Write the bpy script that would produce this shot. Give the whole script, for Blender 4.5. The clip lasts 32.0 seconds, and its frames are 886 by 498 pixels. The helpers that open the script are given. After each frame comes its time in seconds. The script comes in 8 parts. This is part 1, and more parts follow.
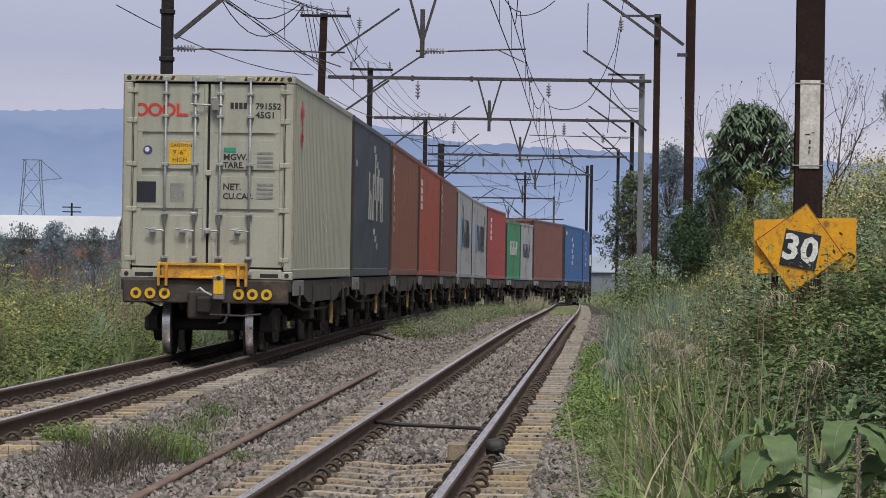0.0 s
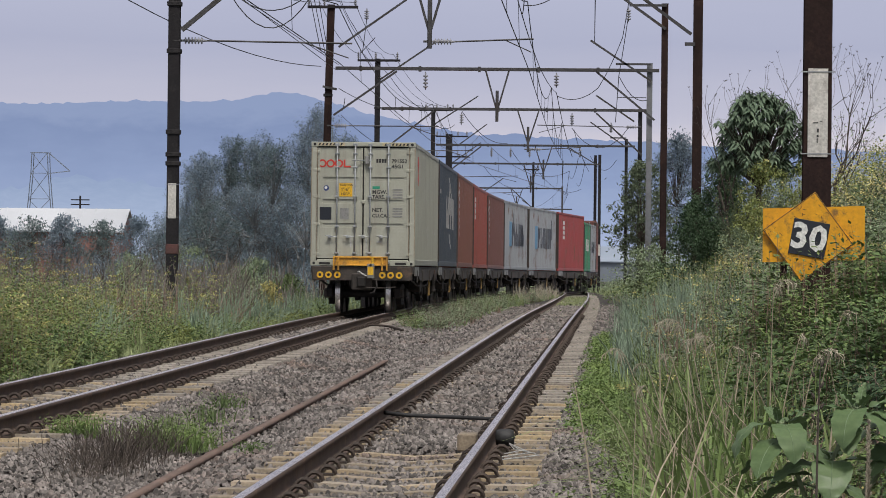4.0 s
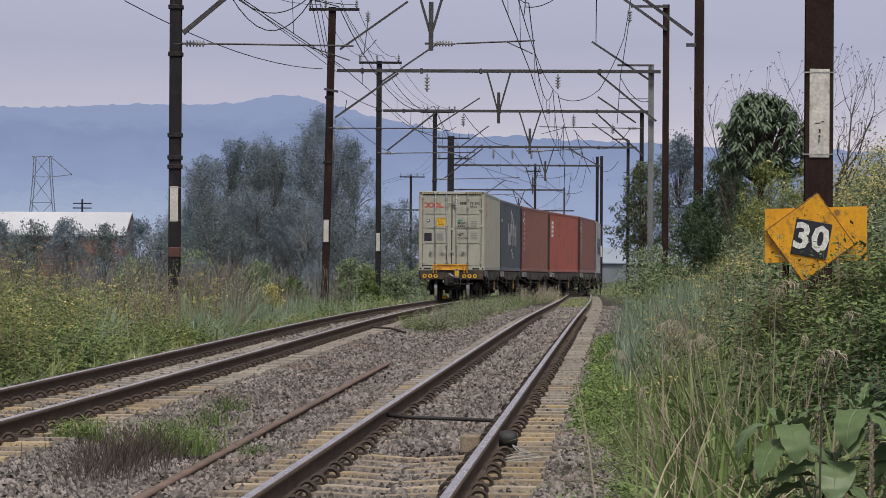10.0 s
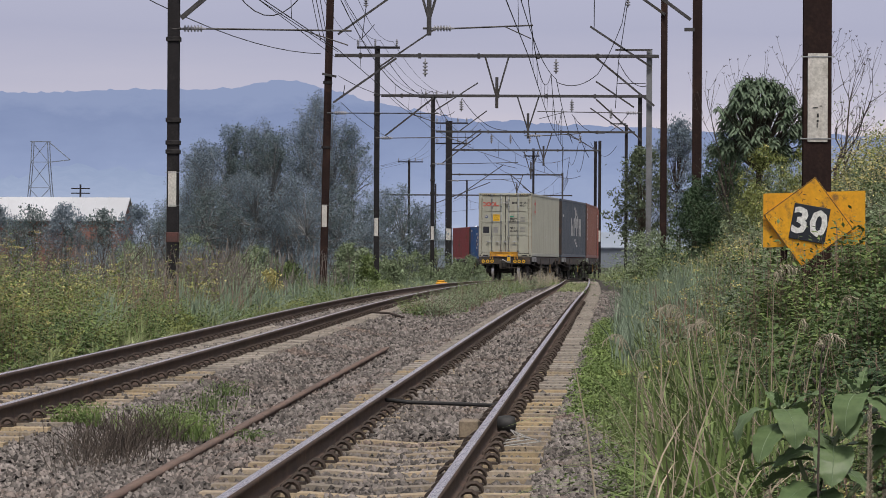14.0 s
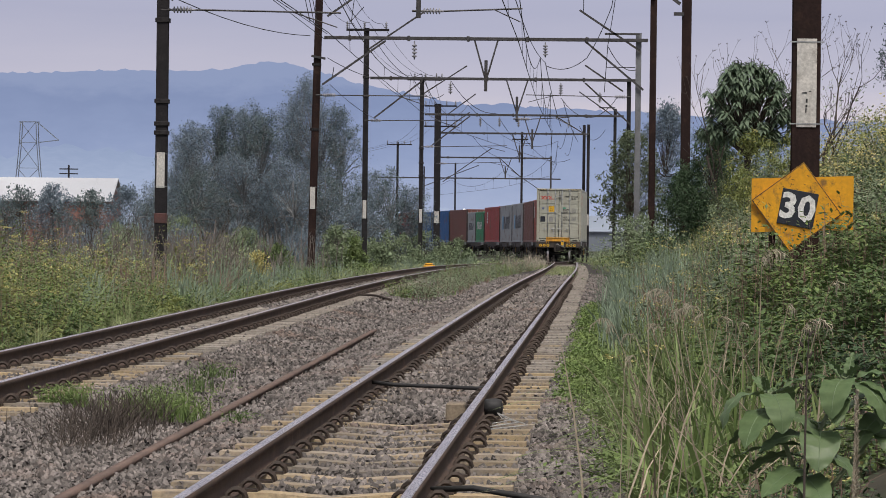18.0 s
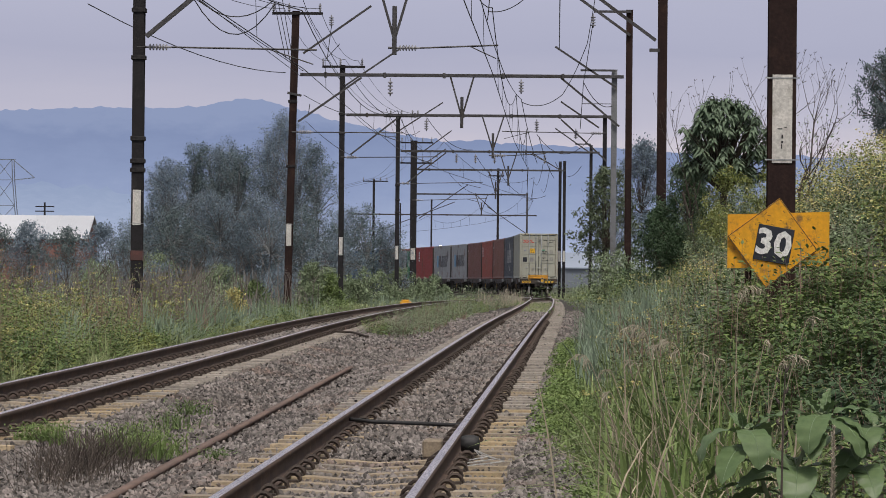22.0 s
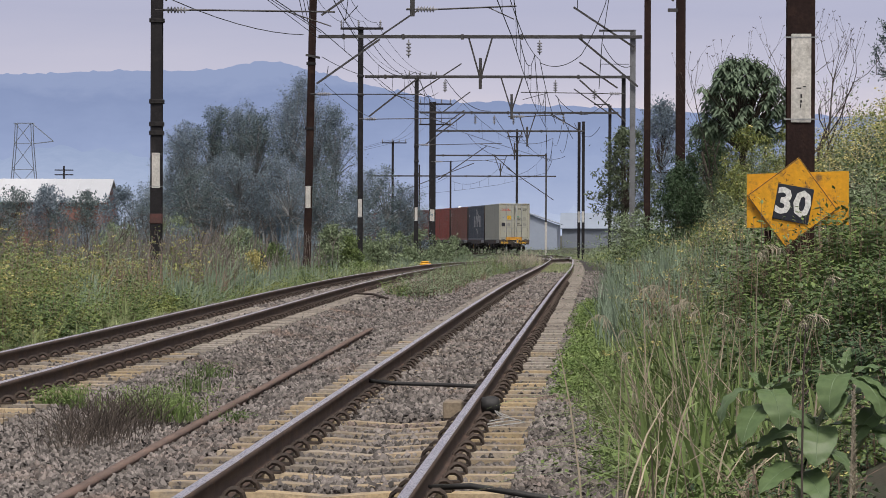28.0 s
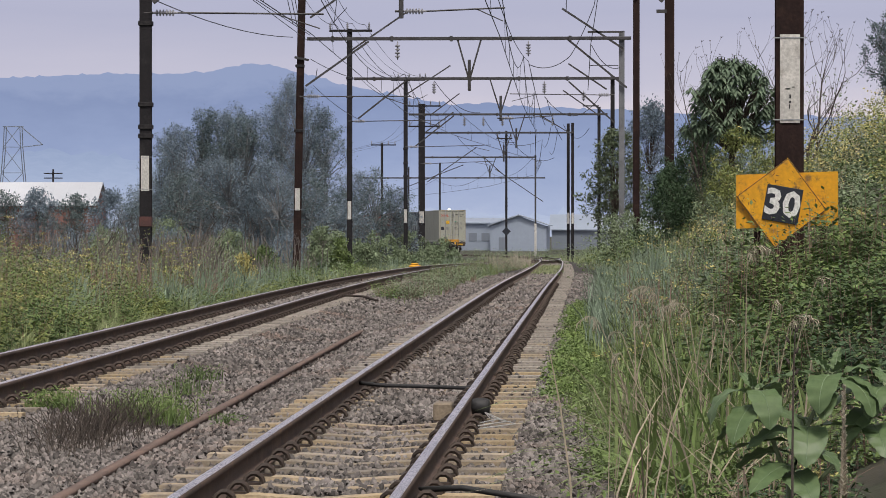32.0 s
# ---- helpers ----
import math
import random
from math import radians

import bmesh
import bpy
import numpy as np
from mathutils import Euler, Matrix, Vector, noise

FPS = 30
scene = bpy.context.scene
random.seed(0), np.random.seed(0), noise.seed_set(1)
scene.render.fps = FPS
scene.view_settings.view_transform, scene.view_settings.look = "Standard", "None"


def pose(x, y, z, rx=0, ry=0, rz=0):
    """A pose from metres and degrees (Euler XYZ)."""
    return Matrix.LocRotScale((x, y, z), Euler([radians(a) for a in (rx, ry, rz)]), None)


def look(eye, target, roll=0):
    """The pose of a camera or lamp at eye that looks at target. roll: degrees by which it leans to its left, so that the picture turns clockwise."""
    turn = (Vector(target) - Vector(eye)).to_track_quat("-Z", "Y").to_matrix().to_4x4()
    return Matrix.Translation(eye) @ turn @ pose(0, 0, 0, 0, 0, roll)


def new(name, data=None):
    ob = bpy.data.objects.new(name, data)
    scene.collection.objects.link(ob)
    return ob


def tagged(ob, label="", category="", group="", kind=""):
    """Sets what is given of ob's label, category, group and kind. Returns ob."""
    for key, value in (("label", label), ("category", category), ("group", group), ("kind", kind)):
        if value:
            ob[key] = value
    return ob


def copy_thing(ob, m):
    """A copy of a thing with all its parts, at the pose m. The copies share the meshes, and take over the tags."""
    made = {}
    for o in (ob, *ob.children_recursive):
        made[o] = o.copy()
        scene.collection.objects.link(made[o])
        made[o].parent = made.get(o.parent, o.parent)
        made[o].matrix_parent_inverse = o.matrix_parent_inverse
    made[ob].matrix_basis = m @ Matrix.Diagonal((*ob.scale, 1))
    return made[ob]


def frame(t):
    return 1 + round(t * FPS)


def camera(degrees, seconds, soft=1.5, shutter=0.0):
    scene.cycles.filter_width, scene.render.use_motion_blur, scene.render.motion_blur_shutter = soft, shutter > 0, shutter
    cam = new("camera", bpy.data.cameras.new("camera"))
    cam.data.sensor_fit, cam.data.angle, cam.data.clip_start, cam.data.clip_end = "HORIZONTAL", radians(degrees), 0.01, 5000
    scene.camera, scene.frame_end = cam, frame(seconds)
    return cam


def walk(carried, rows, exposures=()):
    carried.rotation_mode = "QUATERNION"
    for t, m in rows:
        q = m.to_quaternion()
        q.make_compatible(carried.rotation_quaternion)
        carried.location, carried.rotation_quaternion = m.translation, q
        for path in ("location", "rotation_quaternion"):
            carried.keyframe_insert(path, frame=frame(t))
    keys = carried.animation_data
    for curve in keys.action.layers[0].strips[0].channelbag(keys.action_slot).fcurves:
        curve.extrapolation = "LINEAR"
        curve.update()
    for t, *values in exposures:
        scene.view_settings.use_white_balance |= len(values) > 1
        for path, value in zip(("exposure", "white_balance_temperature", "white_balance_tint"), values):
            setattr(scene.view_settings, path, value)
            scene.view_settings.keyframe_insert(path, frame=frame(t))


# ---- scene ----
# ---- camera: held by hand on one spot beside the line, with a long lens ----
EYE = (0.0, 0.0, 1.43)
PATH = [  # seconds, tilt, lean, turn
    (0, 90.364, -0.929, 2.731),
    (0.5, 90.396, -0.912, 2.711),
    (1, 90.400, -0.617, 2.708),
    (1.5, 90.341, -0.521, 2.703),
    (2, 90.326, -0.546, 2.675),
    (2.5, 90.305, -0.591, 2.691),
    (3, 90.262, -0.851, 2.686),
    (3.5, 90.194, -0.710, 2.804),
    (5.5, 90.325, -0.505, 2.900),
    (6, 90.349, -0.640, 2.872),
    (6.5, 90.332, -0.668, 2.890),
    (7, 90.332, -0.497, 2.896),
    (7.5, 90.332, -0.549, 2.901),
    (8, 90.363, -0.483, 2.909),
    (8.5, 90.341, -0.365, 2.926),
    (9, 90.293, -0.404, 2.936),
    (9.5, 90.261, -0.382, 2.921),
    (10, 90.240, -0.359, 2.911),
    (10.5, 90.285, -0.663, 2.834),
    (11, 90.233, -0.722, 2.807),
    (11.5, 90.182, -0.707, 2.839),
    (12, 90.161, -0.407, 2.874),
    (12.5, 90.164, -0.666, 2.880),
    (13, 90.116, -0.327, 2.942),
    (13.5, 90.066, -0.288, 2.930),
    (14, 89.993, -0.310, 2.883),
    (14.5, 89.943, -0.458, 2.812),
    (16.5, 89.712, -0.710, 2.842),
    (17, 89.699, -0.265, 2.916),
    (17.5, 89.708, -0.304, 2.790),
    (18, 89.714, -0.672, 2.688),
    (18.5, 89.727, -0.837, 2.631),
    (19, 89.751, -0.883, 2.499),
    (19.5, 89.837, -0.719, 2.439),
    (20, 90.150, -0.366, 2.450),
    (20.5, 90.257, -0.212, 2.405),
    (21, 90.297, -0.362, 2.338),
    (21.5, 90.309, -0.554, 2.313),
    (22, 90.317, -0.539, 2.301),
    (22.5, 90.197, -0.474, 2.299),
    (23, 90.065, -0.439, 2.309),
    (23.5, 89.960, -0.345, 2.311),
    (24, 89.912, -0.472, 2.320),
    (24.5, 89.924, -0.666, 2.334),
    (25, 89.926, -0.661, 2.363),
    (25.5, 89.877, -0.649, 2.407),
    (27.5, 89.726, -0.057, 2.632),
    (28, 89.683, -0.216, 2.618),
    (28.5, 89.633, -0.065, 2.616),
    (29, 89.617, -0.118, 2.587),
    (29.5, 89.639, -0.198, 2.521),
    (30, 89.641, -0.139, 2.479),
    (30.5, 89.637, -0.165, 2.449),
    (31, 89.641, -0.072, 2.458),
    (31.5, 89.671, 0.015, 2.461),
    (32, 89.714, -0.000, 2.447),
]
cam = camera(14.41, 32.0, soft=0.8)
walk(cam, [(t, pose(*EYE, a, b, c)) for t, a, b, c in PATH],
     exposures=[(0.0, 0.07, 6550, 9.5), (3.0, 0.08, 6550, 9.5), (6.0, -0.02, 6650, 10.5), (13.0, 0.0, 6700, 12), (18.0, 0.02, 6700, 12), (20.0, 0.0, 6700, 12), (23.0, -0.02, 6700, 12), (24.2, 0.13, 6700, 12), (32.0, 0.11, 6700, 12)])

# ---- light: an even, overcast morning sky, with a wide weak sun behind the camera ----
world = bpy.data.worlds.new("sky")
scene.world = world
world.use_nodes = True
wn = world.node_tree
bg = wn.nodes["Background"]
sky = wn.nodes.new("ShaderNodeTexSky")
sky.sky_type = "NISHITA"
sky.sun_disc = False
sky.sun_elevation = radians(60)
sky.sun_rotation = radians(164)
sky.air_density, sky.dust_density, sky.ozone_density = 1.0, 4.0, 1.0
soft = wn.nodes.new("ShaderNodeHueSaturation")  # cloud cover greys the sky
soft.inputs["Saturation"].default_value = 0.25
wn.links.new(sky.outputs[0], soft.inputs["Color"])
wn.links.new(soft.outputs[0], bg.inputs[0])
bg.inputs[1].default_value = 0.098
sun = new("sun", bpy.data.lights.new("sun", "SUN"))
sun.data.energy = 2.3
sun.data.angle = radians(10)
sun.data.color = (1.0, 0.95, 0.88)
sun.matrix_world = look((7, -24, 46), (0, 0, 0))

# ---- materials ----
def ramp_mix(nt, fac, c1, c2):
    n = nt.nodes.new("ShaderNodeMix")
    n.data_type = "RGBA"
    nt.links.new(fac, n.inputs[0])
    n.inputs[6].default_value, n.inputs[7].default_value = (*c1, 1), (*c2, 1)
    return n.outputs[2]


def scaled(nt, value, lo, hi, a=0.35, b=0.65):
    n = nt.nodes.new("ShaderNodeMapRange")
    nt.links.new(value, n.inputs[0])
    for i, v in enumerate((a, b, lo, hi)):
        n.inputs[i + 1].default_value = v
    return n.outputs[0]


def noise_out(nt, vec, scale, detail=4.0, stretch=None, rough=0.6):
    n = nt.nodes.new("ShaderNodeTexNoise")
    n.inputs["Scale"].default_value, n.inputs["Detail"].default_value = scale, detail
    n.inputs["Roughness"].default_value = rough
    if stretch:
        m = nt.nodes.new("ShaderNodeMapping")
        m.inputs["Scale"].default_value = stretch
        nt.links.new(vec, m.inputs[0])
        vec = m.outputs[0]
    nt.links.new(vec, n.inputs["Vector"])
    return n.outputs["Fac"]


def mul_color(nt, color, fac):
    n = nt.nodes.new("ShaderNodeVectorMath")
    n.operation = "SCALE"
    nt.links.new(color, n.inputs[0])
    nt.links.new(fac, n.inputs["Scale"])
    return n.outputs[0]


def mk(name, c1, c2, scale=2.0, fine=30.0, rough=0.8, metal=0.0, bump=0.3, vary=0.0, island=0.0,
       streak=None, stain=None, stain_scale=0.8, grain=0.25, clear=0.0):
    """A surface of two colours in patches, with fine grain, relief, and streaks or stains of a third colour."""
    m = bpy.data.materials.new(name)
    m.use_nodes = True
    nt = m.node_tree
    bsdf = nt.nodes["Principled BSDF"]
    tc = nt.nodes.new("ShaderNodeTexCoord")
    vec = tc.outputs["Object"]
    if vary:
        oi = nt.nodes.new("ShaderNodeObjectInfo")
        ad = nt.nodes.new("ShaderNodeVectorMath")
        ad.operation = "MULTIPLY_ADD"
        cb = nt.nodes.new("ShaderNodeCombineXYZ")
        for i in range(3):
            nt.links.new(oi.outputs["Random"], cb.inputs[i])
        nt.links.new(cb.outputs[0], ad.inputs[0])
        ad.inputs[1].default_value = (37.0, 53.0, 71.0)
        nt.links.new(vec, ad.inputs[2])
        vec = ad.outputs[0]
    col = ramp_mix(nt, scaled(nt, noise_out(nt, vec, scale), 0, 1), c1, c2)
    if streak:
        f = noise_out(nt, vec, 1.0, 5.0, (6.0, 6.0, 0.35))
        mx = nt.nodes.new("ShaderNodeMix")
        mx.data_type = "RGBA"
        nt.links.new(scaled(nt, f, 0.0, 0.75, 0.5, 0.75), mx.inputs[0])
        nt.links.new(col, mx.inputs[6])
        mx.inputs[7].default_value = (*streak, 1)
        col = mx.outputs[2]
    if stain:
        f = noise_out(nt, vec, stain_scale, 6.0, None, 0.7)
        mx = nt.nodes.new("ShaderNodeMix")
        mx.data_type = "RGBA"
        nt.links.new(scaled(nt, f, 0.0, 0.9, 0.53, 0.68), mx.inputs[0])
        nt.links.new(col, mx.inputs[6])
        mx.inputs[7].default_value = (*stain, 1)
        col = mx.outputs[2]
    fn = noise_out(nt, vec, fine, 3.0)
    col = mul_color(nt, col, scaled(nt, fn, 1 - grain, 1 + grain, 0.3, 0.7))
    if vary:
        col = mul_color(nt, col, scaled(nt, oi.outputs["Random"], 1 - vary, 1 + vary, 0, 1))
    if island:
        ge = nt.nodes.new("ShaderNodeNewGeometry")
        col = mul_color(nt, col, scaled(nt, ge.outputs["Random Per Island"], 1 - island, 1 + island, 0, 1))
    nt.links.new(col, bsdf.inputs["Base Color"])
    bsdf.inputs["Metallic"].default_value = metal
    nt.links.new(scaled(nt, fn, max(0, rough - 0.08), min(1, rough + 0.08)), bsdf.inputs["Roughness"])
    if bump:
        bp = nt.nodes.new("ShaderNodeBump")
        bp.inputs["Strength"].default_value = bump
        bp.inputs["Distance"].default_value = 0.01
        nt.links.new(fn, bp.inputs["Height"])
        nt.links.new(bp.outputs[0], bsdf.inputs["Normal"])
    if clear:
        bsdf.inputs["Transmission Weight"].default_value = clear
    return m


def leafy(name, c1, c2, rough=0.65, island=0.3, scale=0.5, through_light=0.25):
    """Leaves and blades: two greens in patches, each leaf a little different, some light passing through."""
    c1, c2 = ((r, g, b * 1.14) for r, g, b in (c1, c2))
    m = mk(name, c1, c2, scale, 12.0, rough, 0, 0.0, 0, island, grain=0.15)
    nt = m.node_tree
    bsdf = nt.nodes["Principled BSDF"]
    bsdf.inputs["Specular IOR Level"].default_value = 0.2
    tl = nt.nodes.new("ShaderNodeBsdfTranslucent")
    mx = nt.nodes.new("ShaderNodeMixShader")
    link = bsdf.inputs["Base Color"].links[0].from_socket
    nt.links.new(link, tl.inputs[0])
    mx.inputs[0].default_value = through_light * 0.5
    nt.links.new(bsdf.outputs[0], mx.inputs[1])
    nt.links.new(tl.outputs[0], mx.inputs[2])
    nt.links.new(mx.outputs[0], nt.nodes["Material Output"].inputs[0])
    return m


# ---- mesh kit ----
class Kit:
    """Gathers vertices and faces of one part."""

    def __init__(self):
        self.v, self.f = [], []

    def add(self, verts, faces):
        n = len(self.v)
        self.v += [tuple(p) for p in verts]
        self.f += [tuple(i + n for i in q) for q in faces]
        return self

    def box(self, x0, x1, y0, y1, z0, z1, c=0.0):
        """A box with its edges bevelled by c."""
        if c <= 0:
            vs = [(x, y, z) for z in (z0, z1) for y in (y0, y1) for x in (x0, x1)]
            return self.add(vs, [(0, 2, 3, 1), (4, 5, 7, 6), (0, 1, 5, 4), (2, 6, 7, 3), (0, 4, 6, 2), (1, 3, 7, 5)])
        bm = bmesh.new()
        r = bmesh.ops.create_cube(bm, size=1)
        for v in r["verts"]:
            v.co = Vector(((x0 + x1) / 2 + v.co.x * (x1 - x0), (y0 + y1) / 2 + v.co.y * (y1 - y0), (z0 + z1) / 2 + v.co.z * (z1 - z0)))
        bmesh.ops.bevel(bm, geom=bm.edges[:], offset=c, segments=1, affect="EDGES")
        return self.bm(bm)

    def bm(self, bm, m=None):
        bm.verts.index_update()
        vs = [(m @ v.co if m else v.co)[:] for v in bm.verts]
        self.add(vs, [[v.index for v in f.verts] for f in bm.faces])
        bm.free()
        return self

    def tube(self, pts, r, n=6, caps=True):
        """A round bar through points; r may be a list of radii."""
        pts = [Vector(p) for p in pts]
        rs = r if isinstance(r, (list, tuple)) else [r] * len(pts)
        base = len(self.v)
        up = Vector((0, 0, 1))
        for i, p in enumerate(pts):
            d = (pts[min(i + 1, len(pts) - 1)] - pts[max(i - 1, 0)]).normalized()
            a = d.cross(up if abs(d.z) < 0.95 else Vector((1, 0, 0))).normalized()
            b = d.cross(a)
            for k in range(n):
                t = 2 * math.pi * k / n
                self.v.append(tuple(p + (a * math.cos(t) + b * math.sin(t)) * rs[i]))
        for i in range(len(pts) - 1):
            for k in range(n):
                q = base + i * n
                self.f.append((q + k, q + (k + 1) % n, q + n + (k + 1) % n, q + n + k))
        if caps:
            self.f.append(tuple(base + k for k in range(n))[::-1])
            self.f.append(tuple(base + (len(pts) - 1) * n + k for k in range(n)))
        return self

    def beam(self, p0, p1, w, h):
        """A square bar between two points, w wide across and h high."""
        p0, p1 = Vector(p0), Vector(p1)
        d = (p1 - p0).normalized()
        a = d.cross(Vector((0, 0, 1)) if abs(d.z) < 0.95 else Vector((0, 1, 0))).normalized() * (w / 2)
        b = a.cross(d).normalized() * (h / 2)
        vs = [p + s * a + t * b for p in (p0, p1) for s, t in ((-1, -1), (1, -1), (1, 1), (-1, 1))]
        return self.add(vs, [(3, 2, 1, 0), (4, 5, 6, 7), (0, 1, 5, 4), (1, 2, 6, 5), (2, 3, 7, 6), (3, 0, 4, 7)])

    def lathe(self, prof, n=16, m=None):
        """Turns (radius, height) pairs round the z axis, then places by m."""
        m = m or Matrix()
        base = len(self.v)
        for r, z in prof:
            for k in range(n):
                t = 2 * math.pi * k / n
                self.v.append(tuple(m @ Vector((r * math.cos(t), r * math.sin(t), z))))
        for i in range(len(prof) - 1):
            for k in range(n):
                q = base + i * n
                self.f.append((q + k, q + (k + 1) % n, q + n + (k + 1) % n, q + n + k))
        self.f.append(tuple(base + k for k in range(n))[::-1])
        self.f.append(tuple(base + (len(prof) - 1) * n + k for k in range(n)))
        return self

    def prism(self, outline, y0, y1):
        """An outline of (x, z) pairs drawn out along y."""
        n = len(outline)
        vs = [(x, y, z) for y in (y0, y1) for x, z in outline]
        fs = [tuple(range(n)), tuple(range(2 * n - 1, n - 1, -1))]
        fs += [(i, i + n, (i + 1) % n + n, (i + 1) % n) for i in range(n)]
        return self.add(vs, fs)

    def mesh(self, name, material, smooth=False):
        me = bpy.data.meshes.new(name)
        me.from_pydata(self.v, [], self.f)
        me.materials.append(material)
        if smooth:
            me.shade_smooth()
        me.update()
        return me


def part(name, kit, material, parent=None, label="", m=None, smooth=False):
    """Links a kit, or a finished mesh, as one mesh object under a thing or a part."""
    me = kit.mesh(name, material, smooth) if isinstance(kit, Kit) else kit
    ob = new(name, me)
    if parent:
        ob.parent = parent
    if m:
        ob.matrix_basis = m
    if label:
        ob["label"] = label
    return ob


def thing(name, m, label, category, group="", kind=""):
    ob = new(name)
    ob.empty_display_size = 0.2
    ob.matrix_basis = m
    return tagged(ob, label, category, group, kind)


def arrays(name, v, f, material, smooth=False):
    """A mesh from arrays of vertices and of faces with equal corner counts."""
    me = bpy.data.meshes.new(name)
    k = f.shape[1]
    me.vertices.add(len(v))
    me.vertices.foreach_set("co", np.asarray(v, np.float32).ravel())
    me.loops.add(f.size)
    me.loops.foreach_set("vertex_index", f.astype(np.int32).ravel())
    me.polygons.add(len(f))
    me.polygons.foreach_set("loop_start", np.arange(0, f.size, k, dtype=np.int32))
    if smooth:
        me.polygons.foreach_set("use_smooth", np.ones(len(f), bool))
    me.materials.append(material)
    me.update(calc_edges=True)
    return me

# ---- the plan: x across, y along the line, z = 0 at the near rail heads ----
def smooth_curve(ys, xs):
    ys, xs = np.array(ys, float), np.array(xs, float)
    tang = np.gradient(xs, ys)

    def at(y):
        y = np.clip(y, ys[0], ys[-1])
        i = np.clip(np.searchsorted(ys, y) - 1, 0, len(ys) - 2)
        h = ys[i + 1] - ys[i]
        u = (y - ys[i]) / h
        return ((2 * u**3 - 3 * u**2 + 1) * xs[i] + (u**3 - 2 * u**2 + u) * h * tang[i]
                + (-2 * u**3 + 3 * u**2) * xs[i + 1] + (u**3 - u**2) * h * tang[i + 1])
    return at


# the left line crosses over to the right one, which then swings away to the left
left_x = smooth_curve([-37.2, 0, 24.8, 50.8, 74.4, 98, 119, 136.4, 150, 164.9, 183.5, 198.4, 210.8, 225.7, 243, 261.6, 280.2, 297.6, 315, 341, 372, 434, 496, 558],
                      [-5.68, -5.68, -5.68, -5.72, -5.92, -6.1, -6.2, -6.15, -5.8, -4.8, -3.1, -2.5, -2.5, -2.95, -3.95, -5.5, -7.35, -9.7, -12.5, -17.2, -23.9, -40.8, -63, -90])
right_x = smooth_curve([-37.2, 0, 74.4, 124, 155, 184.8, 198.4, 210.8],
                       [-1.58, -1.58, -1.58, -1.68, -1.9, -2.2, -2.45, -2.5])


def rail_z(y):
    """The line climbs a little, then falls away."""
    fall = lambda q: 15 * np.logaddexp(0, (q - 77) / 15)
    return 0.00387 * y - 0.00766 * (fall(y) - fall(0.0))


def bank(x, y):
    """The slope on the right: how high the ground stands over the rails."""
    k = np.clip((x - 0.35) / 4.6, 0, 1)
    rise = 2.35 * (3 * k**2 - 2 * k**3) * 0.5 + 2.35 * k * 0.5 + np.clip(x - 4.95, 0, 12) * 0.5
    far = np.clip((186 - y) / 75, 0, 1)
    near = np.clip((y + 12) / 32, 0.25, 1)
    return rise * (3 * far**2 - 2 * far**3) * near


def ground_z(x, y):
    x, y = np.asarray(x, float), np.asarray(y, float)
    base = rail_z(np.minimum(y, 410.0)) - 0.42 + 0.20 * np.clip((x + 0.75) / 0.4, 0, 1)
    lx = left_x(np.clip(y, -37, 557))
    dip = -0.25 * np.clip((lx - 1.6 - x) / 1.5, 0, 1)
    near = np.exp(-((x + 3) / 30.0) ** 2) * np.clip((310 - y) / 185, 0, 1)
    lump = 0.10 * np.sin(x * 0.9 + y * 0.31) * np.sin(y * 0.23 - x * 0.4) * np.clip(np.abs(x + 3.7) - 3.7, 0, 1) * near
    return base + dip + bank(x, y) + lump

# ---- ground ----
M_SOIL = mk("soil", (0.055, 0.048, 0.034), (0.035, 0.042, 0.02), 0.7, 18.0, 0.95, bump=0.5)
# Bed coloured far darker than the stones, as the shade between them
M_BALLAST = mk("ballast_bed", (0.045, 0.038, 0.035), (0.03, 0.025, 0.023), 3.0, 26.0, 0.95, bump=0.8, stain=(0.055, 0.042, 0.034), grain=0.45)
M_STONE = mk("ballast_stone", (0.192, 0.173, 0.163), (0.112, 0.099, 0.092), 0.6, 40.0, 0.9, bump=0.4, island=0.75, stain=(0.17, 0.125, 0.105), stain_scale=0.5)
M_CONC = mk("sleeper_concrete", (0.42, 0.32, 0.19), (0.27, 0.235, 0.195), 0.8, 40.0, 0.9, bump=0.4, vary=0.22, stain=(0.20, 0.175, 0.15), stain_scale=3.0)
M_CONCFAR = mk("worn_concrete", (0.36, 0.322, 0.28), (0.27, 0.243, 0.213), 0.5, 20.0, 0.9, vary=0.15)
M_CLIP = mk("rusty_clip", (0.075, 0.055, 0.045), (0.045, 0.035, 0.03), 8.0, 60.0, 0.8, 0.2)
M_RAILSIDE = mk("rail_side", (0.105, 0.068, 0.052), (0.07, 0.047, 0.037), 2.5, 50.0, 0.85, 0.0, stain=(0.16, 0.095, 0.062), stain_scale=4.0)
M_RAILTOP = mk("rail_running_band", (0.72, 0.66, 0.64), (0.56, 0.51, 0.50), 1.5, 80.0, 0.3, 0.9, 0.1, grain=0.08)


def axis(*runs):
    out = []
    for a, b, step in runs:
        out += list(np.arange(a, b, step))
    return np.array(out)


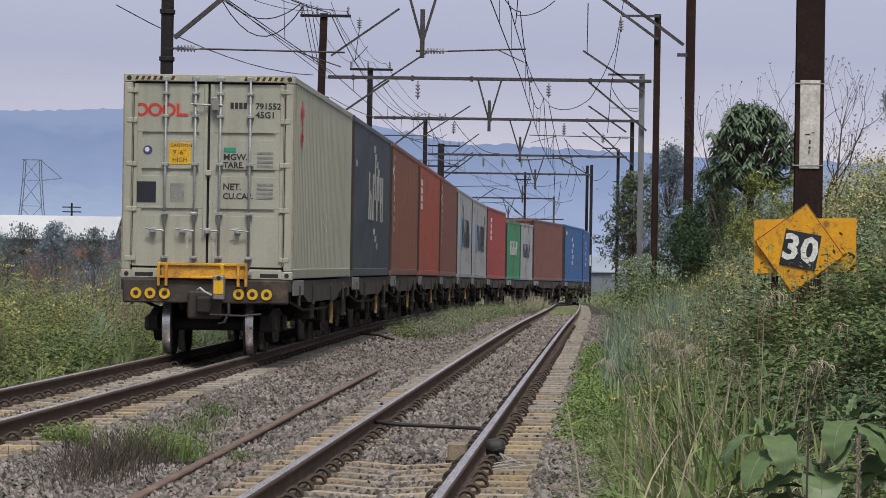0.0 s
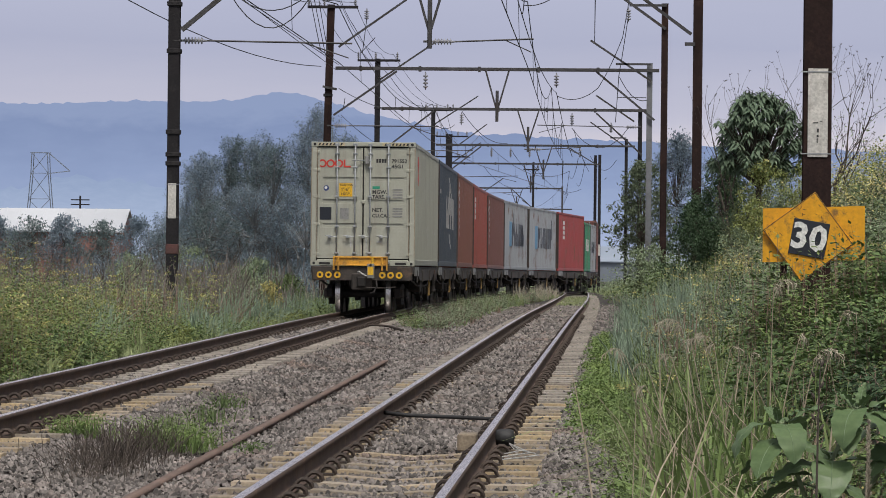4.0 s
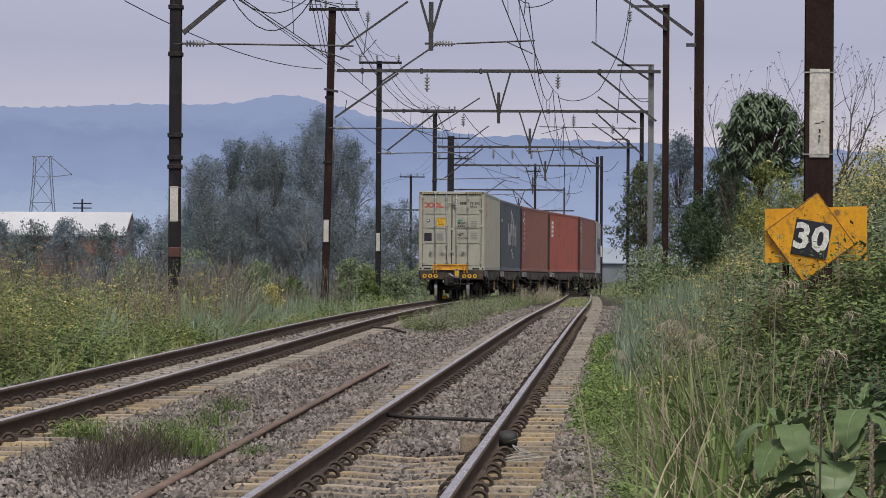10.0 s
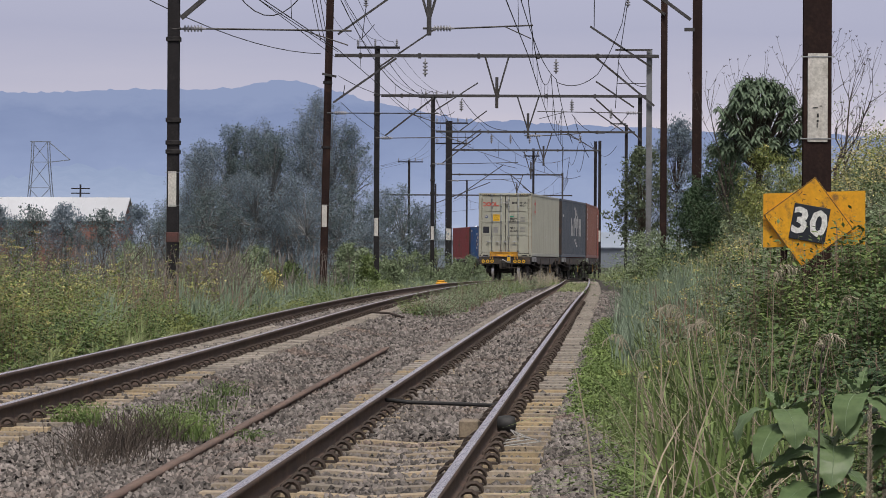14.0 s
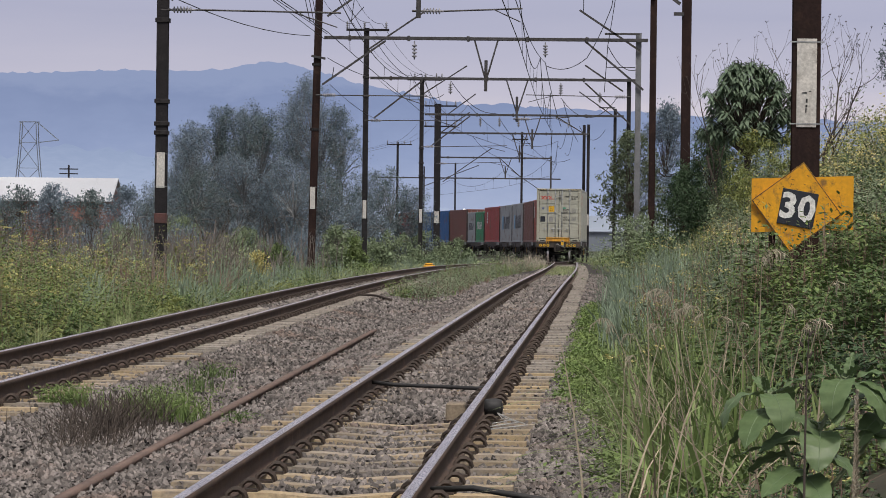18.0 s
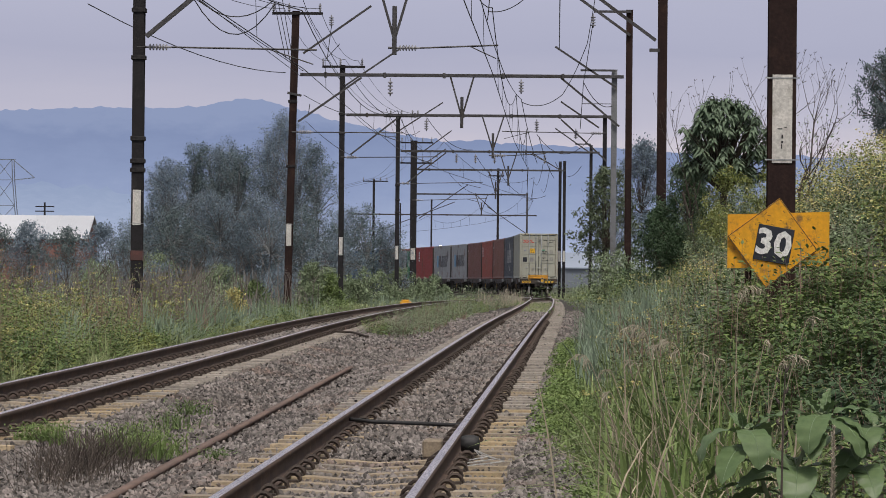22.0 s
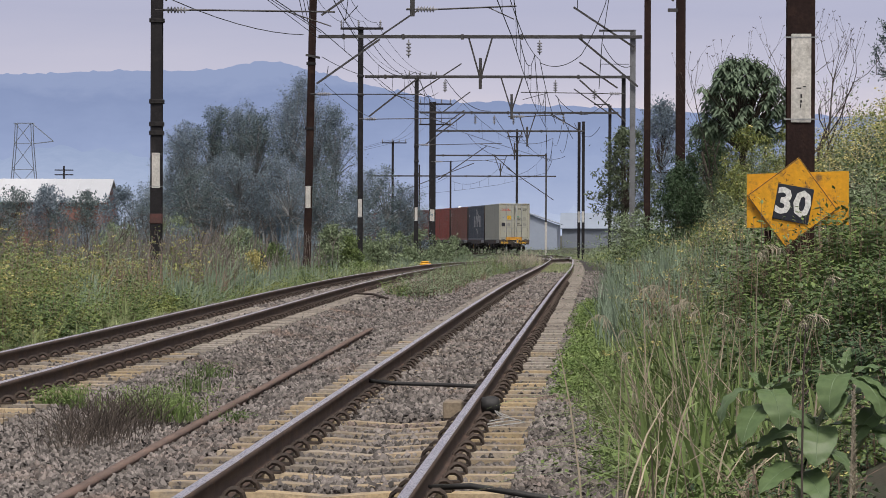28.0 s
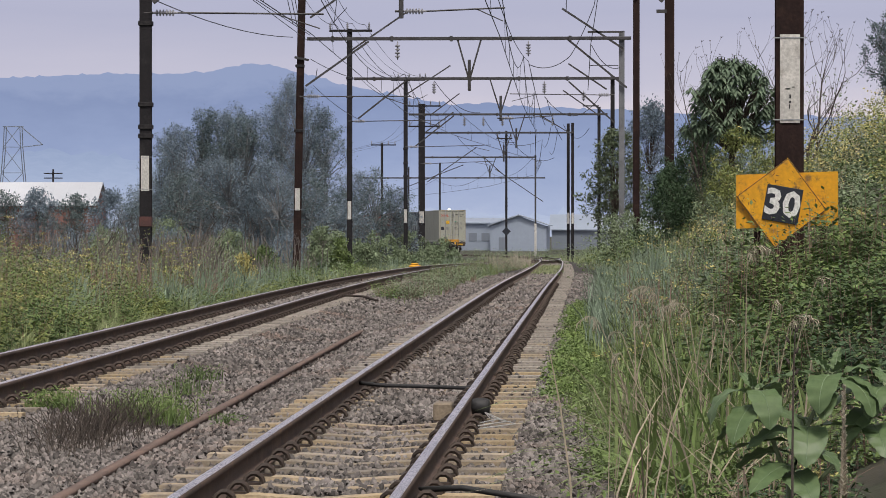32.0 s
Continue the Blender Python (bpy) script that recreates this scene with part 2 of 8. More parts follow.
gx = axis((-3000, -300, 300), (-300, -60, 20), (-60, -14, 2.0), (-14, 10, 0.5), (10, 40, 2.0), (40, 300, 20), (300, 3001, 300))
gy = axis((-300, -20, 40), (-20, 75, 0.8), (75, 200, 2.0), (200, 560, 10), (560, 4401, 220))
GX, GY = np.meshgrid(gx, gy)
GZ = ground_z(GX, GY)
nx, ny = len(gx), len(gy)
idx = np.arange(nx * ny).reshape(ny, nx)
quads = np.stack([idx[:-1, :-1], idx[:-1, 1:], idx[1:, 1:], idx[1:, :-1]], -1).reshape(-1, 4)
ground = part("ground", arrays("ground", np.stack([GX, GY, GZ], -1).reshape(-1, 3), quads, M_SOIL, True), None)
tagged(ground, "brown soil under grass and weeds beside the line", "ground", kind="structure")


# ---- ballast bed: one strip under both lines ----
def bed_profile(y):
    lx, rx = float(left_x(y)), float(right_x(min(y, 209.0)) if y < 205 else left_x(y))
    z = float(rail_z(y))
    c = []
    a, b = min(lx, rx), max(lx, rx)
    pts = [(a - 3.1, -0.75), (a - 1.75, -0.27), (a - 1.1, -0.185), (a + 1.1, -0.185)]
    mid = (a + b) / 2
    w = max(0.0, b - a - 2.2)
    dip = -0.19 - 0.10 * min(1, w / 2)
    pts += [(mid - w * 0.2, dip), (mid + w * 0.2, dip)]
    pts += [(b - 1.1, -0.185), (b + 1.1, -0.185), (b + 1.5, -0.215), (b + 2.1, -0.6)]
    return [(x, y, z + h) for x, h in pts]


ys = list(np.arange(-25, 75, 1.0)) + list(np.arange(75, 545, 4.0))
bv, rows_n = [], 0
for y in ys:
    p = bed_profile(y)
    fine = []
    for (x0, _, z0), (x1, _, z1) in zip(p[:-1], p[1:]):
        for k in range(4):
            u = k / 4
            fine.append((x0 + (x1 - x0) * u, y, z0 + (z1 - z0) * u))
    fine.append(p[-1])
    rows_n = len(fine)
    for x, yy, z in fine:
        bv.append((x, yy, z - 0.022 + 0.02 * noise.noise((x * 2.0, yy * 2.0, 0.3))))
bi = np.arange(len(bv)).reshape(len(ys), rows_n)
bq = np.stack([bi[:-1, :-1], bi[:-1, 1:], bi[1:, 1:], bi[1:, :-1]], -1).reshape(-1, 4)
bed = part("ballast_bed", arrays("ballast_bed", np.array(bv), bq, M_BALLAST, True), None)
tagged(bed, "grey-brown crushed stone bed under both tracks", "ballast", kind="structure")


# ---- rails ----
RAIL = [(-0.035, 0.0), (-0.028, 0.006), (0.028, 0.006), (0.035, 0.0), (0.036, -0.028), (0.010, -0.042), (0.009, -0.125), (0.03, -0.137),
        (0.065, -0.146), (0.065, -0.157), (-0.065, -0.157), (-0.065, -0.146), (-0.03, -0.137), (-0.009, -0.125), (-0.010, -0.042), (-0.036, -0.028)]
GAUGE = 0.567


def sweep(fx, off, y0, y1, step, prof):
    ys = np.arange(y0, y1 + step / 2, step)
    xs = np.array([float(fx(y)) for y in ys])
    hd = np.arctan2(np.gradient(xs, ys), 1)
    v = []
    for y, x, h in zip(ys, xs, hd):
        z = float(rail_z(y))
        for a, b in prof:
            v.append((x + (off + a) * math.cos(h), y - (off + a) * math.sin(h), z + b))
    n = len(prof)
    i = np.arange(len(v)).reshape(len(ys), n)
    f = np.stack([i[:-1], np.roll(i, -1, 1)[:-1], np.roll(i, -1, 1)[1:], i[1:]], -1).reshape(-1, 4)
    return np.array(v), f[:, ::-1]


def rail(fx, off, y0, y1, label):
    step = 2.0
    v, f = sweep(fx, off, y0, y1, step, RAIL)
    ob = part("rail", arrays("rail", v, f, M_RAILSIDE), None)
    tagged(ob, label, "rail", kind="structure")
    top = [(-0.027, 0.0075), (0.027, 0.0075), (0.030, 0.004), (-0.030, 0.004)]
    v, f = sweep(fx, off, y0, y1, step, top)
    part("running_band", arrays("running_band", v, f, M_RAILTOP), None, ob, "polished steel top of the rail head")
    return ob


for fx, y1, lab in ((left_x, 545, "rust-brown steel rail with a shiny top on the curving track"), (right_x, 199, "rust-brown steel rail with a shiny top on the straight track")):
    for s in (-1, 1):
        rail(fx, s * GAUGE, -25, y1, lab)


# ---- sleepers with their clips ----
def sleeper_kit():
    k = Kit()
    o = [(-0.125, -0.22), (0.125, -0.22), (0.10, 0.0), (-0.10, 0.0)]
    xs = [(-1.02, 0.0), (-0.75, 0.0), (-0.35, 0.0), (0.0, -0.025), (0.35, 0.0), (0.75, 0.0), (1.02, 0.0)]
    v = [(x, a, b + (d if b > -0.1 else 0)) for x, d in xs for a, b in o]
    f = [(0, 1, 2, 3), (27, 26, 25, 24)]
    for i in range(6):
        q = i * 4
        f += [(q + j, q + 4 + j, q + 4 + (j + 1) % 4, q + (j + 1) % 4) for j in range(4)]
    return k.add(v, f)


def clip_kit():
    """A bent spring clip on each side of both rails."""
    k = Kit()
    for s in (-1, 1):
        for side in (-1, 1):
            x = s * GAUGE + side * 0.10
            for dy in (-0.03, 0.045):
                pts = []
                for i in range(6):
                    a = math.pi * i / 5
                    pts.append((x - side * 0.055 * math.cos(a), dy + 0.01 * i, 0.005 + 0.062 * math.sin(a)))
                k.tube(pts, 0.014, 5)
            k.box(x - 0.05, x + 0.05, -0.06, 0.06, -0.004, 0.016)
    return k


me_sleeper, me_worn, me_clip = sleeper_kit().mesh("sleeper", M_CONC), sleeper_kit().mesh("sleeper", M_CONCFAR), clip_kit().mesh("clip", M_CLIP)
for fx, y0, y1 in ((right_x, 13.9, 196), (left_x, 22.3, 325)):
    y = y0
    rest = []
    count = 0
    r = random.Random(5)
    while y < y1:
        x = float(fx(y))
        h = math.atan(float(fx(y + 0.5) - fx(y - 0.5)))
        m = Matrix.Translation((x + r.uniform(-0.02, 0.02), y, float(rail_z(y)) - 0.163)) @ Matrix.Rotation(-h + r.uniform(-0.006, 0.006), 4, "Z")
        if count < 110:
            ob = part("sleeper", me_sleeper if y < 30 or r.random() < (46 - y) / 16 else me_worn, None, None, "", m)
            tagged(ob, "weathered cream concrete sleeper with rusty spring clips", "sleeper", "sleepers under the rails", "structure")
            part("clip", me_clip, None, ob, "rusty spring clips")
        else:
            rest.append(m)
        count += 1
        y += 0.70
    far_s, far_c = Kit(), Kit()
    for m in rest:
        far_s.box(-1.02, 1.02, -0.1, 0.1, -0.2, 0.0)
        far_s.v[-8:] = [tuple(m @ Vector(p)) for p in far_s.v[-8:]]
    tagged(part("distant_sleepers", far_s, M_CONCFAR), "pale concrete sleepers further along the track", "sleepers", kind="stuff")

# ---- train ----
def paint(name, c, worn=0.1, rust=(0.16, 0.08, 0.045)):
    dark = tuple(a * (1 - worn) for a in c)
    return mk(name, c, dark, 0.9, 24.0, 0.55, 0.0, 0.12, stain=rust, stain_scale=1.1, streak=tuple(a * 0.72 + 0.02 for a in c), grain=0.08)


M_CREAM = mk("cream_paint", (0.39, 0.395, 0.33), (0.345, 0.35, 0.29), 0.9, 24.0, 0.5, 0, 0.1, streak=(0.29, 0.28, 0.23), grain=0.06)
M_SLATE = mk("slate_paint", (0.062, 0.078, 0.10), (0.05, 0.064, 0.082), 0.9, 24.0, 0.5, 0, 0.1, streak=(0.08, 0.085, 0.09), grain=0.1)
M_BROWN = paint("brown_paint", (0.245, 0.10, 0.072), 0.2)
M_ORANGE = paint("red_orange_paint", (0.37, 0.09, 0.064), 0.14)
M_DULLBROWN = paint("dull_brown_paint", (0.215, 0.09, 0.074), 0.15)
M_GREY = paint("pale_grey_paint", (0.37, 0.39, 0.41), 0.1)
M_RED = paint("red_paint", (0.385, 0.064, 0.062), 0.12)
M_GREEN = paint("green_paint", (0.05, 0.28, 0.14), 0.12)
M_BLUE = paint("blue_paint", (0.03, 0.14, 0.38), 0.12)
M_GASKET = mk("black_gasket", (0.025, 0.024, 0.022), (0.015, 0.015, 0.015), 3, 40, 0.8)
M_GALV = mk("galvanised_steel", (0.36, 0.38, 0.39), (0.25, 0.265, 0.275), 4, 40, 0.55, 0.25)
M_WAGON = mk("wagon_grime", (0.055, 0.046, 0.04), (0.032, 0.028, 0.025), 2.5, 30, 0.85, 0.0, 0.4, stain=(0.13, 0.085, 0.06), stain_scale=2.0)
M_UNDER = mk("underframe_grime", (0.03, 0.026, 0.024), (0.018, 0.016, 0.015), 3, 30, 0.85, 0.1, 0.4)
M_DECK = mk("wagon_side_paint", (0.055, 0.047, 0.043), (0.034, 0.03, 0.027), 2.0, 30, 0.8, 0, 0.3, stain=(0.13, 0.075, 0.05), stain_scale=2.5)
M_YELLOW = mk("yellow_frame_paint", (0.66, 0.33, 0.03), (0.50, 0.25, 0.03), 2, 30, 0.55, 0, 0.2, stain=(0.22, 0.13, 0.05), stain_scale=2.2)
M_LEVER = mk("grimy_yellow", (0.36, 0.21, 0.05), (0.16, 0.11, 0.05), 5, 30, 0.7, 0, 0.2, stain=(0.07, 0.055, 0.04), stain_scale=5.0)
M_TYRE = mk("wheel_tread", (0.72, 0.70, 0.68), (0.58, 0.56, 0.55), 3, 60, 0.32, 0.85, 0.1, grain=0.1)
M_WHITE = mk("white_lettering", (0.72, 0.72, 0.70), (0.64, 0.64, 0.62), 5, 40, 0.6)
M_BLACK = mk("black_lettering", (0.03, 0.03, 0.032), (0.022, 0.022, 0.024), 5, 40, 0.6)
M_REDMARK = mk("red_marking", (0.58, 0.045, 0.03), (0.50, 0.04, 0.03), 5, 40, 0.55)
M_AMBER = mk("amber_sticker", (0.72, 0.42, 0.02), (0.66, 0.38, 0.02), 5, 40, 0.5)
M_TEAL = mk("green_sticker", (0.02, 0.28, 0.17), (0.02, 0.24, 0.15), 5, 40, 0.5)
M_DARKPLATE = mk("dark_plate", (0.018, 0.022, 0.032), (0.014, 0.017, 0.025), 5, 40, 0.45)
M_PLATE = mk("alloy_plate", (0.30, 0.30, 0.29), (0.22, 0.22, 0.21), 9, 80, 0.5, 0.3)
M_NAVY = mk("navy_marking", (0.04, 0.07, 0.19), (0.04, 0.06, 0.16), 5, 40, 0.5)
M_DIRTYWHITE = mk("worn_white_mark", (0.50, 0.50, 0.49), (0.34, 0.34, 0.34), 6, 40, 0.7)

# Grime made dark enough to paint the shade in gaps between containers
M_POST = mk("gap_shade_grimy_post", (0.05, 0.04, 0.036), (0.03, 0.026, 0.024), 2.0, 30, 0.85, 0, 0.3, stain=(0.14, 0.07, 0.05), stain_scale=2.0)
HC, STD, W2 = 2.896, 2.591, 1.219


def lettering(text, size, material, name, parent, m, label="", bold=0.0):
    """Flat letters as a mesh, standing in the x-z plane and facing -y."""
    cu = bpy.data.curves.new(name, "FONT")
    cu.body, cu.size, cu.extrude = text, size, 0.0015
    cu.resolution_u, cu.offset = 2, bold
    tmp = bpy.data.objects.new("letters", cu)
    me = bpy.data.meshes.new_from_object(tmp)
    bpy.data.objects.remove(tmp)
    bpy.data.curves.remove(cu)
    me.name = name
    me.materials.clear()
    me.materials.append(material)
    return part(name, me, None, parent, label, m @ Matrix.Rotation(math.pi / 2, 4, "X"))


def corrugated(L, z0, z1, x, side, pitch=0.278, d=0.036):
    """A container's side wall, bent in and out."""
    n = int((L - 0.34) / pitch)
    pitch = (L - 0.34) / n
    prof = []
    for i in range(n):
        a = 0.17 + i * pitch
        prof += [(a, 0), (a + pitch * 0.26, 0), (a + pitch * 0.5, d), (a + pitch * 0.76, d)]
    prof.append((L - 0.17, 0))
    v = [(x - side * e, y, z) for z in (z0, z1) for y, e in prof]
    k = len(prof)
    f = [((i, i + 1, k + i + 1, k + i) if side > 0 else (i, k + i, k + i + 1, i + 1)) for i in range(k - 1)]
    return Kit().add(v, f)


def container_shell(ob, L, H, mat):
    """Frame, castings, sides, roof and front of a container; the doors stand at y = 0, the floor at z = 0."""
    for s in (-1, 1):
        part("side_wall", corrugated(L, 0.15, H - 0.09, s * (W2 - 0.006), s), mat, ob)
        part("bottom_rail", Kit().box(min(s * W2, s * (W2 - 0.06)), max(s * W2, s * (W2 - 0.06)), 0.16, L - 0.16, 0.02, 0.16, 0.008), mat, ob)
        part("top_rail", Kit().box(min(s * W2, s * (W2 - 0.06)), max(s * W2, s * (W2 - 0.06)), 0.16, L - 0.16, H - 0.10, H - 0.01, 0.008), mat, ob)
        for y in (0.0, L - 0.16):
            part("corner_post", Kit().box(min(s * W2, s * (W2 - 0.13)), max(s * W2, s * (W2 - 0.13)), y + 0.002, y + 0.158, 0.118, H - 0.118, 0.012), mat if mat is M_CREAM else M_POST, ob, "" if mat is M_CREAM else "grimy corner post darkened for shade in the gap")
            for z in (0, H - 0.118):
                k = Kit().box(min(s * (W2 + 0.003), s * (W2 - 0.16)), max(s * (W2 + 0.003), s * (W2 - 0.16)), y - 0.003, y + 0.163, z, z + 0.118, 0.01)
                cst = part("corner_casting", k, mat, ob)
                yy = y - 0.005 if y == 0 else y + 0.165
                # Flat black disc on the casting stands for the dark inside of its hole
                part("casting_hole", Kit().lathe([(0.034, -0.004), (0.034, 0.004)], 10, Matrix.Translation((s * (W2 - 0.08), yy, z + 0.06)) @ Matrix.Rotation(math.pi / 2, 4, "X")), M_GASKET, cst)
    roof = Kit()
    n = int(L / 0.24)
    st = (L - 0.32) / n
    v, f = [], []
    for i in range(n + 1):
        z = H - 0.035 + (0.02 if i % 2 else 0)
        v += [(-W2 + 0.05, 0.16 + i * st, z), (W2 - 0.05, 0.16 + i * st, z)]
    for i in range(n):
        f.append((2 * i, 2 * i + 1, 2 * i + 3, 2 * i + 2))
    part("roof", roof.add(v, f), mat, ob)
    part("front_wall", Kit().box(-W2 + 0.13, W2 - 0.13, L - 0.08, L - 0.04, 0.12, H - 0.1), mat, ob)
    part("floor", Kit().box(-W2 + 0.06, W2 - 0.06, 0.05, L - 0.05, 0.05, 0.12), M_UNDER, ob)


def plain_doors(ob, H, mat):
    for s in (-1, 1):
        x0, x1 = sorted((s * 0.012, s * (W2 - 0.14)))
        part("door", Kit().box(x0, x1, 0.045, 0.085, 0.17, H - 0.15, 0.01), mat, ob)
        for x in (0.28, 0.82):
            part("lock_rod", Kit().tube([(s * x, 0.02, 0.08), (s * x, 0.02, H - 0.07)], 0.017, 6), M_GALV, ob)
    part("header", Kit().box(-W2 + 0.13, W2 - 0.13, 0.01, 0.13, H - 0.125, H - 0.005, 0.01), mat, ob)
    part("sill", Kit().box(-W2 + 0.13, W2 - 0.13, 0.01, 0.13, 0.01, 0.15, 0.01), mat, ob)


def bars(ob, s, y, z, w, h, n, mat, label, vertical=True, L=0):
    """Unreadable writing as plain bars on a side wall."""
    for i in range(n):
        k = Kit()
        x = s * (W2 + 0.001)
        a, b = (y, z - i * (h + h * 0.35)) if vertical else (y + i * (w * 1.3), z)
        k.box(min(x, x + s * 0.003), max(x, x + s * 0.003), a, a + w, b - h, b)
        part("marking", k, mat, ob, label)


def cream_doors(ob, H):
    """The weathered doors of the last container, with rods, cams, stickers and lettering."""
    mat = M_CREAM
    hdr = part("header", Kit().box(-W2 + 0.155, W2 - 0.155, -0.004, 0.13, H - 0.105, H - 0.004, 0.008), mat, ob)
    for s in (-1, 1):
        for i in range(7):
            x = s * (W2 - 0.19 - i * 0.085)
            k = Kit().add([(x - 0.030, -0.006, H - 0.085), (x + 0.012, -0.006, H - 0.085), (x + 0.034, -0.006, H - 0.030), (x - 0.008, -0.006, H - 0.030)], [(0, 1, 2, 3)])
            part("warning_stripe", k, M_BLACK, hdr)
        x0, x1 = sorted((s * (W2 - 0.16), s * (W2 - 0.78)))
        part("warning_band", Kit().box(x0, x1, -0.0052, -0.0042, H - 0.09, H - 0.025), mk("worn_warning_band", (0.52, 0.45, 0.27), (0.42, 0.36, 0.22), 6, 40, 0.6), hdr)
    part("sill", Kit().box(-W2 + 0.155, W2 - 0.155, -0.004, 0.13, 0.005, 0.145, 0.01), mat, ob)
    for s in (-1, 1):
        for x in (0.16, 0.75):
            x0, x1 = sorted((s * (W2 - 0.20 - x * 0.05), s * (W2 - 0.40 - x * 0.05)))
        # Solid black block stands for the dark inside of the pocket
        part("sill_pocket", Kit().box(*sorted((s * (W2 - 0.20), s * (W2 - 0.46))), -0.006, 0.02, 0.03, 0.085), M_GASKET, ob)
    part("door_gasket", Kit().box(-W2 + 0.10, W2 - 0.10, 0.073, 0.095, 0.12, H - 0.09), M_GASKET, ob)
    zs = [0.185, 0.62, 0.665, 1.09, 1.135, 1.56, 1.605, 2.04, 2.085, H - 0.15]
    for s in (-1, 1):
        x0, x1 = sorted((s * 0.018, s * (W2 - 0.155)))
        door = part("door", Kit().box(x0, x1, 0.060, 0.071, 0.175, H - 0.135, 0.002), mat, ob)
        for za, zb in ((0.175, 0.895), (0.995, 1.455), (1.555, 1.975), (2.075, H - 0.135)):
            part("door_panel", Kit().box(x0, x1, 0.036, 0.060, za, zb, 0.003), mat, door)
        for zc in (0.945, 1.505, 2.025):
            for xa, xb in ((x0, x0 + 0.12), (x1 - 0.12, x1)):
                part("door_panel", Kit().box(xa, xb, 0.036, 0.060, zc - 0.05, zc + 0.05), mat, door)
        part("door_edge", Kit().box(x0, x0 + 0.05, 0.018, 0.037, 0.175, H - 0.135, 0.004), mat, door)
        part("door_edge", Kit().box(x1 - 0.05, x1, 0.018, 0.037, 0.175, H - 0.135, 0.004), mat, door)
        for z in (0.28, 0.98, 1.62, 2.24, 2.66):
            hx = s * (W2 - 0.155)
            part("hinge", Kit().box(*sorted((hx - s * 0.05, hx + s * 0.10)), -0.006, 0.03, z - 0.035, z + 0.035, 0.008), mat, door)
    for x in (-0.61, -0.19, 0.165, 0.59):
        rod = part("lock_rod", Kit().tube([(x, -0.012, 0.06), (x, -0.012, H - 0.045)], 0.018, 8), M_GALV, ob, "galvanised door locking rod", smooth=True)
        for z in (0.085, H - 0.07):
            part("cam_keeper", Kit().box(x - 0.055, x + 0.055, -0.03, 0.035, z - 0.035, z + 0.035, 0.01), M_GALV, rod)
        for z in (0.30, 0.92, 1.62, 2.30, 2.62):
            part("rod_bracket", Kit().box(x - 0.05, x + 0.05, -0.034, 0.035, z - 0.022, z + 0.022, 0.008), M_GALV, rod)
        s = -1 if x < 0 else 1
        hz = 0.675
        hs = -1 if x in (-0.61, 0.165) else -1
        part("handle", Kit().tube([(x, -0.03, hz), (x - 0.10, -0.045, hz + 0.01), (x - 0.26, -0.045, hz + 0.03)], 0.013, 6), M_GALV, rod)
        part("handle_catch", Kit().box(x - 0.20, x - 0.12, -0.055, 0.03, hz - 0.03, hz + 0.045, 0.008), M_GALV, rod)
    # rust-stained edges of the corner posts
    M_POSTRUST = mk("post_rust", (0.24, 0.18, 0.12), (0.34, 0.31, 0.24), 2.5, 30, 0.8, 0, 0.2)
    for s in (-1, 1):
        for xa, xb in ((W2 - 0.022, W2 - 0.002), (W2 - 0.150, W2 - 0.138)):
            part("rusty_edge", Kit().box(*sorted((s * xa, s * xb)), -0.008, 0.004, 0.19, H - 0.14), M_POSTRUST, ob)
    # lock box between the doors
    part("lock_box", Kit().box(0.04, 0.14, -0.07, 0.01, 2.38, 2.57, 0.012), M_PLATE, ob, "grey lock cover between the doors")
    part("lock_bar", Kit().tube([(-0.26, -0.03, 2.47), (0.20, -0.03, 2.46)], 0.014, 6), M_GALV, ob)
    part("seal_plate", Kit().box(-0.035, 0.045, -0.02, 0.02, 1.46, 1.54, 0.01), mat, ob)
    y = 0.0335
    # red maker's emblem as plain rounded shapes
    for i, x in enumerate((-0.985, -0.79, -0.595)):
        k = Kit().lathe([(0.062, 0), (0.062, 0.003), (0.100, 0.003), (0.100, 0)], 18, Matrix.Translation((x + 0.02, y, 2.39)) @ Matrix.Diagonal((1.0, 1, 0.95, 1)) @ Matrix.Rotation(math.pi / 2, 4, "X"))
        k.f = k.f[:-2]
        part("red_emblem", k, M_REDMARK, ob)
    part("red_emblem", Kit().box(-0.465, -0.425, y - 0.003, y, 2.30, 2.48), M_REDMARK, ob)
    part("red_emblem", Kit().box(-0.425, -0.30, y - 0.003, y, 2.30, 2.34), M_REDMARK, ob)
    # readable lettering
    P = lambda x, z: Matrix.Translation((x, y - 0.001, z))
    for i in range(4):
        part("dark_bar", Kit().box(0.30 + i * 0.062, 0.348 + i * 0.062, y - 0.003, y, 2.415, 2.505), M_BLACK, ob)
    lettering("791552", 0.122, M_BLACK, "number", ob, P(0.655, 2.415), bold=0.003)
    lettering("0", 0.122, M_BLACK, "number", ob, P(1.08, 2.415))
    lettering("45G1", 0.125, M_BLACK, "size_code", ob, P(0.66, 2.29), bold=0.003)
    part("caution_sticker", Kit().box(-0.56, -0.255, y - 0.002, y, 1.62, 1.93), M_AMBER, ob, "amber height warning sticker")
    lettering("CAUTION", 0.068, M_BLACK, "caution", ob, Matrix.Translation((-0.545, y - 0.004, 1.865)))
    lettering("9'-6\"", 0.10, M_BLACK, "caution", ob, Matrix.Translation((-0.51, y - 0.004, 1.755)))
    lettering("HIGH", 0.088, M_BLACK, "caution", ob, Matrix.Translation((-0.515, y - 0.004, 1.655)))
    part("round_emblem", Kit().lathe([(0.066, 0), (0.066, 0.002)], 18, Matrix.Translation((-0.865, y, 1.815)) @ Matrix.Rotation(math.pi / 2, 4, "X")), M_NAVY, ob)
